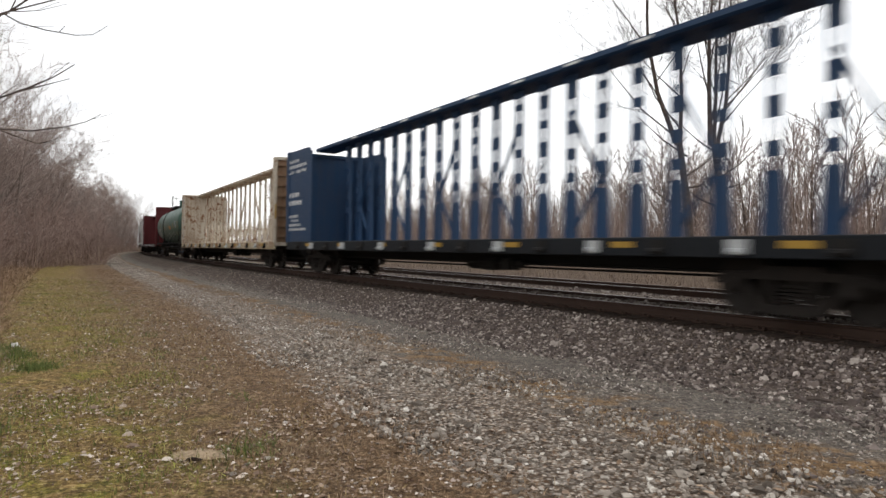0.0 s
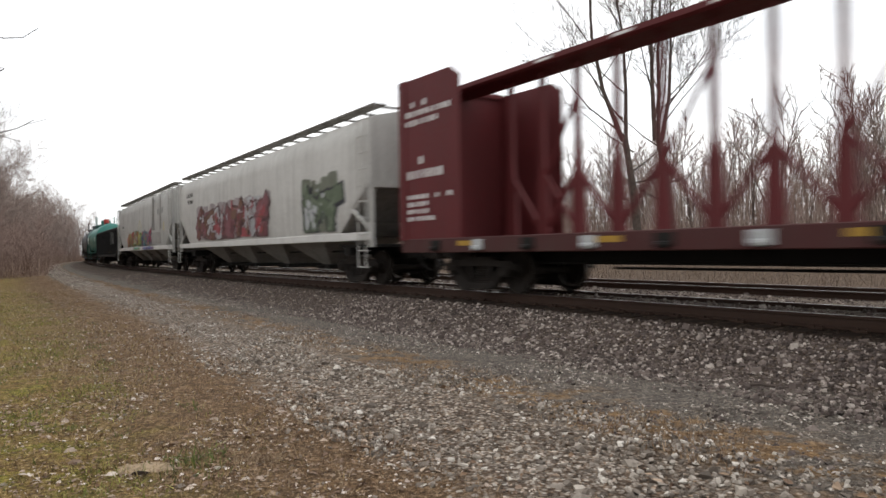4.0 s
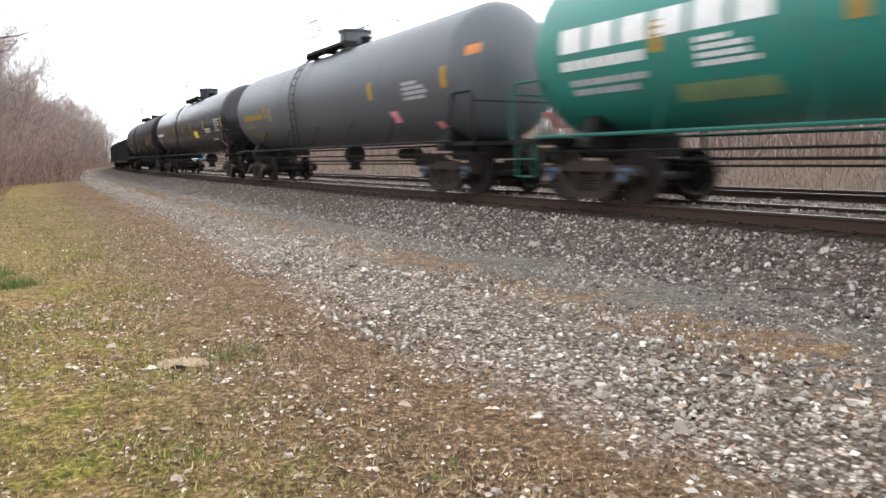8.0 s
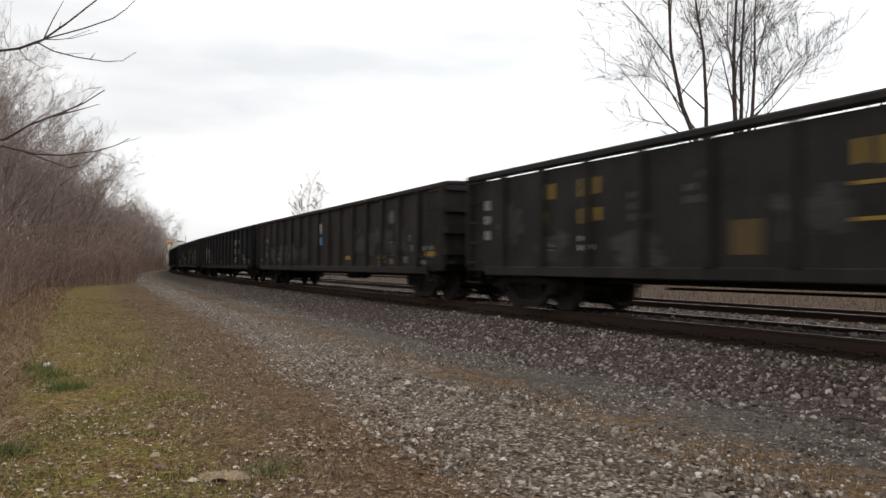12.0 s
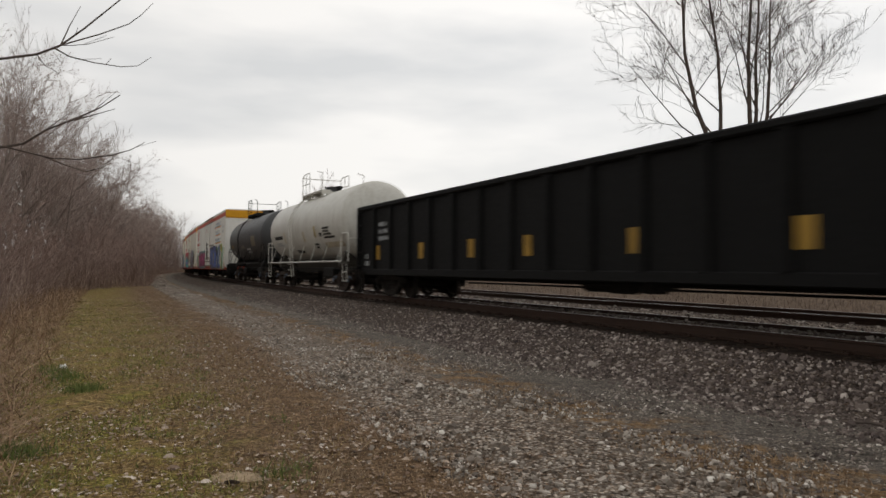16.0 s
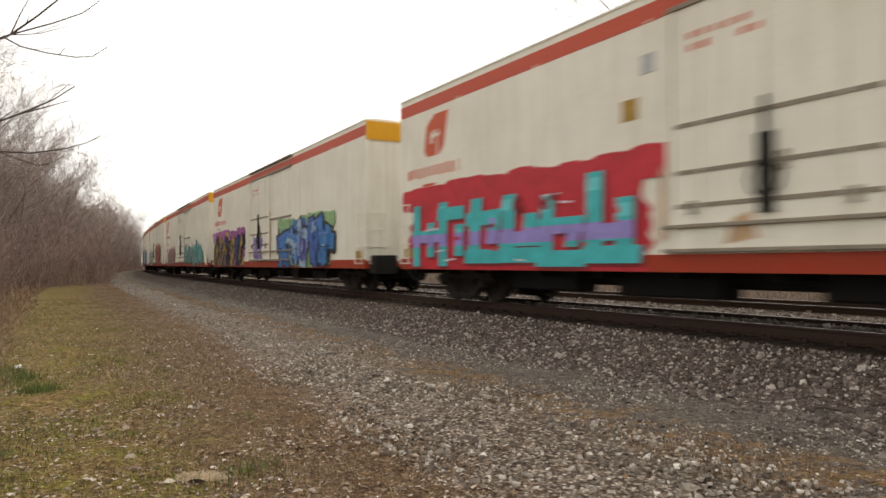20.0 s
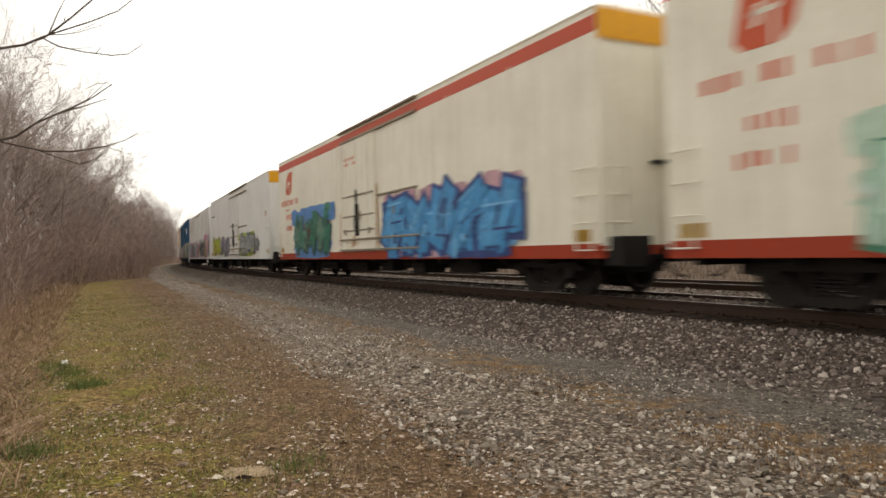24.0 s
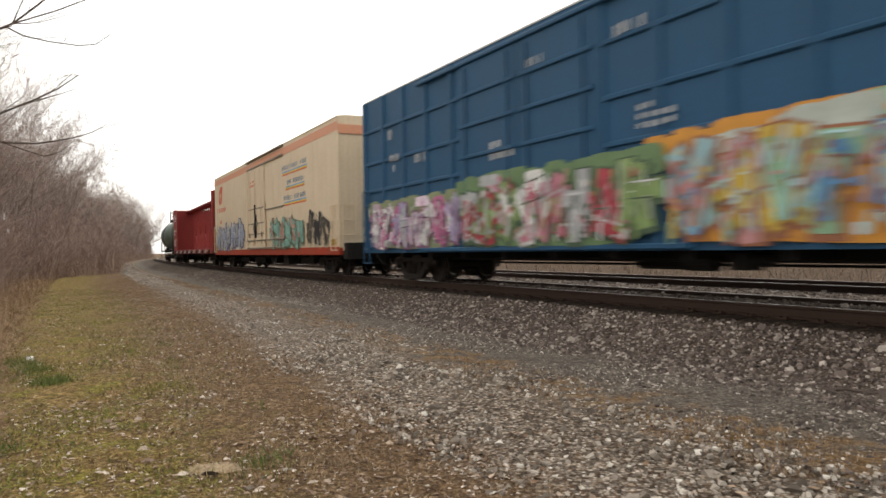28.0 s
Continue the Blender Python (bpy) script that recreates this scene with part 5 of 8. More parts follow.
def boxcar(name, label, front, rear, body, top=5.3, posts=14, ribs=(), roof_mat=None, door=0.0, deep=0.07, end_mat=None):
    """A tall boxcar with outside posts, two doors and ribbed ends."""
    root, half = car(name, label, "boxcar", front, rear, 2.2)
    bw, z0 = 1.5, 0.8
    boxbody(root, half, body, roof_mat or body, z0, top - 0.08, bw, end_mat or body, 0.1)
    underframe(root, half - 0.3, M_CHASSIS, 2.7, 0.58, z0 - 0.004)
    y = -bw
    d0, d1 = door - 2.3, door + 2.3
    for i in range(posts):
        x = -half + 0.08 + (2 * half - 0.16) * i / (posts - 1)
        if d0 - 0.1 < x < d1 + 0.1:
            continue
        part("side_post", Geo().add([(x - 0.1, y, z0), (x + 0.1, y, z0), (x + 0.06, y - deep, z0), (x - 0.06, y - deep, z0), (x - 0.1, y, top - 0.1), (x + 0.1, y, top - 0.1), (x + 0.06, y - deep, top - 0.1), (x - 0.06, y - deep, top - 0.1)],
                                    [(0, 3, 2, 1), (4, 5, 6, 7), (0, 4, 7, 3), (1, 2, 6, 5), (3, 7, 6, 2)]), body, root)
    for z in ribs:
        part("side_rib", Geo().chamfer(-half, d0 - 0.05, y - 0.05, y, z, z + 0.1, 0.02), body, root)
        part("side_rib", Geo().chamfer(d1 + 0.05, half, y - 0.05, y, z, z + 0.1, 0.02), body, root)
    for a, b in ((d0, door - 0.02), (door + 0.02, d1)):
        leaf = part("sliding_door", Geo().box(a, b, y - 0.06, y, z0 + 0.15, top - 0.3), body, root)
        for z in (1.5, 2.2, 2.9, 3.6, 4.3):
            part("door_rib", Geo().chamfer(a + 0.08, b - 0.08, y - 0.11, y - 0.06, z, z + 0.09, 0.02), body, leaf)
        part("door_bar", Geo().rod((a + 0.3, y - 0.1, z0 + 0.2), (a + 0.3, y - 0.1, top - 0.4), 0.025, 6).rod((b - 0.3, y - 0.1, z0 + 0.2), (b - 0.3, y - 0.1, top - 0.4), 0.025, 6), body, leaf)
    part("door_rail", Geo().chamfer(d0 - 2.0, d1 + 2.0, y - 0.12, y, top - 0.3, top - 0.2, 0.02), body, root)
    part("door_rail", Geo().chamfer(d0 - 2.0, d1 + 2.0, y - 0.12, y, z0 + 0.02, z0 + 0.12, 0.02), body, root)
    for i in range(9):
        z = z0 + 0.3 + i * (top - z0 - 0.7) / 8
        part("end_rib", Geo().extrude_y([(half, z), (half + 0.09, z + 0.06), (half + 0.09, z + 0.14), (half, z + 0.2)], -bw + 0.12, bw - 0.12), end_mat or body, root)
    for x in (-half + 0.14, half - 0.58):
        ladder(root, x, y - 0.16, 0.5, top - 0.4 if x > 0 else 2.6, body, 0.42)
    ladder(root, half + 0.16, -bw + 0.1, 0.9, top - 0.4, body, 0.42, "y", "end_ladder")
    hand_brake(root, half, 2.4, M_CHASSIS)
    part("crossover", Geo().box(half, half + 0.3, -1.3, 1.3, 0.74, 0.82), M_CHASSIS, root)
    return root, half, y


# ---- paints of the train ----
P_BLUE = paint("blue_paint", (0.014, 0.048, 0.112), 0.5, 0.4)
P_BLUEDARK = paint("dark_blue_paint", (0.006, 0.008, 0.011), 0.6, 0.3, (0.02, 0.018, 0.016))
P_CREAM = paint("cream_paint", (0.62, 0.57, 0.47), 0.6, 0.8, (0.3, 0.19, 0.11), 1.0, 0.0, 0.545)
P_RUST = paint("rusted_steel", (0.27, 0.175, 0.11), 0.8, 0.8, (0.09, 0.05, 0.03), 0.8)
P_CREAMSILL = paint("cream_sill", (0.54, 0.47, 0.33), 0.6, 0.8, (0.2, 0.11, 0.05), 1.0, 0.0, 0.53)
P_GREENTANK = paint("dull_green_paint", (0.045, 0.105, 0.075), 0.4, 0.45, (0.05, 0.055, 0.045))
P_RED = paint("oxide_red_paint", (0.12, 0.022, 0.024), 0.55, 0.4, (0.05, 0.022, 0.02))
P_REDSILL = paint("oxide_red_sill", (0.07, 0.02, 0.02), 0.6, 0.5)
P_BRIGHTRED = paint("faded_red_paint", (0.27, 0.035, 0.03), 0.5, 0.3, (0.1, 0.03, 0.03))
P_HOPPER = paint("pale_grey_paint", (0.58, 0.57, 0.54), 0.5, 0.55, (0.2, 0.19, 0.17))
P_HOPPER2 = paint("stained_grey_paint", (0.5, 0.495, 0.47), 0.5, 0.7, (0.16, 0.15, 0.135))
P_SILLWHITE = paint("white_sill", (0.66, 0.65, 0.62), 0.5, 0.4, (0.25, 0.22, 0.2))
P_HOPDARK = paint("hopper_bay_paint", (0.27, 0.26, 0.24), 0.7, 0.7, (0.09, 0.08, 0.07))
P_BLACK = paint("black_paint", (0.008, 0.008, 0.0085), 0.6, 0.4, (0.022, 0.019, 0.016))
P_TEAL = paint("teal_paint", (0.016, 0.2, 0.165), 0.38, 0.4, (0.08, 0.12, 0.08), 0.25)
P_GREYTANK = paint("grey_tank_paint", (0.092, 0.1, 0.11), 0.4, 0.4, (0.06, 0.057, 0.053))
P_GLOSS = paint("glossy_black_paint", (0.0075, 0.0085, 0.0115), 0.22, 0.25, (0.03, 0.027, 0.024))
P_BLACKDULL = paint("dull_black_paint", (0.006, 0.0063, 0.007), 0.47, 0.4, (0.03, 0.027, 0.024))
P_GONDOLA = paint("weathered_black_paint", (0.011, 0.0105, 0.01), 0.6, 0.8, (0.05, 0.046, 0.041), 0.12)
P_GONDOLA2 = paint("sooty_brown_paint", (0.014, 0.0128, 0.0118), 0.6, 0.75, (0.052, 0.046, 0.04), 0.15)
P_PITCH = paint("pitch_black_paint", (0.0035, 0.0033, 0.0032), 0.75, 0.4, (0.009, 0.008, 0.007))
P_TANKWHITE = paint("dirty_white_paint", (0.6, 0.59, 0.54), 0.4, 0.5, (0.25, 0.21, 0.15))
P_GRIMY = paint("grimy_sill_paint", (0.05, 0.044, 0.036), 0.7, 0.6, (0.03, 0.024, 0.018))
P_TANKDARK = paint("charcoal_tank_paint", (0.036, 0.038, 0.041), 0.42, 0.5, (0.075, 0.07, 0.064))
P_REEFER = paint("cream_white_paint", (0.83, 0.8, 0.69), 0.46, 0.55, (0.48, 0.43, 0.33))
P_REEFERWHITE = paint("chalky_white_paint", (0.85, 0.84, 0.78), 0.46, 0.45, (0.5, 0.47, 0.4))
P_REEFERGREY = paint("grey_white_paint", (0.76, 0.765, 0.75), 0.45, 0.35, (0.35, 0.31, 0.27))
P_REEFERTAN = paint("yellowed_cream_paint", (0.69, 0.57, 0.41), 0.45, 0.35, (0.4, 0.28, 0.16))
P_STRIPE = paint("red_stripe_paint", (0.55, 0.09, 0.05), 0.45, 0.3, (0.3, 0.1, 0.06))
P_SALMON = paint("salmon_stripe_paint", (0.66, 0.3, 0.18), 0.45, 0.3, (0.5, 0.32, 0.2))
P_ORANGE = paint("orange_sill_paint", (0.36, 0.042, 0.016), 0.5, 0.35, (0.16, 0.06, 0.04))
P_BAND = paint("yellow_band_paint", (0.72, 0.34, 0.015), 0.45, 0.2)
P_EMBLEM = paint("emblem_paint", (0.6, 0.11, 0.05), 0.45, 0.15)
P_BOXWHITE = paint("dingy_white_paint", (0.75, 0.755, 0.74), 0.5, 0.5, (0.42, 0.38, 0.31), 0.25)
P_BOXBLUE = paint("slate_blue_paint", (0.02, 0.088, 0.178), 0.5, 0.35, (0.035, 0.055, 0.08))
P_ROOFWHITE = paint("galvanised_roof", (0.6, 0.6, 0.58), 0.5, 0.3)

TEAL, PINK, VIOLET, SKY, RED = (0.03, 0.42, 0.42), (0.6, 0.12, 0.3), (0.25, 0.16, 0.42), (0.08, 0.3, 0.6), (0.5, 0.02, 0.035)
LIME, GREEN, ORANGE, GOLD, INK = (0.42, 0.55, 0.05), (0.04, 0.3, 0.14), (0.7, 0.25, 0.03), (0.5, 0.32, 0.04), (0.015, 0.015, 0.02)
CHALK, SILVER, MINT, NAVY, BROWN = (0.68, 0.68, 0.66), (0.4, 0.41, 0.42), (0.38, 0.58, 0.45), (0.03, 0.06, 0.2), (0.16, 0.08, 0.05)


# ---- the train, car by car from the head ----
def make_train():
    # lumber cars and the first tank car
    centerbeam("centerbeam_flatcar", "empty blue centre-beam lumber car with white lettering", 3.3, 26.3, P_BLUE, P_BLUEDARK, M_WHITE, 2.6, 7, 0.14, 4.6, True)
    centerbeam("centerbeam_flatcar", "empty cream centre-beam lumber car streaked with rust", 28.1, 53.1, P_CREAM, P_CREAMSILL, M_PALEMARK, 1.0, 9, 0.0, 4.64, False, P_RUST, 1)
    root, half, patch = tank_car("tank_car", "dull green tank car with railed walkway and yellow squares", 54.6, 72.2, P_GREENTANK, 4.28, 1.53, None, M_CHASSIS, dome_mat=paint("green_dome", (0.02, 0.12, 0.09), 0.4, 0.2), stripes=(-4.5, -1.8, 1.4, 4.6, 7.6),
                                 marks=(("lettering", -6.9, -4.6, 2.3, 2.5, M_PALEMARK, 1, 9), ("lettering", -6.8, -5.0, 1.9, 2.2, M_PALEMARK, 2, 10), ("lettering", 0.5, 1.9, 1.75, 2.05, M_PALEMARK, 3, 9), ("lettering", -2.0, -1.2, 1.6, 1.9, M_PALEMARK, 2, 6), ("scrawl", 2.4, 3.4, 1.7, 2.0, spray((0.2, 0.24, 0.2)), 2, 4), ("scrawl", 3.8, 5.2, 1.8, 2.1, spray((0.22, 0.26, 0.22)), 2, 5), ("lettering", 5.9, 7.3, 2.4, 2.9, M_PALEMARK, 4, 9), ("placard", 2.15, 3.1, 2.32, 2.62, M_AMBER), ("lettering", 5.9, 7.0, 1.85, 2.1, spray((0.25, 0.24, 0.12)), 2, 6), ("round_mark", 3.55, 3.95, 2.35, 2.7, spray((0.1, 0.17, 0.13))), ("panel", -3.8, -2.9, 1.6, 2.3, spray((0.09, 0.13, 0.1)))))
    centerbeam("centerbeam_flatcar", "empty dark red centre-beam lumber car with white lettering", 73.4, 97.0, P_RED, P_REDSILL, M_WHITE, 2.2, 6, braced=1)
    # covered hoppers
    root, half, y = hopper("covered_hopper", "white covered hopper with red and grey graffiti", 98.4, 118.6, P_HOPPER, P_SILLWHITE, P_HOPDARK)
    graffiti(root, -7.0, 3.0, 1.45, 2.9, y, (0.3, 0.26, 0.26), (0.1, 0.05, 0.05), [(0.2, 0.07, 0.08), BROWN, SILVER, (0.3, 0.05, 0.06)], 7, 11)
    graffiti(root, 5.6, 8.2, 1.45, 3.0, y, (0.14, 0.15, 0.11), INK, [(0.1, 0.13, 0.08), SILVER], 2, 12)
    lettering(root, -8.6, 3.2, 1.4, 0.5, M_CHASSIS, y, 2, 6)
    root, half, y = hopper("covered_hopper", "grime-streaked pale grey covered hopper with bright graffiti along its sill", 120.3, 140.0, P_HOPPER2, P_SILLWHITE, P_HOPDARK)
    graffiti(root, -5.6, -2.6, 1.42, 2.4, y, (0.34, 0.31, 0.28), (0.16, 0.12, 0.08), [(0.38, 0.06, 0.06), (0.36, 0.27, 0.05), (0.3, 0.1, 0.05), (0.14, 0.2, 0.09)], 4, 21, False, 0.42, busy=16)
    graffiti(root, -3.2, 0.4, 1.42, 2.45, y, (0.36, 0.34, 0.28), (0.12, 0.15, 0.07), [(0.38, 0.31, 0.06), (0.14, 0.27, 0.09), (0.38, 0.07, 0.06), (0.22, 0.18, 0.32)], 5, 24, False, 0.42, busy=16)
    graffiti(root, 0.1, 3.8, 1.42, 2.4, y, (0.25, 0.25, 0.3), (0.05, 0.07, 0.12), [(0.34, 0.06, 0.1), (0.06, 0.17, 0.28), (0.05, 0.24, 0.25), (0.34, 0.28, 0.07), (0.2, 0.14, 0.3)], 5, 22, False, 0.44, busy=18)
    part("overpainted_panel", Geo().box(3.7, 6.7, y - 0.008, y, 1.5, 2.15), spray((0.3, 0.29, 0.27)), root, "grey overpainted panel")
    graffiti(root, 0.6, 4.6, 1.2, 1.38, y - 0.012, (0.16, 0.16, 0.36), (0.1, 0.1, 0.22), [(0.2, 0.2, 0.45), (0.4, 0.1, 0.25), (0.08, 0.25, 0.4)], 7, 26, True, 0.4, busy=4)
    part("notice_panel", Geo().box(-2.5, -1.4, y - 0.02, y - 0.014, 1.64, 2.04), M_PALEMARK, root)
    lettering(root, -2.4, 1.72, 0.9, 0.24, spray((0.2, 0.24, 0.24)), y - 0.02, 2, 7)
    graffiti(root, -3.0, -0.2, 1.2, 1.38, y - 0.012, (0.04, 0.32, 0.2), (0.3, 0.25, 0.06), [(0.05, 0.4, 0.25), (0.4, 0.1, 0.1)], 5, 25, True, 0.4, busy=4)
    lettering(root, -0.1, 1.21, 5.0, 0.16, spray((0.5, 0.16, 0.16)), y - 0.012, 2, 26)
    part("round_emblem", Geo().lathe_y([(y - 0.006, 0.5), (y, 0.5)], -0.3, 2.6, 28), spray((0.42, 0.38, 0.2)), root)
    part("round_emblem", Geo().lathe_y([(y - 0.009, 0.36), (y - 0.006, 0.36)], -0.3, 2.6, 28), P_HOPPER2, root)
    lettering(root, 5.7, 3.12, 1.9, 0.36, spray((0.22, 0.22, 0.21)), y, 1, 4)
    lettering(root, -7.9, 2.5, 0.7, 0.45, M_CHASSIS, y, 2, 5)
    part("reflector", Geo().box(7.4, 7.75, y - 0.006, y, 2.2, 2.65), spray((0.45, 0.4, 0.22)), root)
    for x, w in ((3.9, 1.0), (6.4, 0.5)):
        part("grime_streak", Geo().extrude_y([(x, 2.3), (x + w, 2.3), (x + w * 0.8, 4.2), (x + w * 0.3, 4.2)], y - 0.003, y), spray((0.2, 0.19, 0.175)), root)
    # black gondola with big white marks
    root, half, y = gondola("gondola_car", "black ribbed gondola car with large white markings", 141.3, 159.1, P_BLACK, 14, 3.05, 0.75)
    yy = y - 0.003
    for shape in ([(3.2, 2.0), (3.4, 1.78), (4.1, 1.78), (4.14, 2.08), (3.72, 2.12), (3.74, 2.46), (4.2, 2.5), (4.22, 2.82), (3.44, 2.82), (3.22, 2.62)],
                  [(4.4, 1.8), (5.1, 1.8), (5.22, 1.98), (5.2, 2.34), (4.86, 2.44), (5.2, 2.54), (5.18, 2.82), (4.5, 2.8), (4.36, 2.62), (4.4, 2.3), (4.76, 2.18), (4.42, 2.08)],
                  [(5.42, 1.78), (5.76, 1.78), (5.86, 2.82), (5.5, 2.84)]):
        part("white_marking", Geo().extrude_y(shape, yy - 0.006, yy), M_WHITE, root, "bold white angular marking")
    for x, z, w, h, n in ((-8.2, 2.3, 0.9, 0.5, 2), (-8.0, 1.5, 0.7, 0.7, 3), (3.2, 1.28, 0.65, 0.35, 3), (6.5, 1.6, 0.9, 0.45, 3), (5.6, 1.2, 0.6, 0.3, 2)):
        lettering(root, x, z, w, h, M_PALEMARK, yy, n, 6)
    for x, w in ((-8.3, 0.4), (-4.6, 0.45), (-1.2, 0.5), (1.9, 0.5), (4.25, 0.55), (6.9, 0.8)):
        part("reflector", Geo().box(x, x + w, yy - 0.006, yy, 1.1, 1.22), M_YELLOW, root)
    # tank cars
    root, half, patch = tank_car("tank_car", "bright teal tank car with white markings and rust scuffs", 160.3, 177.2, P_TEAL, 4.17, 1.49, paint("teal_rail", (0.014, 0.12, 0.095), 0.5, 0.4), dome_mat=P_TEAL, stripes=(-5.0, -2.1, 4.6),
                                 marks=(("white_marking", -6.95, -2.9, 2.55, 2.95, M_WHITE, 1, 6), ("lettering", -6.95, -5.1, 2.26, 2.42, M_WHITE, 1, 8), ("lettering", -6.8, -4.9, 1.85, 2.1, M_PALEMARK, 2, 9), ("lettering", -4.2, -3.1, 2.05, 2.45, M_WHITE, 4, 8), ("rust_patch", -4.7, -3.1, 1.6, 1.85, spray((0.16, 0.24, 0.12))), ("rust_patch", -1.4, -0.4, 1.7, 2.2, spray((0.16, 0.22, 0.1))), ("rust_patch", 0.8, 1.6, 2.2, 2.8, spray((0.2, 0.2, 0.08))), ("lettering", 0.2, 1.8, 2.9, 3.1, M_PALEMARK, 2, 7), ("lettering", 4.9, 6.6, 2.4, 2.8, M_WHITE, 3, 9), ("lettering", 2.2, 3.6, 1.9, 2.1, M_PALEMARK, 2, 7), ("placard", -7.9, -7.6, 1.35, 1.65, M_PINK)))
    part("valve_box", Geo().rod((0.9, 0, 4.1), (0.9, 0, 4.85), 0.26, 16), spray((0.42, 0.05, 0.04)), root)
    root, half, patch = tank_car("tank_car", "plain grey tank car with dull yellow lettering", 178.4, 196.7, P_GREYTANK, 4.28, 1.54, None, M_CHASSIS, dome_mat=P_GREYTANK, stripes=(-4.8, 4.3, 8.0),
                                 marks=(("lettering", -7.4, -5.0, 2.36, 2.54, M_YELLOW, 1, 10), ("lettering", -7.2, -6.2, 2.06, 2.18, spray((0.3, 0.2, 0.08)), 1, 6), ("lettering", -7.2, -5.4, 1.7, 1.85, spray((0.22, 0.16, 0.08)), 1, 9), ("lettering", 6.2, 7.5, 2.2, 2.62, M_PALEMARK, 4, 9), ("placard", 5.2, 5.6, 1.72, 2.0, M_PINK), ("placard", 7.1, 7.4, 1.38, 1.66, M_PINK), ("lettering", 9.0, 9.6, 2.9, 3.1, M_AMBER, 1, 4), ("round_mark", -4.4, -3.9, 2.2, 2.7, spray((0.2, 0.19, 0.13)))))
    root, half, patch = tank_car("tank_car", "long glossy black tank car with a yellow panel", 197.9, 218.6, P_GLOSS, 4.3, 1.54, None, M_CHASSIS, dome_mat=P_GLOSS, stripes=(-6.4, -2.8, -0.2, 2.2, 5.5, 9.3),
                                 marks=(("yellow_panel", 2.9, 3.85, 2.02, 2.36, M_BRIGHT), ("lettering", -8.9, -6.8, 2.42, 2.58, M_WHITE, 1, 10), ("lettering", -8.8, -7.2, 2.05, 2.25, M_PALEMARK, 2, 9), ("lettering", 5.9, 8.0, 2.2, 2.4, M_WHITE, 2, 12), ("lettering", 8.0, 9.2, 2.2, 2.75, M_PALEMARK, 5, 9), ("placard", 7.9, 8.25, 1.45, 1.75, M_PINK), ("lettering", 6.6, 7.8, 1.8, 1.9, M_PALEMARK, 1, 8)))
    root, half, patch = tank_car("tank_car", "sooty black tank car with faded scrawls and a yellow panel", 219.8, 240.5, P_BLACKDULL, 4.33, 1.55, None, M_CHASSIS, ends=0.15, through_sill=True, dome=0, dome_mat=P_BLACKDULL, stripes=(-8.9, -5.2, -1.2, 2.6, 6.0, 9.0),
                                 marks=(("yellow_panel", 5.0, 6.0, 2.05, 2.32, M_YELLOW), ("lettering", -8.6, -7.0, 1.95, 2.1, M_PALEMARK, 1, 9), ("lettering", -8.4, -7.0, 1.65, 1.8, M_PALEMARK, 2, 9), ("scrawl", -4.6, -2.6, 1.7, 2.1, spray((0.13, 0.15, 0.12)), 2, 5), ("scrawl", -1.2, 0.4, 1.9, 2.2, spray((0.16, 0.17, 0.15)), 2, 4), ("scrawl", 1.2, 2.6, 1.6, 1.9, spray((0.16, 0.17, 0.15)), 2, 4), ("lettering", 7.6, 9.0, 2.2, 2.65, M_PALEMARK, 5, 9), ("placard", 6.4, 6.75, 2.08, 2.42, M_PINK), ("placard", 7.6, 7.95, 1.35, 1.65, M_PINK), ("scrawl", 6.8, 9.0, 1.75, 2.05, spray((0.1, 0.16, 0.12)), 2, 5)))
    # gondolas
    root, half, y = gondola("gondola_car", "soot-black gondola car with yellow and turquoise graffiti", 241.5, 263.7, P_GONDOLA, 17, 3.02, 0.72, True)
    yy = y - 0.003
    graffiti(root, 4.75, 7.6, 2.0, 2.62, yy, (0.16, 0.1, 0.02), INK, [(0.3, 0.19, 0.03), (0.13, 0.08, 0.015)], 4, 41, True, 0.3)
    graffiti(root, 4.75, 6.4, 0.95, 1.9, yy, (0.2, 0.3, 0.3), (0.06, 0.17, 0.18), [(0.24, 0.34, 0.34), (0.33, 0.38, 0.36)], 2, 42, True, 0.3)
    graffiti(root, 6.5, 7.4, 0.98, 1.9, yy, (0.12, 0.08, 0.03), INK, [(0.18, 0.115, 0.02), BROWN], 2, 43, False, 0.5)
    gold = spray((0.27, 0.17, 0.02))
    ghost = spray((0.075, 0.073, 0.068))
    for x, z, w, h, m, n, c in ((-8.56, 2.22, 0.8, 0.36, gold, 1, 3), (-8.56, 1.74, 0.8, 0.28, gold, 1, 3), (-7.12, 2.22, 0.66, 0.36, gold, 1, 3), (-7.12, 1.72, 0.7, 0.3, gold, 1, 3), (-8.0, 1.18, 0.4, 0.2, M_PALEMARK, 2, 4), (-7.1, 1.22, 0.6, 0.28, M_PALEMARK, 2, 4),
                             (-1.95, 2.14, 0.9, 0.38, gold, 1, 3), (-5.8, 1.7, 0.5, 0.5, ghost, 3, 4), (-4.6, 1.9, 0.7, 0.5, ghost, 3, 5), (0.6, 2.15, 0.8, 0.36, gold, 1, 3), (3.4, 1.8, 0.9, 0.3, ghost, 2, 5)):
        lettering(root, x, z, w, h, m, yy, n, c)
    for z in (1.49, 1.93):
        part("graffiti", Geo().box(-2.0, -0.9, yy - 0.006, yy, z, z + 0.05), gold, root)
    part("graffiti", Geo().box(-3.75, -3.25, yy - 0.006, yy, 1.1, 1.6), spray((0.08, 0.05, 0.012)), root)
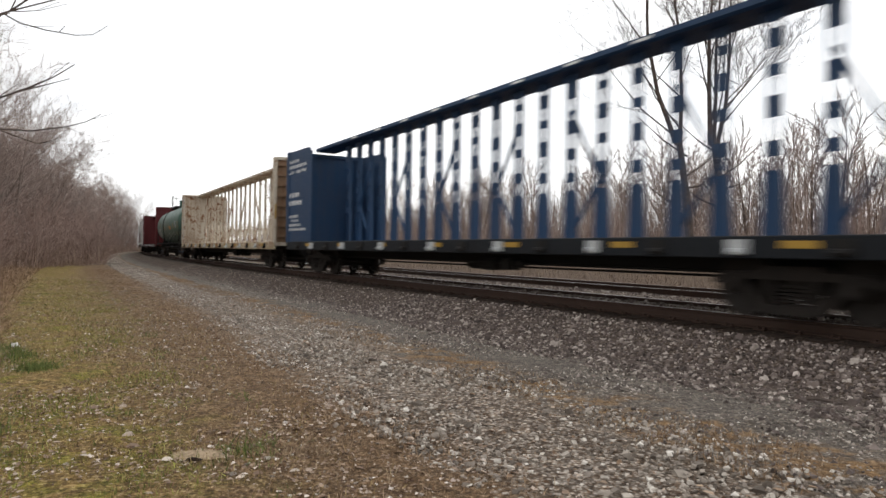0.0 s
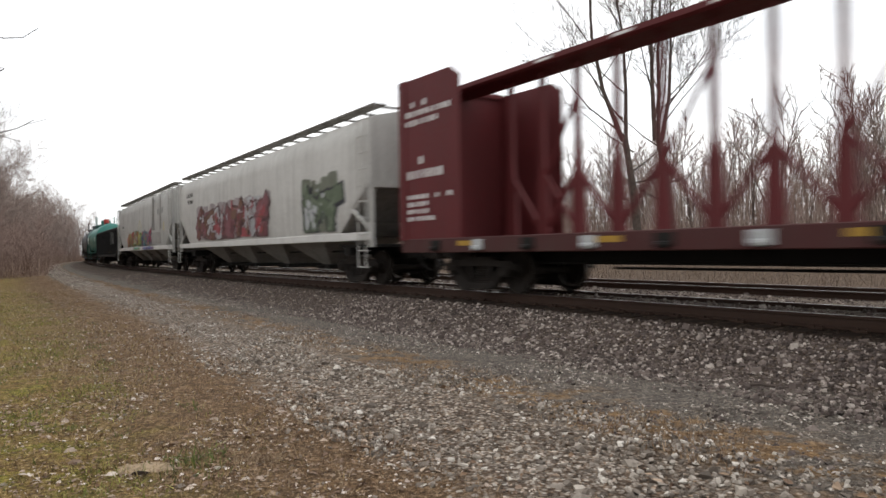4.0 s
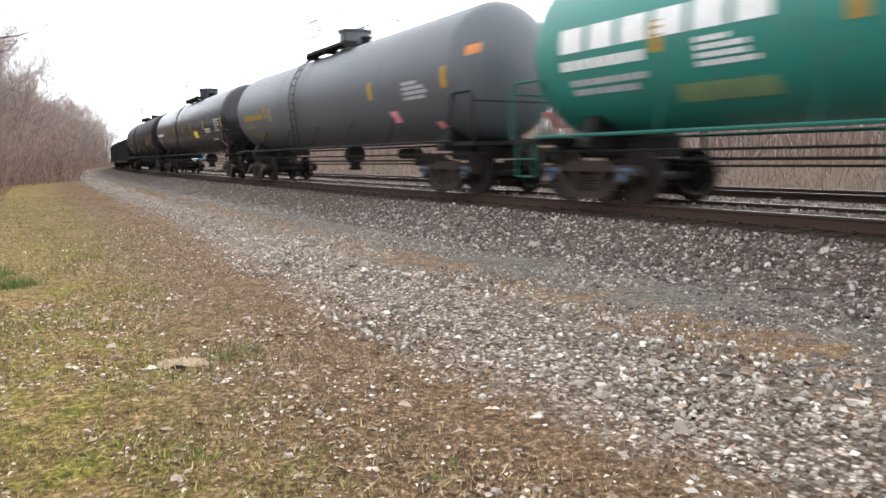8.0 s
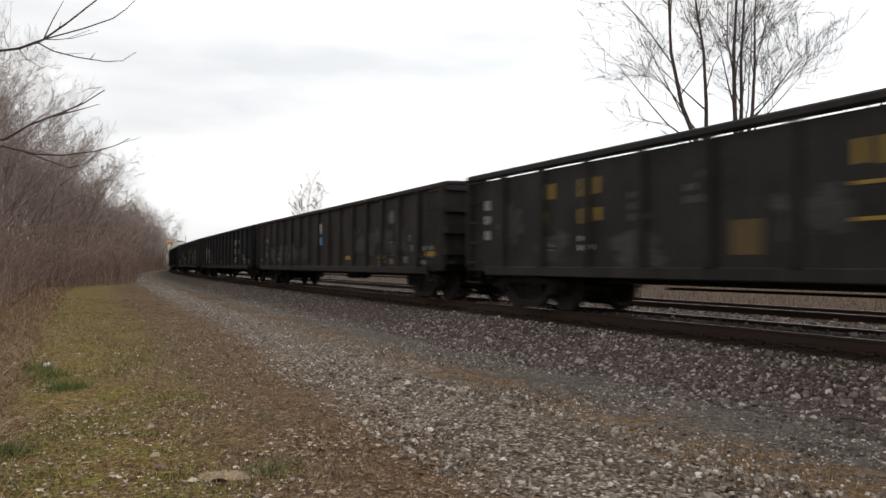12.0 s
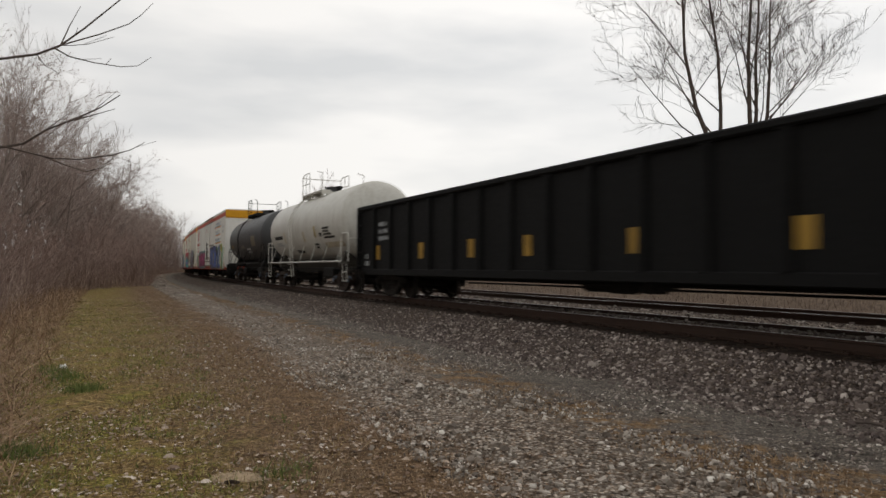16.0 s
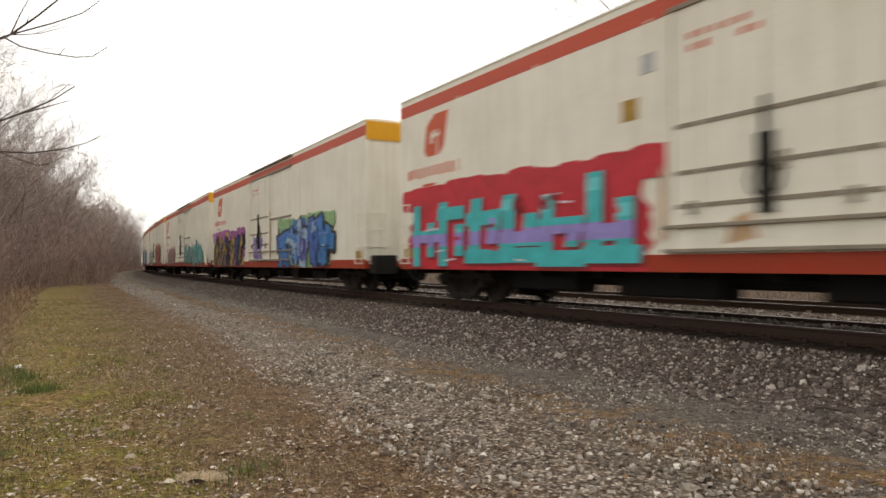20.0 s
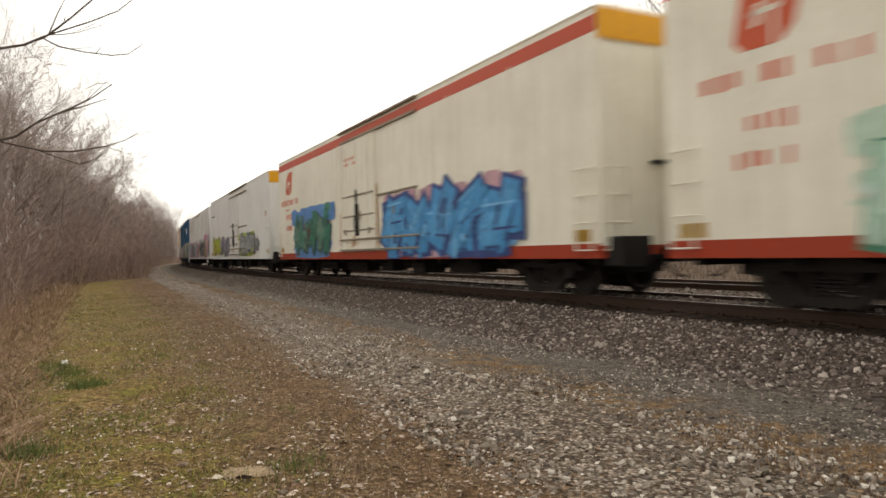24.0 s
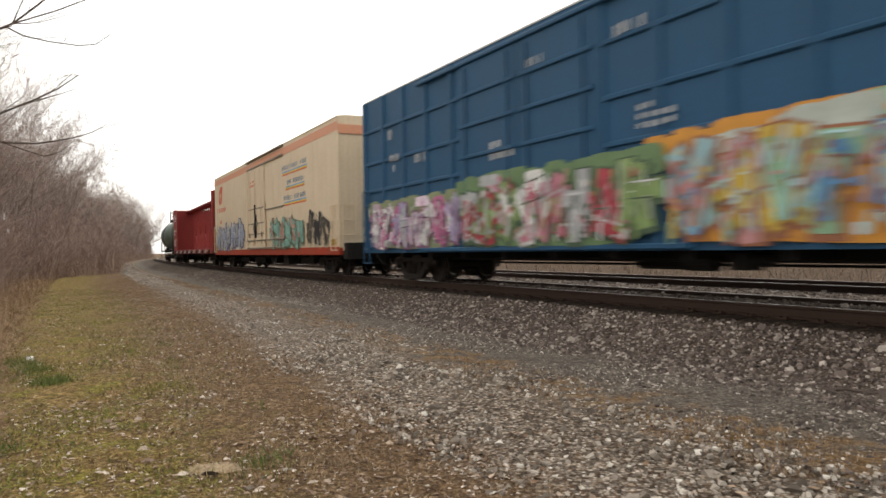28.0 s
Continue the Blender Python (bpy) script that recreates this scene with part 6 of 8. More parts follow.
    for x0, x1, z0, z1, sd in ((-9.96, -8.94, 1.1, 2.5, 40), (-8.5, -7.5, 0.95, 1.65, 44), (-6.2, -5.0, 0.9, 1.6, 48), (-3.1, -2.1, 1.2, 2.15, 49), (-0.6, 2.4, 0.95, 2.0, 50), (2.6, 4.2, 1.1, 2.3, 53)):
        graffiti(root, x0, x1, z0, z1, yy, (0.05, 0.05, 0.045), (0.03, 0.03, 0.028), [(0.03, 0.029, 0.027), (0.055, 0.054, 0.05), (0.025, 0.025, 0.023)], 2, sd, False, 0.3, "faded chalky scrawl", busy=5)
    graffiti(root, 2.6, 4.6, 0.85, 1.3, yy, (0.05, 0.25, 0.28), INK, [(0.02, 0.2, 0.2), (0.15, 0.2, 0.2)], 3, 45, False, 0.4, busy=4)
    lettering(root, 8.1, 1.1, 0.8, 0.6, M_PALEMARK, yy, 3, 5)
    lettering(root, 9.4, 1.4, 0.9, 0.3, M_PALEMARK, yy, 1, 3)
    lettering(root, -10.4, 1.5, 0.6, 0.9, M_PALEMARK, yy, 3, 5)
    root, half, y = gondola("gondola_car", "covered black gondola car with yellow reflectors and faint lettering", 265.0, 285.6, P_GONDOLA2, 17, 3.05, 0.7, False, P_GONDOLA)
    yy = y - 0.003
    for x, w in ((-9.6, 0.4), (-6.4, 0.4), (-2.9, 0.45), (3.0, 0.5), (6.0, 0.5)):
        part("reflector", Geo().box(x, x + w, yy - 0.006, yy, 1.12, 1.24), M_YELLOW, root)
    part("reflector", Geo().box(9.3, 10.2, yy - 0.006, yy, 1.18, 1.3), M_YELLOW, root)
    part("notice_panel", Geo().box(-0.3, 0.3, yy - 0.006, yy, 2.12, 2.5), M_PALEMARK, root)
    part("notice_panel", Geo().box(-0.3, 0.35, yy - 0.006, yy, 1.68, 1.98), spray((0.1, 0.3, 0.5)), root, "faded blue notice panel")
    for x, z, w, h, n in ((-8.6, 1.3, 0.5, 0.9, 3), (-5.2, 1.2, 0.7, 0.6, 3), (6.0, 0.88, 0.6, 0.2, 2), (6.9, 0.95, 0.7, 0.7, 3), (7.9, 1.0, 0.8, 0.8, 3), (8.9, 0.95, 1.2, 0.5, 3)):
        lettering(root, x, z, w, h, spray((0.2, 0.195, 0.185)), yy, n, 5)
    graffiti(root, -8.0, -1.0, 0.9, 1.9, yy, (0.08, 0.08, 0.07), INK, [(0.05, 0.048, 0.044), (0.07, 0.068, 0.063)], 8, 46, False, 0.24, "faded grey graffiti", busy=3)
    graffiti(root, 3.6, 8.4, 1.2, 2.2, yy, (0.08, 0.08, 0.07), INK, [(0.03, 0.03, 0.028), (0.04, 0.04, 0.038)], 4, 47, False, 0.2, "ghosted grey markings", busy=2)
    part("round_patch", Geo().lathe_y([(yy - 0.006, 0.2), (yy, 0.2)], 7.0, 2.35, 20), spray((0.1, 0.1, 0.095)), root)
    root, half, y = gondola("gondola_car", "covered black gondola car with violet and white scrawl", 287.0, 308.0, P_BLACK, 16, 3.05, 0.7, False, P_BLACK)
    yy = y - 0.003
    graffiti(root, -8.2, -4.6, 0.95, 2.4, yy, (0.1, 0.05, 0.09), INK, [(0.14, 0.07, 0.16), (0.26, 0.08, 0.15), (0.3, 0.3, 0.29), (0.08, 0.14, 0.25)], 4, 51, False, 0.36)
    reflectors(root, half, yy, 1.05, 5, M_YELLOW, 0.5, 0.12)
    for x, z, w, h, n in ((4.6, 2.1, 2.0, 0.3, 1), (4.5, 1.55, 2.3, 0.35, 1), (4.6, 1.1, 1.2, 0.25, 2), (7.6, 1.0, 1.0, 0.5, 3)):
        lettering(root, x, z, w, h, M_PALEMARK, yy, n, 8)
    root, half, y = gondola("gondola_car", "covered brown-black gondola car with green and white graffiti", 309.5, 332.0, P_GONDOLA2, 17, 3.05, 0.7, False, P_GONDOLA)
    yy = y - 0.003
    graffiti(root, -10.2, -7.0, 0.85, 1.5, yy, (0.2, 0.19, 0.17), INK, [(0.4, 0.39, 0.36), (0.16, 0.16, 0.15), (0.06, 0.14, 0.08)], 4, 61, True, 0.4)
    graffiti(root, -3.6, -1.1, 0.8, 1.7, yy, (0.22, 0.21, 0.19), INK, [(0.38, 0.37, 0.33), (0.2, 0.08, 0.07), (0.2, 0.2, 0.18)], 4, 64, True, 0.36)
    graffiti(root, -8.0, -2.4, 1.0, 2.5, yy, (0.1, 0.12, 0.08), INK, [(0.06, 0.11, 0.065), (0.17, 0.17, 0.15), (0.04, 0.08, 0.05)], 7, 62, False, 0.24)
    graffiti(root, 0.2, 9.6, 0.8, 2.5, yy, (0.05, 0.07, 0.05), INK, [(0.04, 0.085, 0.05), (0.13, 0.03, 0.025), (0.05, 0.1, 0.065), (0.17, 0.17, 0.155)], 7, 63, False, 0.28, busy=14)
    part("notice_panel", Geo().box(-0.95, -0.25, yy - 0.012, yy - 0.006, 1.72, 2.2), M_PALEMARK, root)
    part("notice_panel", Geo().box(-0.95, -0.25, yy - 0.012, yy - 0.006, 1.3, 1.62), spray((0.1, 0.32, 0.55)), root, "faded blue notice panel")
    reflectors(root, half, yy - 0.006, 0.9, 9, M_YELLOW, 0.45, 0.12)
    root, half, y = gondola("gondola_car", "covered black gondola car with yellow squares", 333.3, 355.3, P_PITCH, 17, 3.0, 0.7, False, P_PITCH)
    yy = y - 0.003
    for x in (-9.4, -6.2, -3.35, -0.9, 2.35, 5.55, 8.6):
        part("reflector", Geo().box(x, x + 0.28, yy - 0.006, yy, 1.2, 1.65), spray((0.3, 0.17, 0.02)), root)
    for x, z, w, h, n in ((-9.2, 1.8, 0.8, 0.6, 3), (7.0, 1.9, 1.5, 0.25, 1), (6.9, 1.4, 1.8, 0.25, 1), (-10.4, 1.0, 0.5, 0.4, 2)):
        lettering(root, x, z, w, h, M_PALEMARK, yy, n, 7)
    # short tank cars
    root, half, patch = tank_car("tank_car", "dirty white tank car with rust-yellow scuffs", 356.5, 369.9, P_TANKWHITE, 4.25, 1.5, P_TANKWHITE, P_GRIMY, ends=0.2, through_sill=True, dome=0, dome_mat=P_TANKDARK,
                                 marks=(("lettering", -4.9, -3.3, 2.3, 2.46, M_CHASSIS, 1, 9), ("lettering", -4.8, -3.4, 1.98, 2.14, M_PALEMARK, 2, 9), ("lettering", -1.8, -0.6, 1.6, 1.74, M_CHASSIS, 1, 6), ("lettering", 1.75, 2.4, 1.75, 1.95, M_CHASSIS, 2, 6), ("lettering", 3.5, 4.9, 2.1, 2.55, M_CHASSIS, 4, 9), ("lettering", 2.95, 3.3, 2.2, 2.36, M_CHASSIS, 1, 3), ("rust_patch", 2.2, 2.5, 2.2, 2.65, spray((0.42, 0.34, 0.17))), ("rust_patch", 0.4, 0.65, 2.05, 2.5, spray((0.48, 0.4, 0.24))), ("rust_patch", -3.0, -2.8, 2.1, 2.6, spray((0.5, 0.42, 0.27))), ("rust_patch", 3.2, 5.6, 1.75, 1.95, spray((0.45, 0.39, 0.28)))))
    root, half, patch = tank_car("tank_car", "short charcoal tank car with worn lettering", 371.0, 383.8, P_TANKDARK, 4.24, 1.5, None, M_CHASSIS, ends=0.2, through_sill=True, dome=0, dome_mat=P_TANKDARK,
                                 marks=(("lettering", -5.0, -3.9, 2.2, 2.4, spray((0.25, 0.2, 0.1)), 1, 6), ("lettering", -4.9, -3.9, 1.8, 2.0, M_PALEMARK, 2, 7), ("lettering", 0.6, 2.2, 1.8, 2.1, M_PALEMARK, 2, 8), ("rust_patch", 2.6, 3.8, 2.2, 2.8, spray((0.16, 0.13, 0.08))), ("lettering", -1.2, 0.0, 2.1, 2.3, spray((0.2, 0.18, 0.14)), 1, 6)))

    # six cream refrigerator cars with red stripes
    def cream(front, rear, label, top=5.18, body=P_REEFER):
        return reefer("refrigerator_car", label, front, rear, body, top, P_STRIPE, P_ORANGE, P_BAND, P_EMBLEM, -0.8)

    base = "cream refrigerator car with red stripe, "
    root, half, y = cream(384.9, 408.0, base + "pink and blue graffiti", 5.18, P_REEFERWHITE)
    graffiti(root, -8.9, -2.3, 0.76, 2.4, y - 0.013, (0.08, 0.24, 0.22), (0.14, 0.01, 0.07), [(0.5, 0.04, 0.2), (0.55, 0.12, 0.28), (0.42, 0.03, 0.12), (0.05, 0.12, 0.13)], 7, 71, True, 0.3, busy=22)
    graffiti(root, -11.2, -8.7, 0.76, 2.3, y - 0.013, (0.45, 0.48, 0.36), (0.1, 0.2, 0.24), [(0.5, 0.48, 0.2), (0.1, 0.32, 0.36), CHALK], 3, 77, False, 0.34)
    graffiti(root, 1.7, 6.3, 0.76, 2.55, y - 0.037, (0.02, 0.02, 0.03), (0.05, 0.05, 0.08), [(0.12, 0.2, 0.55), (0.18, 0.27, 0.6), (0.1, 0.14, 0.4), (0.4, 0.35, 0.06)], 4, 72, True, 0.5)
    graffiti(root, 6.2, 7.6, 0.76, 2.4, y - 0.013, (0.16, 0.32, 0.15), INK, [NAVY, CHALK, SKY], 2, 73, True, 0.5)
    graffiti(root, 7.6, 8.7, 0.76, 2.5, y - 0.013, (0.1, 0.2, 0.12), NAVY, [(0.08, 0.2, 0.5), CHALK, (0.06, 0.14, 0.4)], 1, 76, True, 0.5)
    graffiti(root, 8.6, 9.7, 0.76, 2.6, y - 0.013, LIME, (0.3, 0.05, 0.1), [LIME, CHALK, (0.5, 0.1, 0.1)], 1, 74, True, 0.5)
    graffiti(root, 9.6, 10.9, 0.76, 2.35, y - 0.013, GREEN, (0.03, 0.16, 0.08), [GREEN, (0.06, 0.26, 0.12), (0.5, 0.6, 0.4)], 2, 75, True, 0.4)
    rainbow(root, 4.9, 4.15, 4.0, y)
    lettering(root, 9.8, 3.5, 1.1, 0.6, M_PALEMARK, y, 2, 4)
    root, half, y = cream(409.4, 432.4, base + "red, turquoise and violet graffiti")
    block_piece(root, -11.2, -2.6, 0.76, 2.75, y - 0.013, RED, (0.2, 0.012, 0.02), (0.04, 0.43, 0.45), (0.12, 0.54, 0.56), (0.29, 0.24, 0.56), 6, 81)
    part("reflector", Geo().box(-3.45, -3.1, y - 0.006, y, 3.2, 3.55), M_YELLOW, root)
    part("vent_plate", Geo().box(-3.0, -2.75, y - 0.02, y, 3.9, 4.2), M_PALEMARK, root)
    graffiti(root, 1.5, 7.3, 0.76, 2.7, y - 0.037, (0.3, 0.34, 0.36), (0.2, 0.03, 0.05), [(0.36, 0.44, 0.44), (0.3, 0.12, 0.2)], 4, 82, True, 0.34)
    graffiti(root, 7.5, 8.6, 1.2, 2.5, y - 0.013, (0.05, 0.045, 0.06), INK, [(0.05, 0.02, 0.025), (0.12, 0.06, 0.06)], 2, 83, False, 0.5)
    root, half, y = cream(434.7, 457.4, base + "navy and gold graffiti")
    graffiti(root, -11.2, -3.4, 0.76, 2.6, y - 0.013, (0.36, 0.1, 0.3), INK, [(0.03, 0.03, 0.04), (0.45, 0.3, 0.05), NAVY, (0.4, 0.25, 0.06)], 7, 91, True, 0.36, busy=14)
    graffiti(root, 2.1, 8.8, 0.76, 2.6, y - 0.037, (0.25, 0.42, 0.2), INK, [(0.05, 0.13, 0.4), (0.04, 0.2, 0.48), (0.3, 0.42, 0.55), (0.1, 0.08, 0.3)], 5, 92, True, 0.42)
    graffiti(root, -1.9, -0.4, 1.1, 2.1, y - 0.037, (0.35, 0.3, 0.5), (0.15, 0.1, 0.25), [VIOLET, (0.4, 0.36, 0.55)], 2, 93)
    root, half, y = cream(459.0, 482.4, base + "scattered teal and rust-red graffiti", 5.25)
    graffiti(root, 0.9, 4.8, 0.76, 2.4, y - 0.037, (0.3, 0.5, 0.45), (0.1, 0.16, 0.15), [TEAL, (0.45, 0.2, 0.16), (0.4, 0.5, 0.45)], 5, 101, False, 0.36)
    graffiti(root, 5.0, 9.8, 0.76, 2.5, y - 0.037, (0.3, 0.5, 0.45), (0.1, 0.16, 0.15), [TEAL, (0.5, 0.16, 0.1), (0.3, 0.5, 0.46)], 6, 102, False, 0.36)
    graffiti(root, -10.0, -4.4, 0.76, 2.5, y - 0.013, (0.5, 0.45, 0.4), (0.2, 0.1, 0.1), [(0.45, 0.2, 0.2), TEAL, (0.45, 0.3, 0.1)], 6, 103, False, 0.34)
    root, half, y = cream(484.0, 507.4, base + "pale mint graffiti", 5.3)
    graffiti(root, -8.8, -2.8, 0.76, 2.4, y - 0.013, (0.45, 0.6, 0.48), (0.06, 0.22, 0.14), [MINT, (0.46, 0.62, 0.52)], 6, 111, True, 0.34)
    graffiti(root, 1.0, 8.4, 1.0, 2.9, y - 0.037, (0.55, 0.4, 0.36), (0.15, 0.04, 0.04), [(0.45, 0.1, 0.07), (0.5, 0.2, 0.15), BROWN], 5, 112, True, 0.34)
    root, half, y = cream(509.0, 532.4, base + "sky-blue and green graffiti", 5.35)
    graffiti(root, -9.2, -3.6, 0.76, 2.8, y - 0.013, (0.08, 0.22, 0.5), (0.02, 0.06, 0.06), [(0.03, 0.17, 0.11), (0.16, 0.3, 0.22), (0.04, 0.22, 0.15), (0.12, 0.06, 0.05)], 6, 121, True, 0.36)
    graffiti(root, 1.4, 9.2, 0.76, 2.6, y - 0.037, (0.5, 0.3, 0.34), NAVY, [(0.05, 0.27, 0.55), (0.08, 0.33, 0.62)], 5, 122, True, 0.45)
    # the rest
    root, half, y = reefer("refrigerator_car", "plain white refrigerator car with lime and silver graffiti", 534.6, 557.4, P_REEFERGREY, 5.3, None, None, P_BAND, None, 0.1)
    graffiti(root, -10.2, -6.2, 1.0, 2.4, y - 0.013, LIME, (0.25, 0.12, 0.02), [LIME, (0.5, 0.62, 0.1), ORANGE], 4, 131, False, 0.44)
    graffiti(root, -6.0, -1.7, 0.95, 2.4, y - 0.013, (0.3, 0.3, 0.36), INK, [(0.2, 0.18, 0.26), SILVER], 5, 132, False, 0.36)
    graffiti(root, 2.2, 7.4, 0.95, 2.3, y - 0.037, LIME, INK, [SILVER, (0.3, 0.31, 0.33)], 5, 133, True, 0.4)
    graffiti(root, 7.7, 8.5, 1.2, 2.0, y - 0.013, INK, INK, [INK, SILVER], 1, 134, False, 0.3)
    lettering(root, 10.2, 3.0, 0.6, 0.3, M_YELLOW, y, 1, 2)
    lettering(root, -10.6, 4.0, 1.6, 0.15, M_CHASSIS, y, 1, 8)
    root, half, y = boxcar("boxcar", "dingy white boxcar with black and magenta graffiti", 559.0, 579.8, P_BOXWHITE, 5.16, 12, (), P_BOXWHITE, -0.9, 0.03)
    for x, z in ((-9.2, 3.1), (-8.1, 3.4), (-6.75, 3.0), (-5.5, 3.2), (-4.3, 2.9), (-3.1, 2.55), (3.6, 3.0), (5.1, 3.3), (7.4, 2.9)):
        part("rust_streak", Geo().extrude_y([(x, z), (x + 0.2, z + 0.1), (x + 0.26, 4.6), (x - 0.02, 4.7)], y - 0.034, y - 0.031), spray((0.3, 0.22, 0.14) if x < -5 else (0.5, 0.41, 0.28)), root)
    for i in range(9):
        z = 1.1 + i * (5.16 - 0.8 - 0.7) / 8
        part("grime_line", Geo().box(half + 0.012, half + 0.03, -1.36, 1.36, z - 0.05, z + 0.012), spray((0.3, 0.27, 0.23)), root)
    graffiti(root, -9.2, -7.0, 0.9, 2.5, y - 0.063, (0.5, 0.2, 0.36), (0.3, 0.05, 0.06), [(0.06, 0.42, 0.44), (0.5, 0.1, 0.12), (0.55, 0.25, 0.4)], 2, 141, True, 0.4)
    graffiti(root, -7.3, -2.9, 0.9, 2.4, y - 0.063, (0.45, 0.3, 0.36), (0.03, 0.03, 0.035), [(0.06, 0.06, 0.07), (0.3, 0.3, 0.29), (0.11, 0.11, 0.12), (0.42, 0.41, 0.4)], 5, 145, True, 0.4)
    graffiti(root, -2.9, -0.2, 0.9, 2.3, y - 0.113, (0.6, 0.42, 0.46), (0.45, 0.1, 0.16), [(0.1, 0.44, 0.46), (0.55, 0.14, 0.3), (0.14, 0.5, 0.5)], 2, 142, True, 0.5)
    graffiti(root, -0.3, 1.8, 0.9, 2.2, y - 0.113, (0.5, 0.2, 0.28), (0.4, 0.04, 0.12), [(0.5, 0.08, 0.2), (0.5, 0.25, 0.22), (0.4, 0.46, 0.1)], 2, 146, True, 0.5)
    graffiti(root, 1.6, 6.8, 0.9, 2.5, y - 0.063, (0.5, 0.49, 0.48), (0.5, 0.49, 0.48), [INK, (0.05, 0.05, 0.06)], 4, 143, True, 0.42)
    graffiti(root, 6.6, 10.0, 0.9, 2.8, y - 0.063, (0.5, 0.12, 0.3), INK, [PINK, LIME, (0.5, 0.15, 0.4), GOLD], 4, 144, True, 0.4)
    root, half, y = boxcar("boxcar", "slate-blue ribbed boxcar covered below with multicoloured graffiti", 581.2, 601.8, P_BOXBLUE, 5.33, 17, (2.55, 3.35, 4.3), P_ROOFWHITE, -2.4, 0.07)
    graffiti(root, -9.9, -4.6, 0.88, 2.2, y - 0.073, (0.22, 0.26, 0.14), (0.2, 0.1, 0.16), [(0.5, 0.4, 0.48), CHALK, (0.5, 0.14, 0.28), (0.36, 0.3, 0.46), (0.45, 0.5, 0.5)], 8, 151, True, 0.44, busy=18)
    graffiti(root, -4.7, 1.4, 0.88, 2.4, y - 0.113, (0.13, 0.22, 0.1), (0.06, 0.1, 0.06), [SILVER, (0.4, 0.05, 0.07), (0.22, 0.32, 0.12), CHALK, (0.5, 0.2, 0.26), (0.4, 0.28, 0.2)], 8, 152, True, 0.44, busy=18)
    graffiti(root, 1.2, 9.9, 0.85, 2.55, y - 0.073, (0.6, 0.27, 0.04), (0.3, 0.12, 0.06), [(0.28, 0.46, 0.5), (0.5, 0.24, 0.24), (0.55, 0.38, 0.06), (0.26, 0.44, 0.28), (0.1, 0.26, 0.46), (0.45, 0.5, 0.45)], 11, 153, True, 0.46, busy=20)
    for k in range(4):
        x = 5.2 + 0.95 * k
        part("white_marking", Geo().extrude_y([(x, 3.72), (x + 0.6, 3.72), (x + 0.7, 4.28), (x + 0.1, 4.28)], y - 0.077, y - 0.071), M_WHITE, root)
    for x, z, w, h, n in ((-8.6, 3.9, 0.5, 0.3, 1), (-8.4, 3.0, 1.0, 0.5, 2), (-6.9, 3.1, 0.6, 0.25, 1), (-3.4, 2.75, 1.2, 0.4, 2), (-2.1, 4.4, 0.6, 0.2, 1), (0.4, 4.35, 0.7, 0.22, 1), (0.9, 2.75, 1.0, 0.4, 3), (8.2, 2.75, 1.3, 0.8, 3)):
        lettering(root, x, z, w, h, M_PALEMARK, y - 0.072, n, 5)
    root, half, y = reefer("refrigerator_car", "yellowed cream refrigerator car with faded salmon stripe and graffiti", 604.0, 626.0, P_REEFERTAN, 5.35, P_SALMON, P_ORANGE, None, P_EMBLEM, -0.4)
    part("end_stripe", Geo().box(half + 0.002, half + 0.045, y, -y, 4.75, 5.05), P_SALMON, root)
    graffiti(root, -10.8, -3.0, 0.95, 2.6, y - 0.013, (0.5, 0.5, 0.5), (0.1, 0.1, 0.2), [SILVER, (0.3, 0.36, 0.5)], 7, 161, False, 0.36)
    graffiti(root, 1.9, 7.2, 0.95, 2.4, y - 0.037, (0.55, 0.35, 0.3), (0.12, 0.16, 0.1), [(0.2, 0.4, 0.34), (0.5, 0.25, 0.2)], 6, 162, False, 0.36)
    graffiti(root, 7.4, 10.2, 0.95, 2.5, y - 0.013, INK, (0.5, 0.42, 0.3), [INK, (0.1, 0.08, 0.05)], 3, 163, False, 0.3)
    rainbow(root, 4.2, 4.1, 3.4, y)
    centerbeam("centerbeam_flatcar", "faded red centre-beam lumber car with solid bulkheads", 627.4, 650.0, P_BRIGHTRED, P_BRIGHTRED, M_WHITE, 2.6, 6)
    tank_car("tank_car", "dull green tank car at the tail of the train", 651.5, 668.0, P_GREENTANK, 4.3, 1.52, None, M_CHASSIS, dome=1)


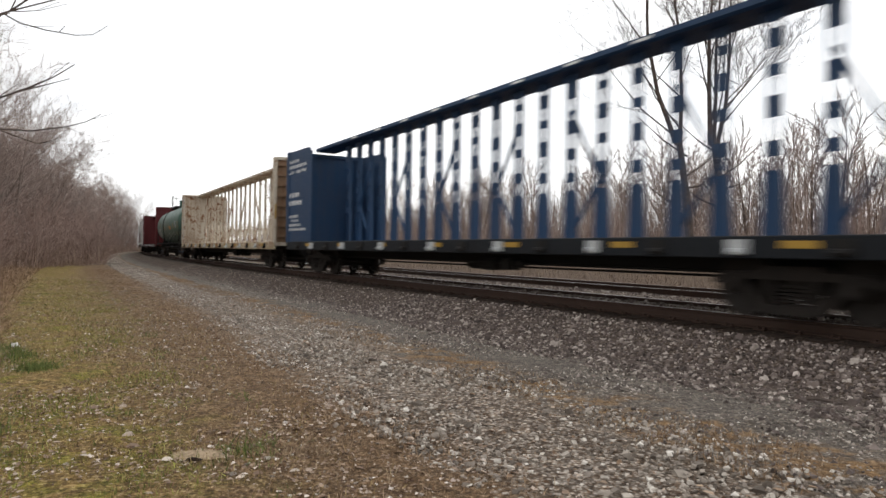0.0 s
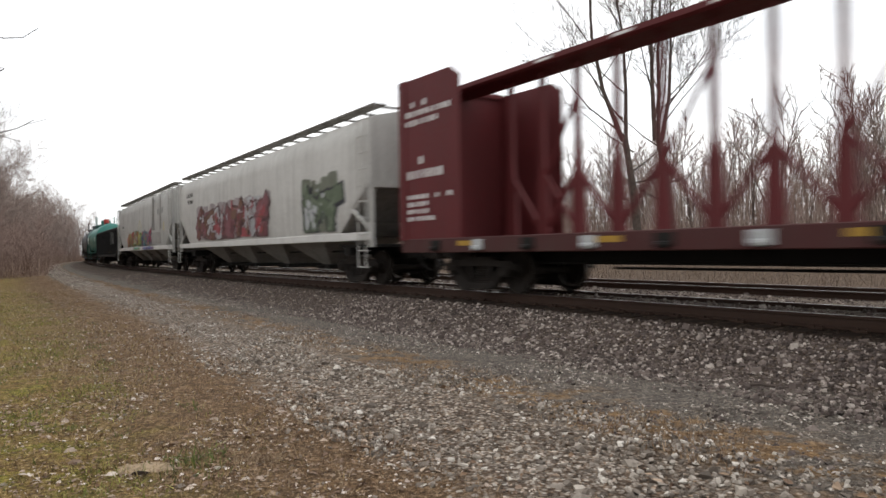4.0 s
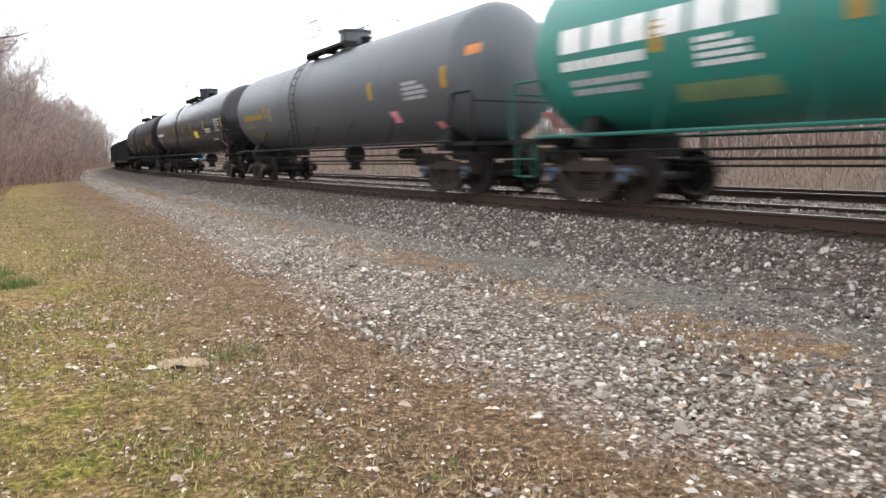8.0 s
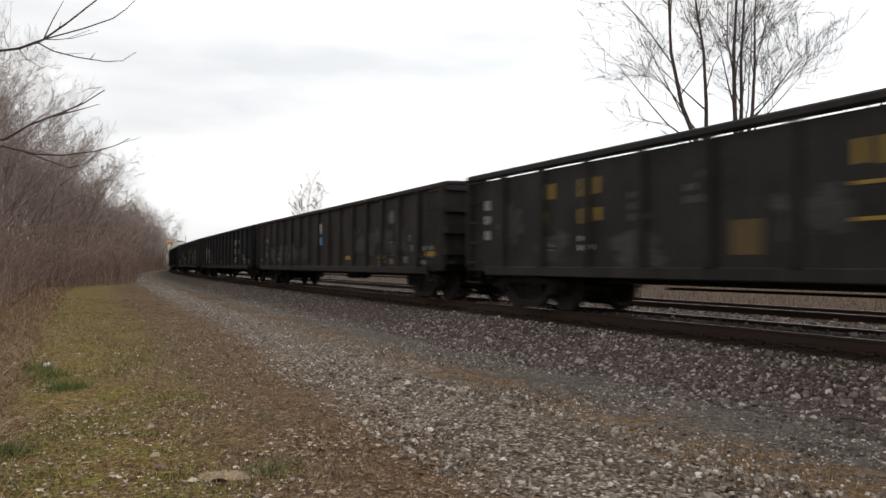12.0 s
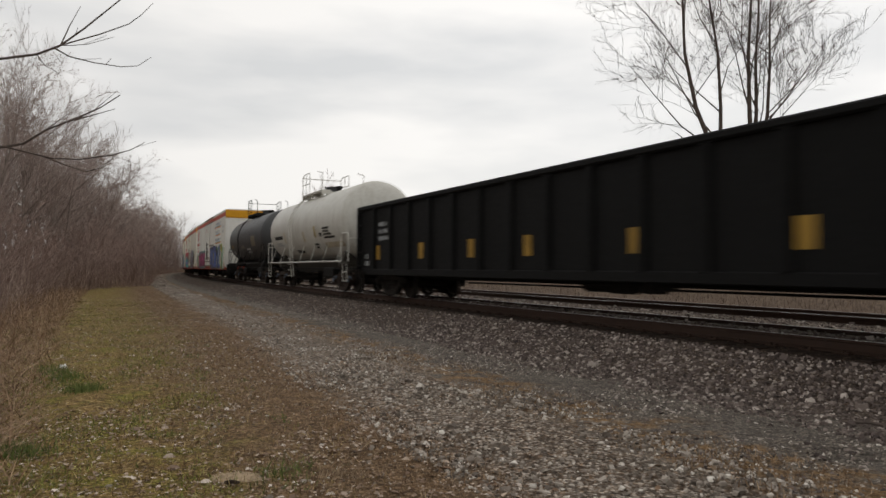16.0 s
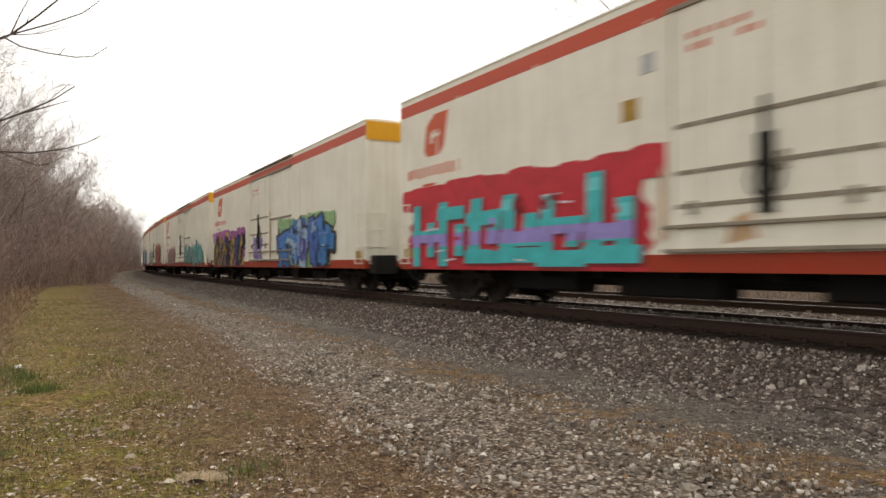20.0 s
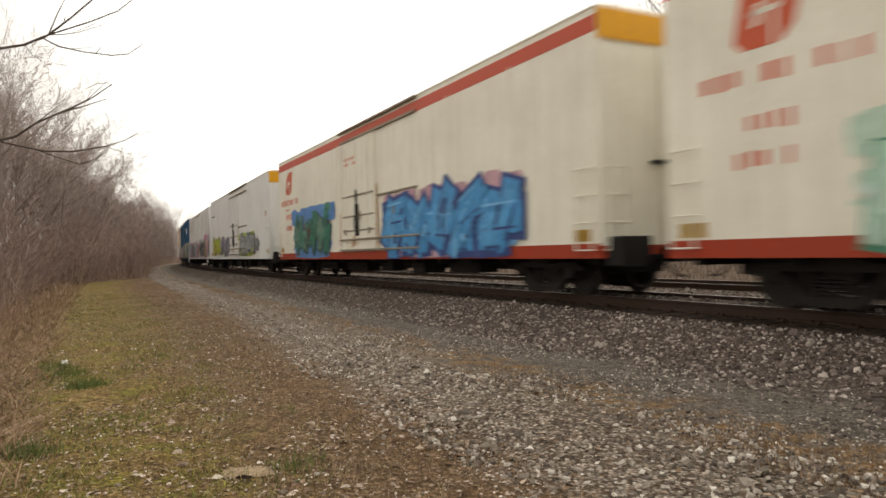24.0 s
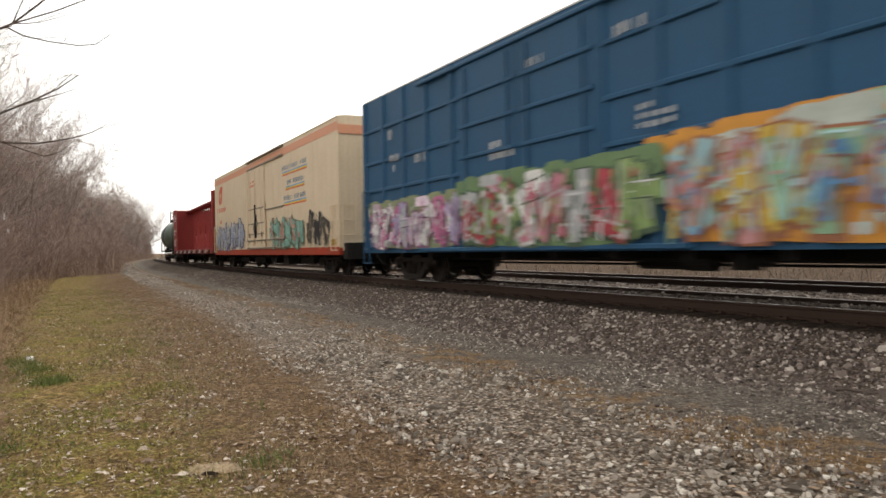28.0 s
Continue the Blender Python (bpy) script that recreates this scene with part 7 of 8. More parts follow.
# ---- trees and brush ----
def bare_tree(seed, height, trunk_r, levels, spread=0.6, kids=(4, 6), twig=0.006, clear=0.25, fork=1, wander=0.15, leans=None, sides=7, stout=False, limb=0.62, gap=0.35):
    """Trunk and limbs in one mesh, the fine twigs in another."""
    rnd = random.Random(seed)
    wood, fine = Geo(), Geo()

    def grow(p, d, length, r, level):
        steps = 4 if level == 0 else 3 if level < 2 or stout else 2 if level == 2 else 1
        pts, rs = [p], [r]
        for i in range(steps):
            bend = 0.07 if level == 0 else wander
            d = (d + Vector((rnd.gauss(0, bend), rnd.gauss(0, bend), rnd.gauss(0.04 if level else 0.05, bend * 0.6)))).normalized()
            p = p + d * length / steps
            pts.append(p)
            rs.append(max(twig, r * (1 - 0.8 * (i + 1) / steps)))
        g = wood if level < 2 else fine
        if level == levels:
            # the last twigs: slim points
            u = d.orthogonal().normalized() * rs[0]
            if stout:
                w = d.cross(u)
                g.add([tuple(pts[0] + u), tuple(pts[0] - u * 0.5 + w * 0.87), tuple(pts[0] - u * 0.5 - w * 0.87), tuple(pts[-1])], [(0, 1, 3), (1, 2, 3), (2, 0, 3)])
            else:
                u.rotate(Matrix.Rotation(rnd.uniform(0, 6.28), 3, d))
                g.add([tuple(pts[0] + u), tuple(pts[0] - u), tuple(pts[-1])], [(0, 1, 2)])
            return
        if level == 3 and levels == 4 and not stout:
            u = d.orthogonal().normalized()
            u.rotate(Matrix.Rotation(rnd.uniform(0, 6.28), 3, d))
            g.add([tuple(pts[0] + u * rs[0]), tuple(pts[0] - u * rs[0]), tuple(pts[1] - u * rs[1]), tuple(pts[1] + u * rs[1])], [(0, 1, 2, 3)])
            pts_left = ()
        else:
            pts_left = zip(pts, pts[1:], rs, rs[1:])
        seg = sides if level == 0 else 4 if level == 1 else 3
        for a, b, ra, rb in pts_left:
            g.rod(a, b, ra, seg, rb, 0, level < 2)
        if level >= levels:
            return
        n = rnd.randint(*kids) + (3 if level == 0 else 0)
        for i in range(n):
            f = clear + (1 - clear) * (i + rnd.random()) / n if level == 0 else 0.2 + 0.8 * (i + rnd.random()) / n
            q = min(0.999, f) * steps
            k = int(q)
            at = pts[k].lerp(pts[k + 1], q - k)
            rr = (rs[k] + (rs[k + 1] - rs[k]) * (q - k)) * limb
            az = rnd.uniform(0, 2 * math.pi)
            side = d.orthogonal().normalized()
            side.rotate(Matrix.Rotation(az, 3, d))
            nd = (d * rnd.uniform(0.55, 0.95) + side * spread * rnd.uniform(0.7, 1.4) + Vector((0, 0, 0.18))).normalized()
            grow(at, nd, length * rnd.uniform(0.4, 0.62) * (1.15 - 0.35 * f), max(twig, rr), level + 1)

    for k in range(fork):
        lean = Vector((leans[k] if leans else 0.0 if fork == 1 else (k - (fork - 1) / 2) * 0.22, rnd.uniform(-0.05, 0.05), 1)).normalized()
        grow(Vector((gap * (k - 0.5 * (fork - 1)), 0, -0.15)), lean, height * 0.8 * (1 - 0.07 * k), trunk_r * (1 if k == 0 else 0.85), 0)
    return wood, fine


def tree_kind(seed, height, r, levels, wood_mat, twig_mat, label, name="bare_tree", **kw):
    wood, fine = bare_tree(seed, height, r, levels, **kw)
    root = tagged(new(name), label, "tree" if name != "bare_shrub" else "shrub", group="bare trees of the wood" if name != "bare_shrub" else "shrubs")
    part("trunk", wood, wood_mat, root)
    part("crown", fine, twig_mat, root)
    return root


def place_all(kind, spots, first=True):
    """The first spot takes the built one, the rest copies."""
    for i, m in enumerate(spots):
        if i == 0:
            kind.matrix_basis = m
            kind.scale = m.to_scale()
        else:
            sc = m.to_scale()
            kind_copy = copy_thing(kind, Matrix.LocRotScale(m.translation, m.to_quaternion(), None))
            kind_copy.scale = sc


def make_woods():
    rnd = random.Random(5)
    tall = [tree_kind(100 + i, 12.5, 0.15, 4, M_BARK, M_TWIG, "slender bare grey-brown tree at the edge of the wood", kids=(6, 7), twig=0.0065, spread=0.55, clear=0.1) for i in range(4)]
    mid = [tree_kind(200 + i, 9.0, 0.11, 3, M_BARKDARK, M_TWIG, "thin bare tree in the far wood", kids=(7, 8), twig=0.018, spread=0.5, clear=0.12) for i in range(4)]
    shrub = [tree_kind(300 + i, 4.2, 0.045, 3, M_TWIGRED, M_TWIGRED, "leafless reddish shrub at the grass edge", "bare_shrub", kids=(5, 6), twig=0.009, spread=0.65, clear=0.05, fork=3, sides=3) for i in range(3)]

    def at(s, e, size, lift=0.0):
        p = spot(s, e)
        return Matrix.LocRotScale((p.x, p.y, p.z - 0.05 + lift), Euler((rnd.uniform(-0.05, 0.05), rnd.uniform(-0.05, 0.05), rnd.uniform(0, 6.28))), (size, size, size * rnd.uniform(0.9, 1.12)))

    # the wood along this side of the line
    left = [[], [], [], []]
    for i in range(150):
        s = 27 + 205 * (i / 150) ** 1.1 + rnd.uniform(-2, 2)
        edge = tree_edge(s)
        left[i % 4].append(at(s, edge + abs(rnd.gauss(0, 1.4 + s * 0.022)), rnd.uniform(0.5, 0.78) if s < 50 else rnd.uniform(0.75, 1.1)))
    for k, sp in zip(tall, left):
        place_all(k, sp)
    # the wood beyond the second track
    right = [[], [], [], []]
    for i in range(142):
        s = 2 + 210 * (i / 142) ** 1.5 + rnd.uniform(-2, 2)
        right[i % 4].append(at(s, -35 - abs(rnd.gauss(0, 8)), rnd.uniform(0.75, 1.2)))
    for k, sp in zip(mid, right):
        place_all(k, sp)
    # shrubs on both sides
    low = [[], [], []]
    for i in range(104):
        s = 17 + 215 * (i / 104) ** 1.15
        edge = wood_edge(s) + (1.0 if s < 60 else 0.3)
        low[i % 3].append(at(s, edge + abs(rnd.gauss(0, 1.8)), rnd.uniform(0.6, 1.25)))
    for i in range(30):
        low[i % 3].append(at(-25 + 6 * i, -24 + rnd.uniform(-7, 5), rnd.uniform(0.5, 0.9)))
    for k, sp in zip(shrub, low):
        place_all(k, sp)
    # two big many-stemmed trees beyond the tracks, and a small one far off
    for seed, x, leans, tall_m in ((411, 11.45, (-0.34, 0.0), 13.5), (417, 13.15, (-0.1, 0.08, 0.3), 12.5)):
        wood, fine = bare_tree(seed, tall_m, 0.125, 4, kids=(6, 7), twig=0.006, spread=0.72, clear=0.04, fork=len(leans), leans=leans, stout=True, wander=0.11, limb=0.46, gap=0.16)
        wood.rod((0.75, 0, -6.3), (0.4, 0, -2.5), 0.22, 9, 0.18)
        wood.rod((0.4, 0, -2.55), (0, 0, 0.2), 0.18, 9, 0.14)
        for z, dx, dz in ((-3.2, -2.0, 1.2), (-1.6, 1.8, 1.5), (-0.7, -2.3, 1.9), (-2.2, 1.3, 0.5)):
            at, tip = Vector((0.45, 0, z)), Vector((0.45 + dx, 0.3, z + dz))
            elbow = at.lerp(tip, 0.5) + Vector((0, 0, -0.15))
            wood.rod(at, elbow, 0.055, 5, 0.035)
            wood.rod(elbow, tip, 0.035, 5, 0.012)
            for q in (0.2, 0.45, 0.7, 0.9):
                k = elbow.lerp(tip, q)
                fine.rod(k, k + Vector((dx * 0.22, 0.2 - 0.4 * q, 0.55 - 0.3 * q)), 0.012, 4, 0.004)
                fine.rod(k, k + Vector((dx * 0.25, 0.1, -0.12)), 0.01, 4, 0.004)
        big = tagged(new("bare_tree"), "large bare many-stemmed tree beyond the tracks", "tree", group="bare trees of the wood")
        part("trunk", wood, M_BARKDARK, big)
        part("crown", fine, M_BARKDARK, big)
        big.location = (x, 33.5, 6.9)
    lone = tree_kind(431, 14.0, 0.2, 3, M_BARKDARK, M_TWIG, "small rounded bare tree far beyond the tracks", kids=(8, 9), twig=0.024, spread=0.8, clear=0.4)
    lone.location = (-25.2, 112, 0.6)
    lone.scale = (0.8, 0.8, 1)


def overhanging_tree():
    """A tree beside the grass whose lowest limbs reach over it."""
    rnd = random.Random(77)
    foot = Vector((-9.6, 7.4, 0))
    wood, fine = Geo(), Geo()
    stem = [foot + Vector((0, 0, -0.1)), foot + Vector((0.1, 0.1, 1.6)), foot + Vector((0.05, 0.3, 3.4)), foot + Vector((-0.1, 0.4, 5.6))]
    for a, b, ra, rb in zip(stem, stem[1:], (0.14, 0.115, 0.09), (0.115, 0.09, 0.05)):
        wood.rod(a, b, ra, 10, rb)

    def limb(start, pts, r):
        """A drooping limb through points given as sideways, ahead and up, with short side shoots."""
        line = [start] + [Vector(p) for p in pts]
        n = len(line) - 1
        for i, (a, b) in enumerate(zip(line, line[1:])):
            ra, rb = r * (1 - 0.7 * i / n), r * (1 - 0.7 * (i + 1) / n)
            fine.rod(a, b, ra * 0.78, 6, rb * 0.78)
            if i:
                for _ in range(1 if rnd.random() < 0.55 else 0):
                    q = a.lerp(b, rnd.random())
                    d = ((b - a).normalized() + Vector((rnd.gauss(0, 0.5), rnd.gauss(0, 0.5), rnd.gauss(0.25, 0.35)))).normalized()
                    e = q + d * rnd.uniform(0.12, 0.4)
                    fine.rod(q, e, rb * 0.55, 4, 0.003)
    # upper spray
    fork = Vector((-5.62, 9.0, 4.5))
    limb(stem[2], [(-7.4, 8.7, 4.1), (-5.95, 9.0, 4.38), fork, (-5.29, 9.0, 4.73), (-4.96, 9.05, 5.03), (-4.58, 9.1, 5.37)], 0.027)
    limb(fork, [(-5.06, 9.0, 4.65), (-4.68, 9.0, 4.78), (-4.5, 9.0, 4.91), (-4.35, 9.0, 5.06)], 0.013)
    limb(fork, [(-5.44, 8.95, 4.48), (-5.18, 8.9, 4.48), (-4.83, 8.9, 4.57)], 0.01)
    limb(Vector((-5.7, 9.0, 4.46)), [(-5.52, 9.05, 4.36), (-5.21, 9.1, 4.29), (-4.83, 9.1, 4.23), (-4.6, 9.1, 4.24), (-4.41, 9.1, 4.36)], 0.013)
    limb(fork, [(-5.56, 9.1, 4.8), (-5.47, 9.2, 5.11)], 0.013)
    limb(Vector((-5.94, 9.0, 4.37)), [(-5.78, 8.9, 4.21), (-5.51, 8.9, 4.05)], 0.009)
    # middle spray
    fork = Vector((-5.8, 9.0, 3.35))
    limb(stem[1], [(-7.4, 8.5, 2.8), (-6.1, 9.0, 3.17), fork, (-5.35, 9.0, 3.52), (-5.05, 9.0, 3.65), (-4.78, 9.0, 3.82)], 0.026)
    limb(fork, [(-5.5, 8.9, 3.42), (-5.12, 8.9, 3.52), (-4.79, 8.9, 3.61)], 0.016)
    # lowest, drooping
    limb(stem[1], [(-7.5, 8.5, 3.1), (-6.3, 8.9, 3.11), (-5.72, 9.0, 2.97), (-5.34, 9.0, 2.95), (-4.88, 9.0, 3.01), (-4.62, 9.0, 3.08), (-4.43, 9.0, 3.18)], 0.018)
    limb(Vector((-5.87, 9.0, 3.01)), [(-5.57, 9.1, 2.89), (-5.3, 9.1, 2.8), (-5.07, 9.1, 2.86), (-4.9, 9.1, 3.01)], 0.011)
    root = tagged(new("bare_tree"), "bare tree beside the grass with long drooping limbs", "tree")
    part("trunk", wood, M_BARKDARK, root)
    part("crown", fine, M_BARKDARK, root)


def strands(name, label, mat, places, height, width, lean, bits=3, seed=3, category="brush", lay=0.0):
    """Thin stems or blades, many in one mesh: ribbons of a few bits, crossed by their own bend."""
    rng = np.random.default_rng(seed)
    n = len(places)
    base = np.array(places, dtype=float)
    h = rng.uniform(height[0], height[1], n)
    az = rng.uniform(0, 2 * np.pi, n)
    tilt = lay + np.abs(rng.normal(0, lean, n))
    w = rng.uniform(0.6, 1.4, n) * width
    face = rng.uniform(0, np.pi, n)
    rows = []
    for i in range(bits + 1):
        t = i / bits
        out = h * (np.sin(tilt) * t + tilt * 0.5 * t * t)
        up = h * np.cos(tilt) * (t - 0.15 * tilt * t * t)
        c = base + np.stack([np.cos(az) * out, np.sin(az) * out, up], 1)
        ww = w * (1 - 0.75 * t) / 2
        sx, sy = np.cos(face) * ww, np.sin(face) * ww
        rows.append(c + np.stack([sx, sy, 0 * sx], 1))
        rows.append(c - np.stack([sx, sy, 0 * sx], 1))
    v = np.stack(rows, 1).reshape(-1, 3)
    k = 2 * (bits + 1)
    off = np.arange(n)[:, None] * k
    f = np.concatenate([off + np.array([2 * i, 2 * i + 1, 2 * i + 3, 2 * i + 2])[None] for i in range(bits)], 1).reshape(-1, 4)
    me = bpy.data.meshes.new(name)
    me.from_pydata(v.tolist(), [], f.tolist())
    me.materials.append(mat)
    me.update()
    return tagged(new(name, me), label, category, kind="stuff")


def lumps(name, label, mat, places, size, flat, seed, category, fine=False):
    """Broken stones: small uneven eight-cornered pieces, one mesh."""
    rng = np.random.default_rng(seed)
    n = len(places)
    base = np.array(places, dtype=float)
    cube = np.array([(-1, -1, -1), (1, -1, -1), (1, 1, -1), (-1, 1, -1), (-0.7, -0.7, 1), (0.7, -0.7, 1), (0.7, 0.7, 1), (-0.7, 0.7, 1)], dtype=float)
    if fine:
        cube = np.array([(-1, -0.8, -0.6), (1, -0.9, -0.6), (0.8, 1, -0.6), (-0.9, 0.9, -0.6), (0.1, 0, 0.9)])
    k = len(cube)
    v = cube[None] * rng.uniform(0.55, 1.0, (n, k, 1)) + rng.normal(0, 0.16, (n, k, 3))
    s = size * np.exp(rng.normal(0, 0.38, n))[:, None, None] * rng.uniform(0.7, 1.3, (n, 1, 3))
    v = v * s * np.array([1, 1, flat])
    a = rng.uniform(0, 2 * np.pi, n)
    tilt = rng.normal(0, 0.45, n)
    x, y, z = v[..., 0], v[..., 1], v[..., 2]
    y, z = y * np.cos(tilt)[:, None] - z * np.sin(tilt)[:, None], y * np.sin(tilt)[:, None] + z * np.cos(tilt)[:, None]
    x, y = x * np.cos(a)[:, None] - y * np.sin(a)[:, None], x * np.sin(a)[:, None] + y * np.cos(a)[:, None]
    v = np.stack([x, y, z], 2) + base[:, None] + np.array([0, 0, size * flat * 0.35])
    faces = np.array([(4, 5, 6, 7), (0, 1, 5, 4), (1, 2, 6, 5), (2, 3, 7, 6), (3, 0, 4, 7)])
    if fine:
        faces = np.array([(0, 1, 4), (1, 2, 4), (2, 3, 4), (3, 0, 4)])
    f = (np.arange(n)[:, None, None] * k + faces[None]).reshape(-1, faces.shape[1])
    me = bpy.data.meshes.new(name)
    me.from_pydata(v.reshape(-1, 3).tolist(), [], f.tolist())
    me.materials.append(mat)
    me.update()
    return tagged(new(name, me), label, category, kind="stuff")


def leaves(name, label, mat, places, size, seed, small=False):
    """Dead leaves: curled, pointed, folded along the rib."""
    rng = np.random.default_rng(seed)
    n = len(places)
    base = np.array(places, dtype=float)
    shape = np.array([(-1, 0, 0.1), (-0.35, 0.55, 0.28), (0.45, 0.5, 0.3), (1.1, 0, 0.12), (0.45, -0.5, 0.3), (-0.35, -0.55, 0.28), (0, 0, 0)])
    if small:
        shape = np.array([(-1, 0, 0.1), (0, 0.6, 0.35), (1.1, 0, 0.12), (0, -0.6, 0.35)])
    k = len(shape)
    v = shape[None] * (size * np.exp(rng.normal(0, 0.35, n)))[:, None, None] * rng.uniform(0.65, 1.3, (n, 1, 3)) + rng.normal(0, size * 0.1, (n, k, 3))
    a, t = rng.uniform(0, 2 * np.pi, n), rng.normal(0, 0.5, n)
    x, y, z = v[..., 0], v[..., 1], v[..., 2]
    y, z = y * np.cos(t)[:, None] - z * np.sin(t)[:, None], y * np.sin(t)[:, None] + z * np.cos(t)[:, None]
    x, y = x * np.cos(a)[:, None] - y * np.sin(a)[:, None], x * np.sin(a)[:, None] + y * np.cos(a)[:, None]
    v = np.stack([x, y, z], 2) + base[:, None] + np.array([0, 0, size * 0.35])
    faces = np.array([(0, 2, 1), (0, 3, 2)] if small else [(6, i, (i + 1) % 6) for i in range(6)])
    f = (np.arange(n)[:, None, None] * k + faces[None]).reshape(-1, 3)
    me = bpy.data.meshes.new(name)
    me.from_pydata(v.reshape(-1, 3).tolist(), [], f.tolist())
    me.materials.append(mat)
    me.update()
    return tagged(new(name, me), label, "leaves", kind="stuff")


def sow(n, s0, s1, e0, e1, seed, near=1.0, keep=None):
    """Places on the ground, thicker towards s0."""
    rnd = random.Random(seed)
    out = []
    while len(out) < n:
        s = s0 + (s1 - s0) * rnd.random() ** near
        e = rnd.uniform(e0, e1)
        if keep and not keep(s, e, rnd):
            continue
        p = spot(s, e - drift(s, e))
        out.append((p.x, p.y, p.z))
    return out


def patchy(scale, level, salt=0.0):
    return lambda s, e, rnd: noise.noise((s * scale, e * scale, salt)) + rnd.uniform(-0.25, 0.25) > level


def make_cover():
    # stones of the ballast shoulder and of the lane
    lumps("ballast_stones", "brown-grey crushed ballast stones on the shoulder", M_STONE, sow(27000, -6, 15, 0.66, 2.9, 11, 1.2), 0.0182, 0.75, 1, "ballast")
    lumps("ballast_stones", "brown-grey crushed ballast stones farther along the shoulder", M_STONE, sow(12000, 15, 48, 0.7, 2.9, 17, 1.4), 0.019, 0.8, 21, "ballast", True)
    lumps("ballast_stones", "crushed stones between the rails and tracks", M_STONE, sow(9000, -6, 36, -4.6, -0.25, 12, 1.5, lambda s, e, r: not -1.62 < e < -1.3), 0.022, 0.75, 2, "ballast")
    lumps("gravel", "pale coarse gravel scattered along the lane", M_PALESTONE, sow(10500, -5, 11, 4.2, 6.4, 13, 1.3), 0.0155, 0.6, 3, "gravel")
    lumps("gravel", "pale gravel farther along the lane", M_PALESTONE, sow(9000, 11, 38, 4.2, 6.2, 18, 1.5), 0.016, 0.7, 23, "gravel", True)
    lumps("gravel", "pale gravel where the lane bends away", M_PALESTONE, sow(8000, 38, 110, 4.3, 6.1, 20, 1.3), 0.024, 0.8, 25, "gravel", True)
    lumps("gravel", "mixed brown stones in the wheel track", M_STONE, sow(7000, -5, 22, 2.4, 4.6, 19, 1.5), 0.017, 0.6, 24, "gravel", True)
    lumps("gravel", "fine grey gravel of the lane", M_PALESTONE, sow(22000, -5, 30, 2.5, 4.5, 14, 1.7), 0.012, 0.7, 4, "gravel", True)
    lumps("gravel", "pale stones strewn into the dead grass", M_PALESTONE, sow(2200, -5, 26, 6.1, 7.8, 15, 1.7), 0.0125, 0.55, 5, "gravel")
    # leaves and grass
    leaves("fallen_leaves", "curled brown fallen leaves on the grass", M_LEAF, sow(26000, -4, 30, 5.8, 11.5, 21, 1.8, patchy(0.5, -0.3)), 0.015, 6, True)
    leaves("fallen_leaves", "small pale leaf fragments all over the grass", M_LEAFPALE, sow(26000, -4, 36, 5.9, 10.6, 24, 1.6, patchy(1.3, -0.2, 4.0)), 0.0125, 26, True)
    leaves("fallen_leaves", "large pale curled leaves on the grass", M_LEAFPALE, sow(5000, -4, 22, 6.2, 10.8, 23, 1.6, patchy(0.9, 0.05, 7.0)), 0.0155, 16)
    leaves("fallen_leaves", "drift of pale pinkish curled leaves along the gravel edge", M_LEAFPALE, sow(3200, -4, 8, 5.9, 10.0, 25, 1.2, patchy(0.8, -0.15, 3.0)), 0.0165, 27)
    leaves("fallen_leaves", "fallen leaves blown onto the gravel", M_LEAF, sow(1500, -4, 24, 4.4, 6.4, 22, 1.7), 0.022, 7)
    strands("short_grass", "short yellow-green grass in patches", M_TURF, sow(36000, -4, 34, 7.5, 10.6, 36, 1.8, patchy(0.9, 0.12, 9.0)), (0.015, 0.055), 0.009, 1.0, 2, 18, "grass")
    strands("short_grass", "small green grass tufts among the leaves", M_GREEN, sow(7000, -4, 24, 7.0, 10.4, 56, 1.6, patchy(2.2, 0.42, 12.0)), (0.02, 0.065), 0.008, 0.8, 2, 57, "grass")
    strands("short_grass", "short worn brown grass", M_GRASS, sow(50000, -4, 34, 6.6, 10.6, 31, 1.9, patchy(0.7, -0.3, 2.0)), (0.015, 0.055), 0.008, 0.95, 1, 8, "grass")
    strands("dead_grass", "dry brown grass at the gravel edge", M_STRAW, sow(16000, -4, 40, 5.9, 7.8, 32, 1.7), (0.02, 0.06), 0.006, 0.95, 2, 9, "grass")
    strands("dead_grass", "dry reddish-brown grass between gravel and turf", M_DRYGRASS, sow(34000, -4, 48, 6.0, 9.2, 38, 1.7, lambda s, e, r: r.random() < 1.25 - 0.33 * (e - 6.0)), (0.015, 0.065), 0.007, 0.85, 2, 20, "grass")
    strands("dead_grass", "dry tufts along the middle of the lane", M_DRYGRASS, sow(9000, -3, 45, 3.8, 4.7, 33, 1.4, patchy(0.7, 0.0, 5.0)), (0.02, 0.07), 0.008, 0.6, 2, 10, "grass")
    leaves("fallen_leaves", "fallen leaves under the near trees", M_LEAF, sow(9000, -14, 22, 11.2, 19, 28, 1.0), 0.02, 29, True)
    leaves("fallen_leaves", "scattered leaves behind the lane's bend", M_LEAF, sow(5000, -14, -4, 5.8, 11.5, 29, 1.0), 0.018, 30, True)
    strands("short_grass", "short worn grass along the lane's start", M_GRASS, sow(9000, -14, -4, 6.8, 11.8, 37, 1.0), (0.015, 0.05), 0.009, 0.95, 1, 19, "grass")
    # the ragged border of the grass: fallen straw, weeds and brambles
    strands("tall_weeds", "fallen straw-coloured weeds along the grass border", M_FALLEN, sow(8600, 6.5, 46, 9.6, 12.0, 34, 1.6, lambda s, e, r: r.random() < 1.2 - 0.4 * (e - 9.55)), (0.1, 0.5), 0.01, 0.35, 3, 11, "weeds", 0.85)
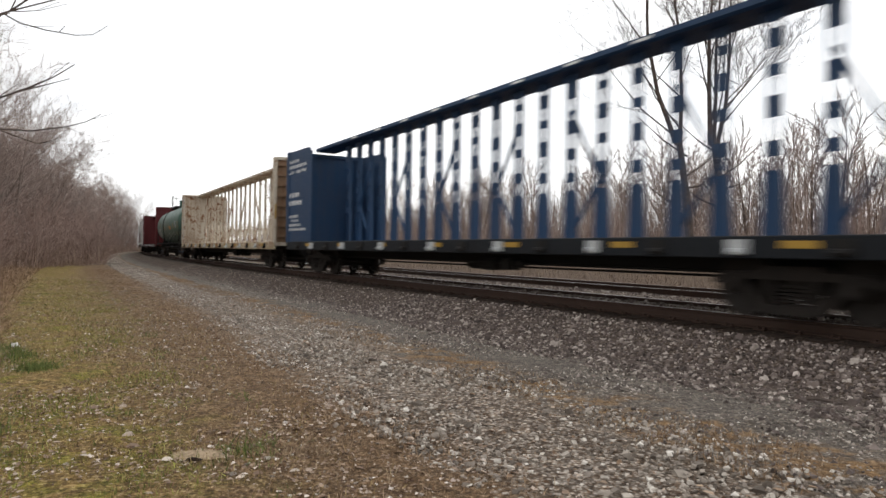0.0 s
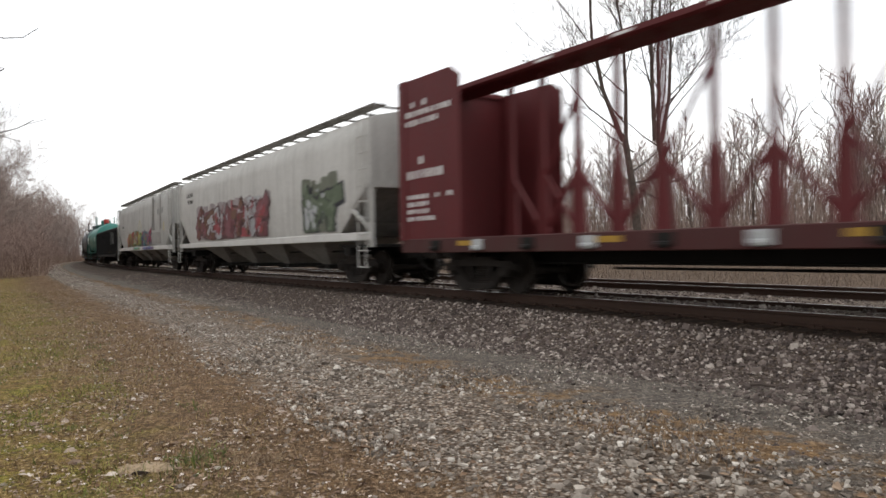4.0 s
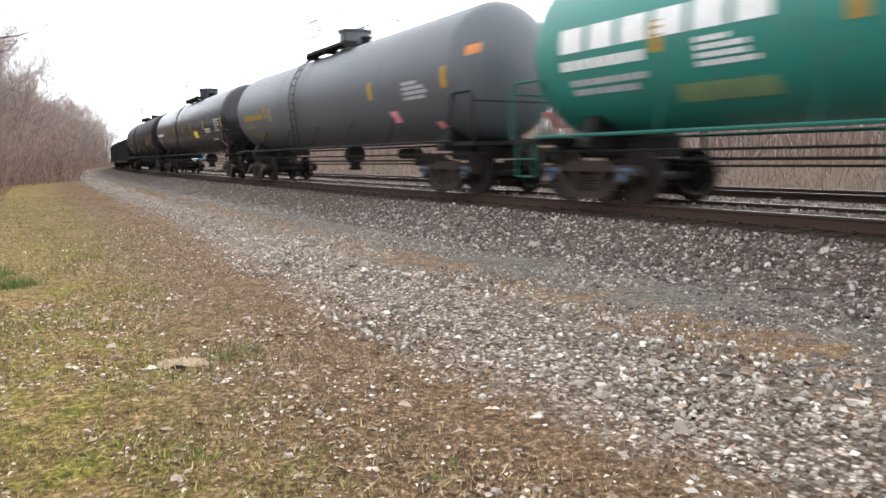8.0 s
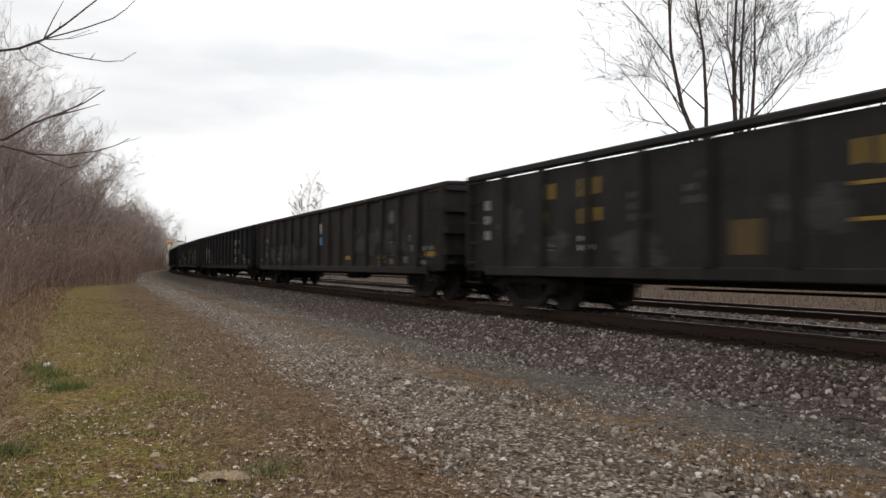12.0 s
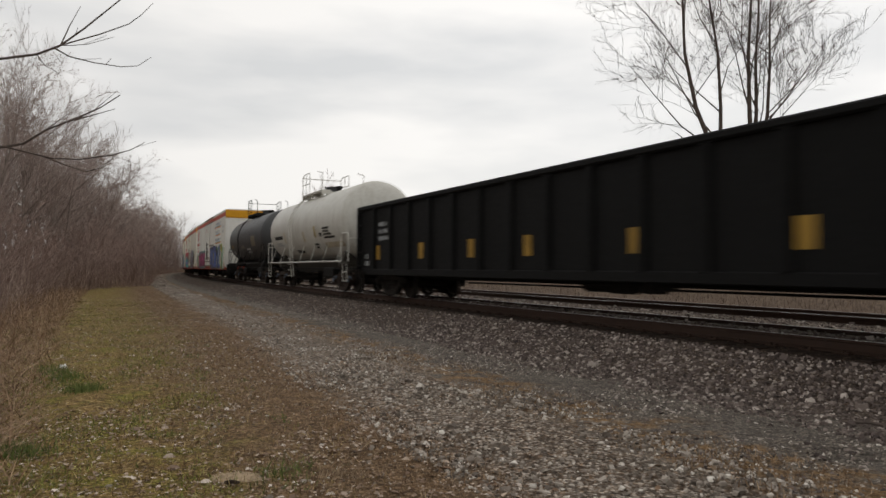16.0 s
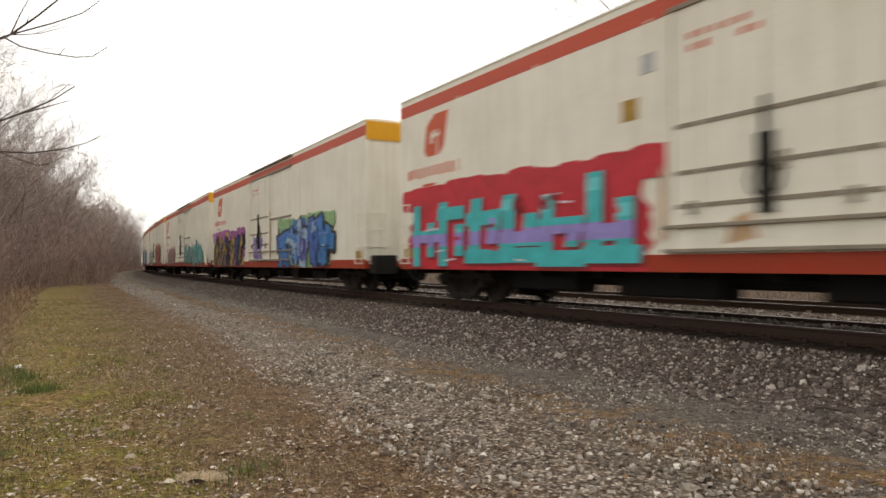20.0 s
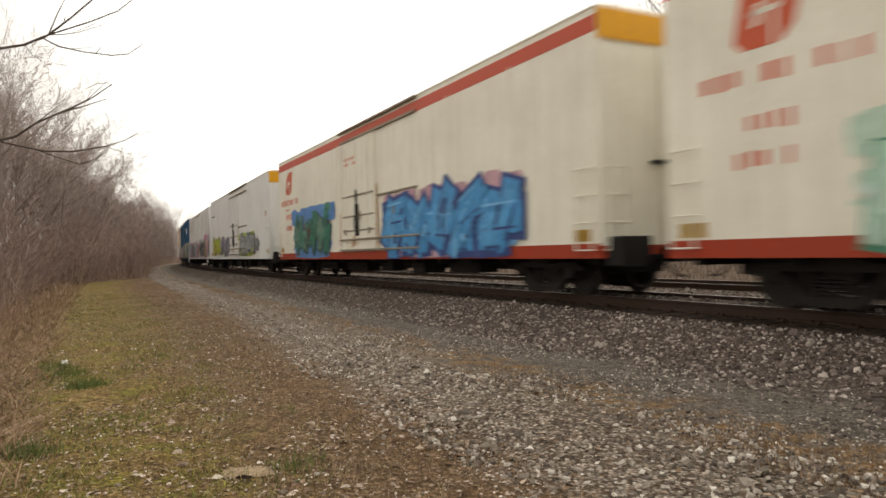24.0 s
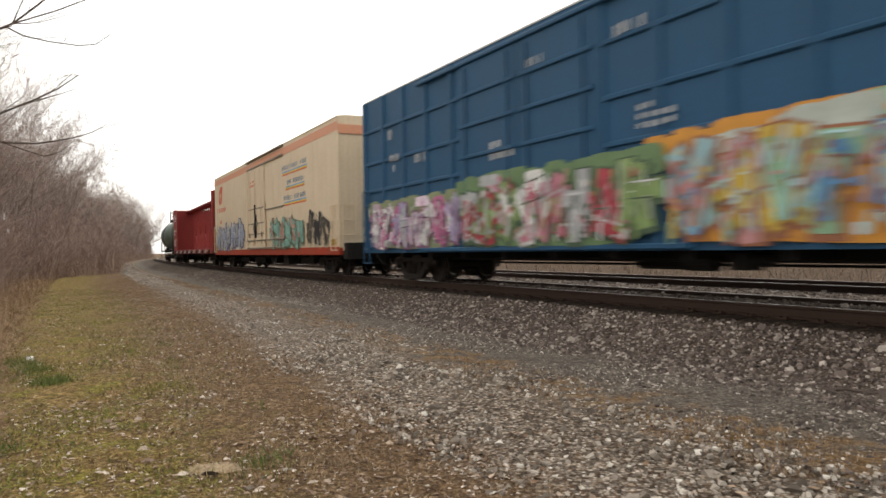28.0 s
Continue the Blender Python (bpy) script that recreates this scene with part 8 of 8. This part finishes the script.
    strands("tall_weeds", "low reddish-brown dead weeds along the grass border", M_DRYGRASS, sow(12000, 4, 50, 9.45, 13.0, 39, 1.3), (0.08, 0.45), 0.011, 0.5, 3, 47, "weeds", 0.45)
    strands("tall_weeds", "scattered upright straw stalks at the grass border", M_FALLEN, sow(400, 9, 40, 9.7, 11.2, 46, 1.2), (0.3, 0.9), 0.01, 0.3, 3, 50, "weeds")
    strands("brambles", "tangled reddish bramble canes beside the grass", M_BRAMBLE, sow(6000, 7, 50, 10.3, 18.0, 44, 1.0, lambda s, e, r: e > (11.6 if s < 20 else 10.7) + 0.9 * noise.noise((s * 0.35, e * 0.2, 3.0))), (0.5, 1.9), 0.013, 0.85, 4, 48, "brambles")
    strands("tall_weeds", "dry weeds on the bank beyond the tracks", M_WEED, sow(22000, -5, 110, -19, -9.4, 35, 1.3), (0.15, 0.75), 0.018, 0.55, 2, 12, "weeds")
    # brushwood: dense stems that fill the wood's foot
    strands("brushwood", "dense reddish-brown brushwood under the trees", M_BRUSH, sow(26000, 20, 230, 9.2, 21, 41, 1.1, lambda s, e, r: e > wood_edge(s) + 1.2 + 1.1 * noise.noise((s * 0.25, e * 0.25, 8.0))), (0.5, 3.1), 0.024, 0.6, 4, 13)
    strands("brushwood", "low brushwood closing on the lane far along it", M_BRAMBLE, sow(15000, 46, 230, 5.2, 11.0, 42, 1.3, lambda s, e, r: e > wood_edge(s) + 0.35 + 0.8 * noise.noise((s * 0.3, e * 0.3, 5.0))), (0.3, 2.5), 0.026, 0.65, 4, 14)
    strands("saplings", "thin bare saplings filling the far wood", M_BRUSH, sow(5200, -6, 200, -58, -32, 45, 1.4), (4.0, 9.0), 0.075, 0.12, 4, 49, "saplings")
    strands("brushwood", "brown brushwood at the foot of the far wood", M_BRUSH, sow(30000, -10, 210, -60, -20, 43, 1.4), (1.2, 5.0), 0.05, 0.3, 2, 15)
    # single marks on the ground
    for x, y, n, sd in ((-6.0, 9.6, 300, 51), (-5.5, 9.1, 200, 52), (-4.75, 8.2, 420, 55), (-3.62, 5.4, 260, 53), (-1.4, 5.0, 90, 54)):
        rnd = random.Random(sd)
        pl = [(x + rnd.gauss(0, 0.12), y + rnd.gauss(0, 0.11), 0.0) for _ in range(n)]
        strands("grass_tuft", "fresh green grass tuft", M_GREEN, pl, (0.05, 0.16), 0.009, 0.6, 2, sd, "grass tuft")
    rnd = random.Random(58)
    strands("grass_tuft", "dry tan grass tuft", M_STRAW, [(-0.9 + rnd.gauss(0, 0.11), 5.0 + rnd.gauss(0, 0.07), 0.0) for _ in range(260)], (0.03, 0.09), 0.007, 0.8, 2, 59, "grass tuft")


def small_things():
    g = Geo()
    for i in range(10):
        a = 2 * math.pi * i / 10
        g.v += [(0.085 * math.cos(a) * (1 + 0.15 * math.sin(3 * a)), 0.06 * math.sin(a), -0.02), (0.06 * math.cos(a), 0.045 * math.sin(a), 0.055 + 0.01 * math.sin(2 * a))]
    g.f = [(2 * i, (2 * i + 2) % 20, (2 * i + 3) % 20, 2 * i + 1) for i in range(10)] + [tuple(range(1, 20, 2))]
    g.m = [0] * 11
    st = tagged(new("white_stone", g.mesh("white_stone", M_WHITE, True)), "bright white stone lying in the grass", "stone")
    st.location, st.scale = (-6.12, 10.03, 0.02), (0.7, 0.7, 0.75)
    g = Geo().pipe([(-0.3, 0, 0.02), (-0.1, 0.03, 0.04), (0.12, 0.0, 0.03), (0.3, 0.05, 0.02)], 0.022, 6)
    st = tagged(new("stick", g.mesh("stick", M_BARKDARK)), "weathered grey-brown stick on the gravel", "stick")
    st.location, st.rotation_euler.z = (3.82, 6.81, 0.02), -0.5
    g = Geo()
    rnd = random.Random(8)
    n = 22
    g.v = [(0, 0, 0.032)] + [(0.34 * math.cos(6.2832 * i / n) * rnd.uniform(0.75, 1.1), 0.2 * math.sin(6.2832 * i / n) * rnd.uniform(0.75, 1.1), -0.01) for i in range(n)]
    g.f = [(0, 1 + i, 1 + (i + 1) % n) for i in range(n)]
    g.m = [0] * n
    st = tagged(new("sand_patch", g.mesh("sand_patch", plain("bare_sand", (0.3, 0.225, 0.145), 0.95, 0.5, 30), True)), "bare sandy hump in the grass", "bare earth")
    st.location = (-1.72, 4.95, 0.0)
    g = Geo().add([(-0.08, -0.02, 0), (0.06, -0.035, 0), (0.09, 0.02, 0.004), (-0.03, 0.04, 0), (-0.06, -0.012, 0.022), (0.05, -0.02, 0.03), (0.06, 0.012, 0.018), (-0.02, 0.022, 0.026)], [(3, 2, 1, 0), (4, 5, 6, 7), (0, 1, 5, 4), (1, 2, 6, 5), (2, 3, 7, 6), (3, 0, 4, 7)])
    st = tagged(new("bark_chip", g.mesh("bark_chip", M_TIE)), "dark bark chip beside the sandy hump", "bark")
    st.location, st.scale = (-1.69, 4.77, 0.015), (0.7, 0.7, 0.7)


# ---- how the train moves ----
def car_pose(centre, half, t):
    s = centre - SPEED * t
    a, _ = track(s - half, GAUGE / 2)
    b, _ = track(s + half, GAUGE / 2)
    d = a - b
    m = (a + b) / 2
    return pose(m.x, m.y, RAIL, 0, 0, math.degrees(math.atan2(d.y, d.x)))


def motions():
    turn = math.degrees(SPEED / 0.457)
    for thing, centre, half, sets in CARS:
        walk(thing, [(t, car_pose(centre, half, t)) for t in range(29)])
        # the wheels turn while the car is near
        t0 = min(28.0, max(0.0, (centre - half - 62) / SPEED))
        t1 = min(28.0, max(0.0, (centre + half + 8) / SPEED))
        f0, f1 = math.floor(t0 * FPS), math.ceil(t1 * FPS)
        for w, x in sets:
            spin = [(f / FPS, pose(x, 0, 0.457, 0, turn * (f - f0) / FPS, 0)) for f in range(f0, min(f1, 28 * FPS) + 1)]
            if f0 > 0:
                spin.insert(0, (0.0, spin[0][1]))
            if spin[-1][0] < 27.99:
                spin.append((28.0, spin[-1][1]))
            walk(w, spin)


make_track("near_track", 0.0, "railway track with rusty rails on dark timber ties")
make_track("far_track", SPACING, "second railway track on pale ballast")
make_train()
make_woods()
overhanging_tree()
make_cover()
small_things()
motions()
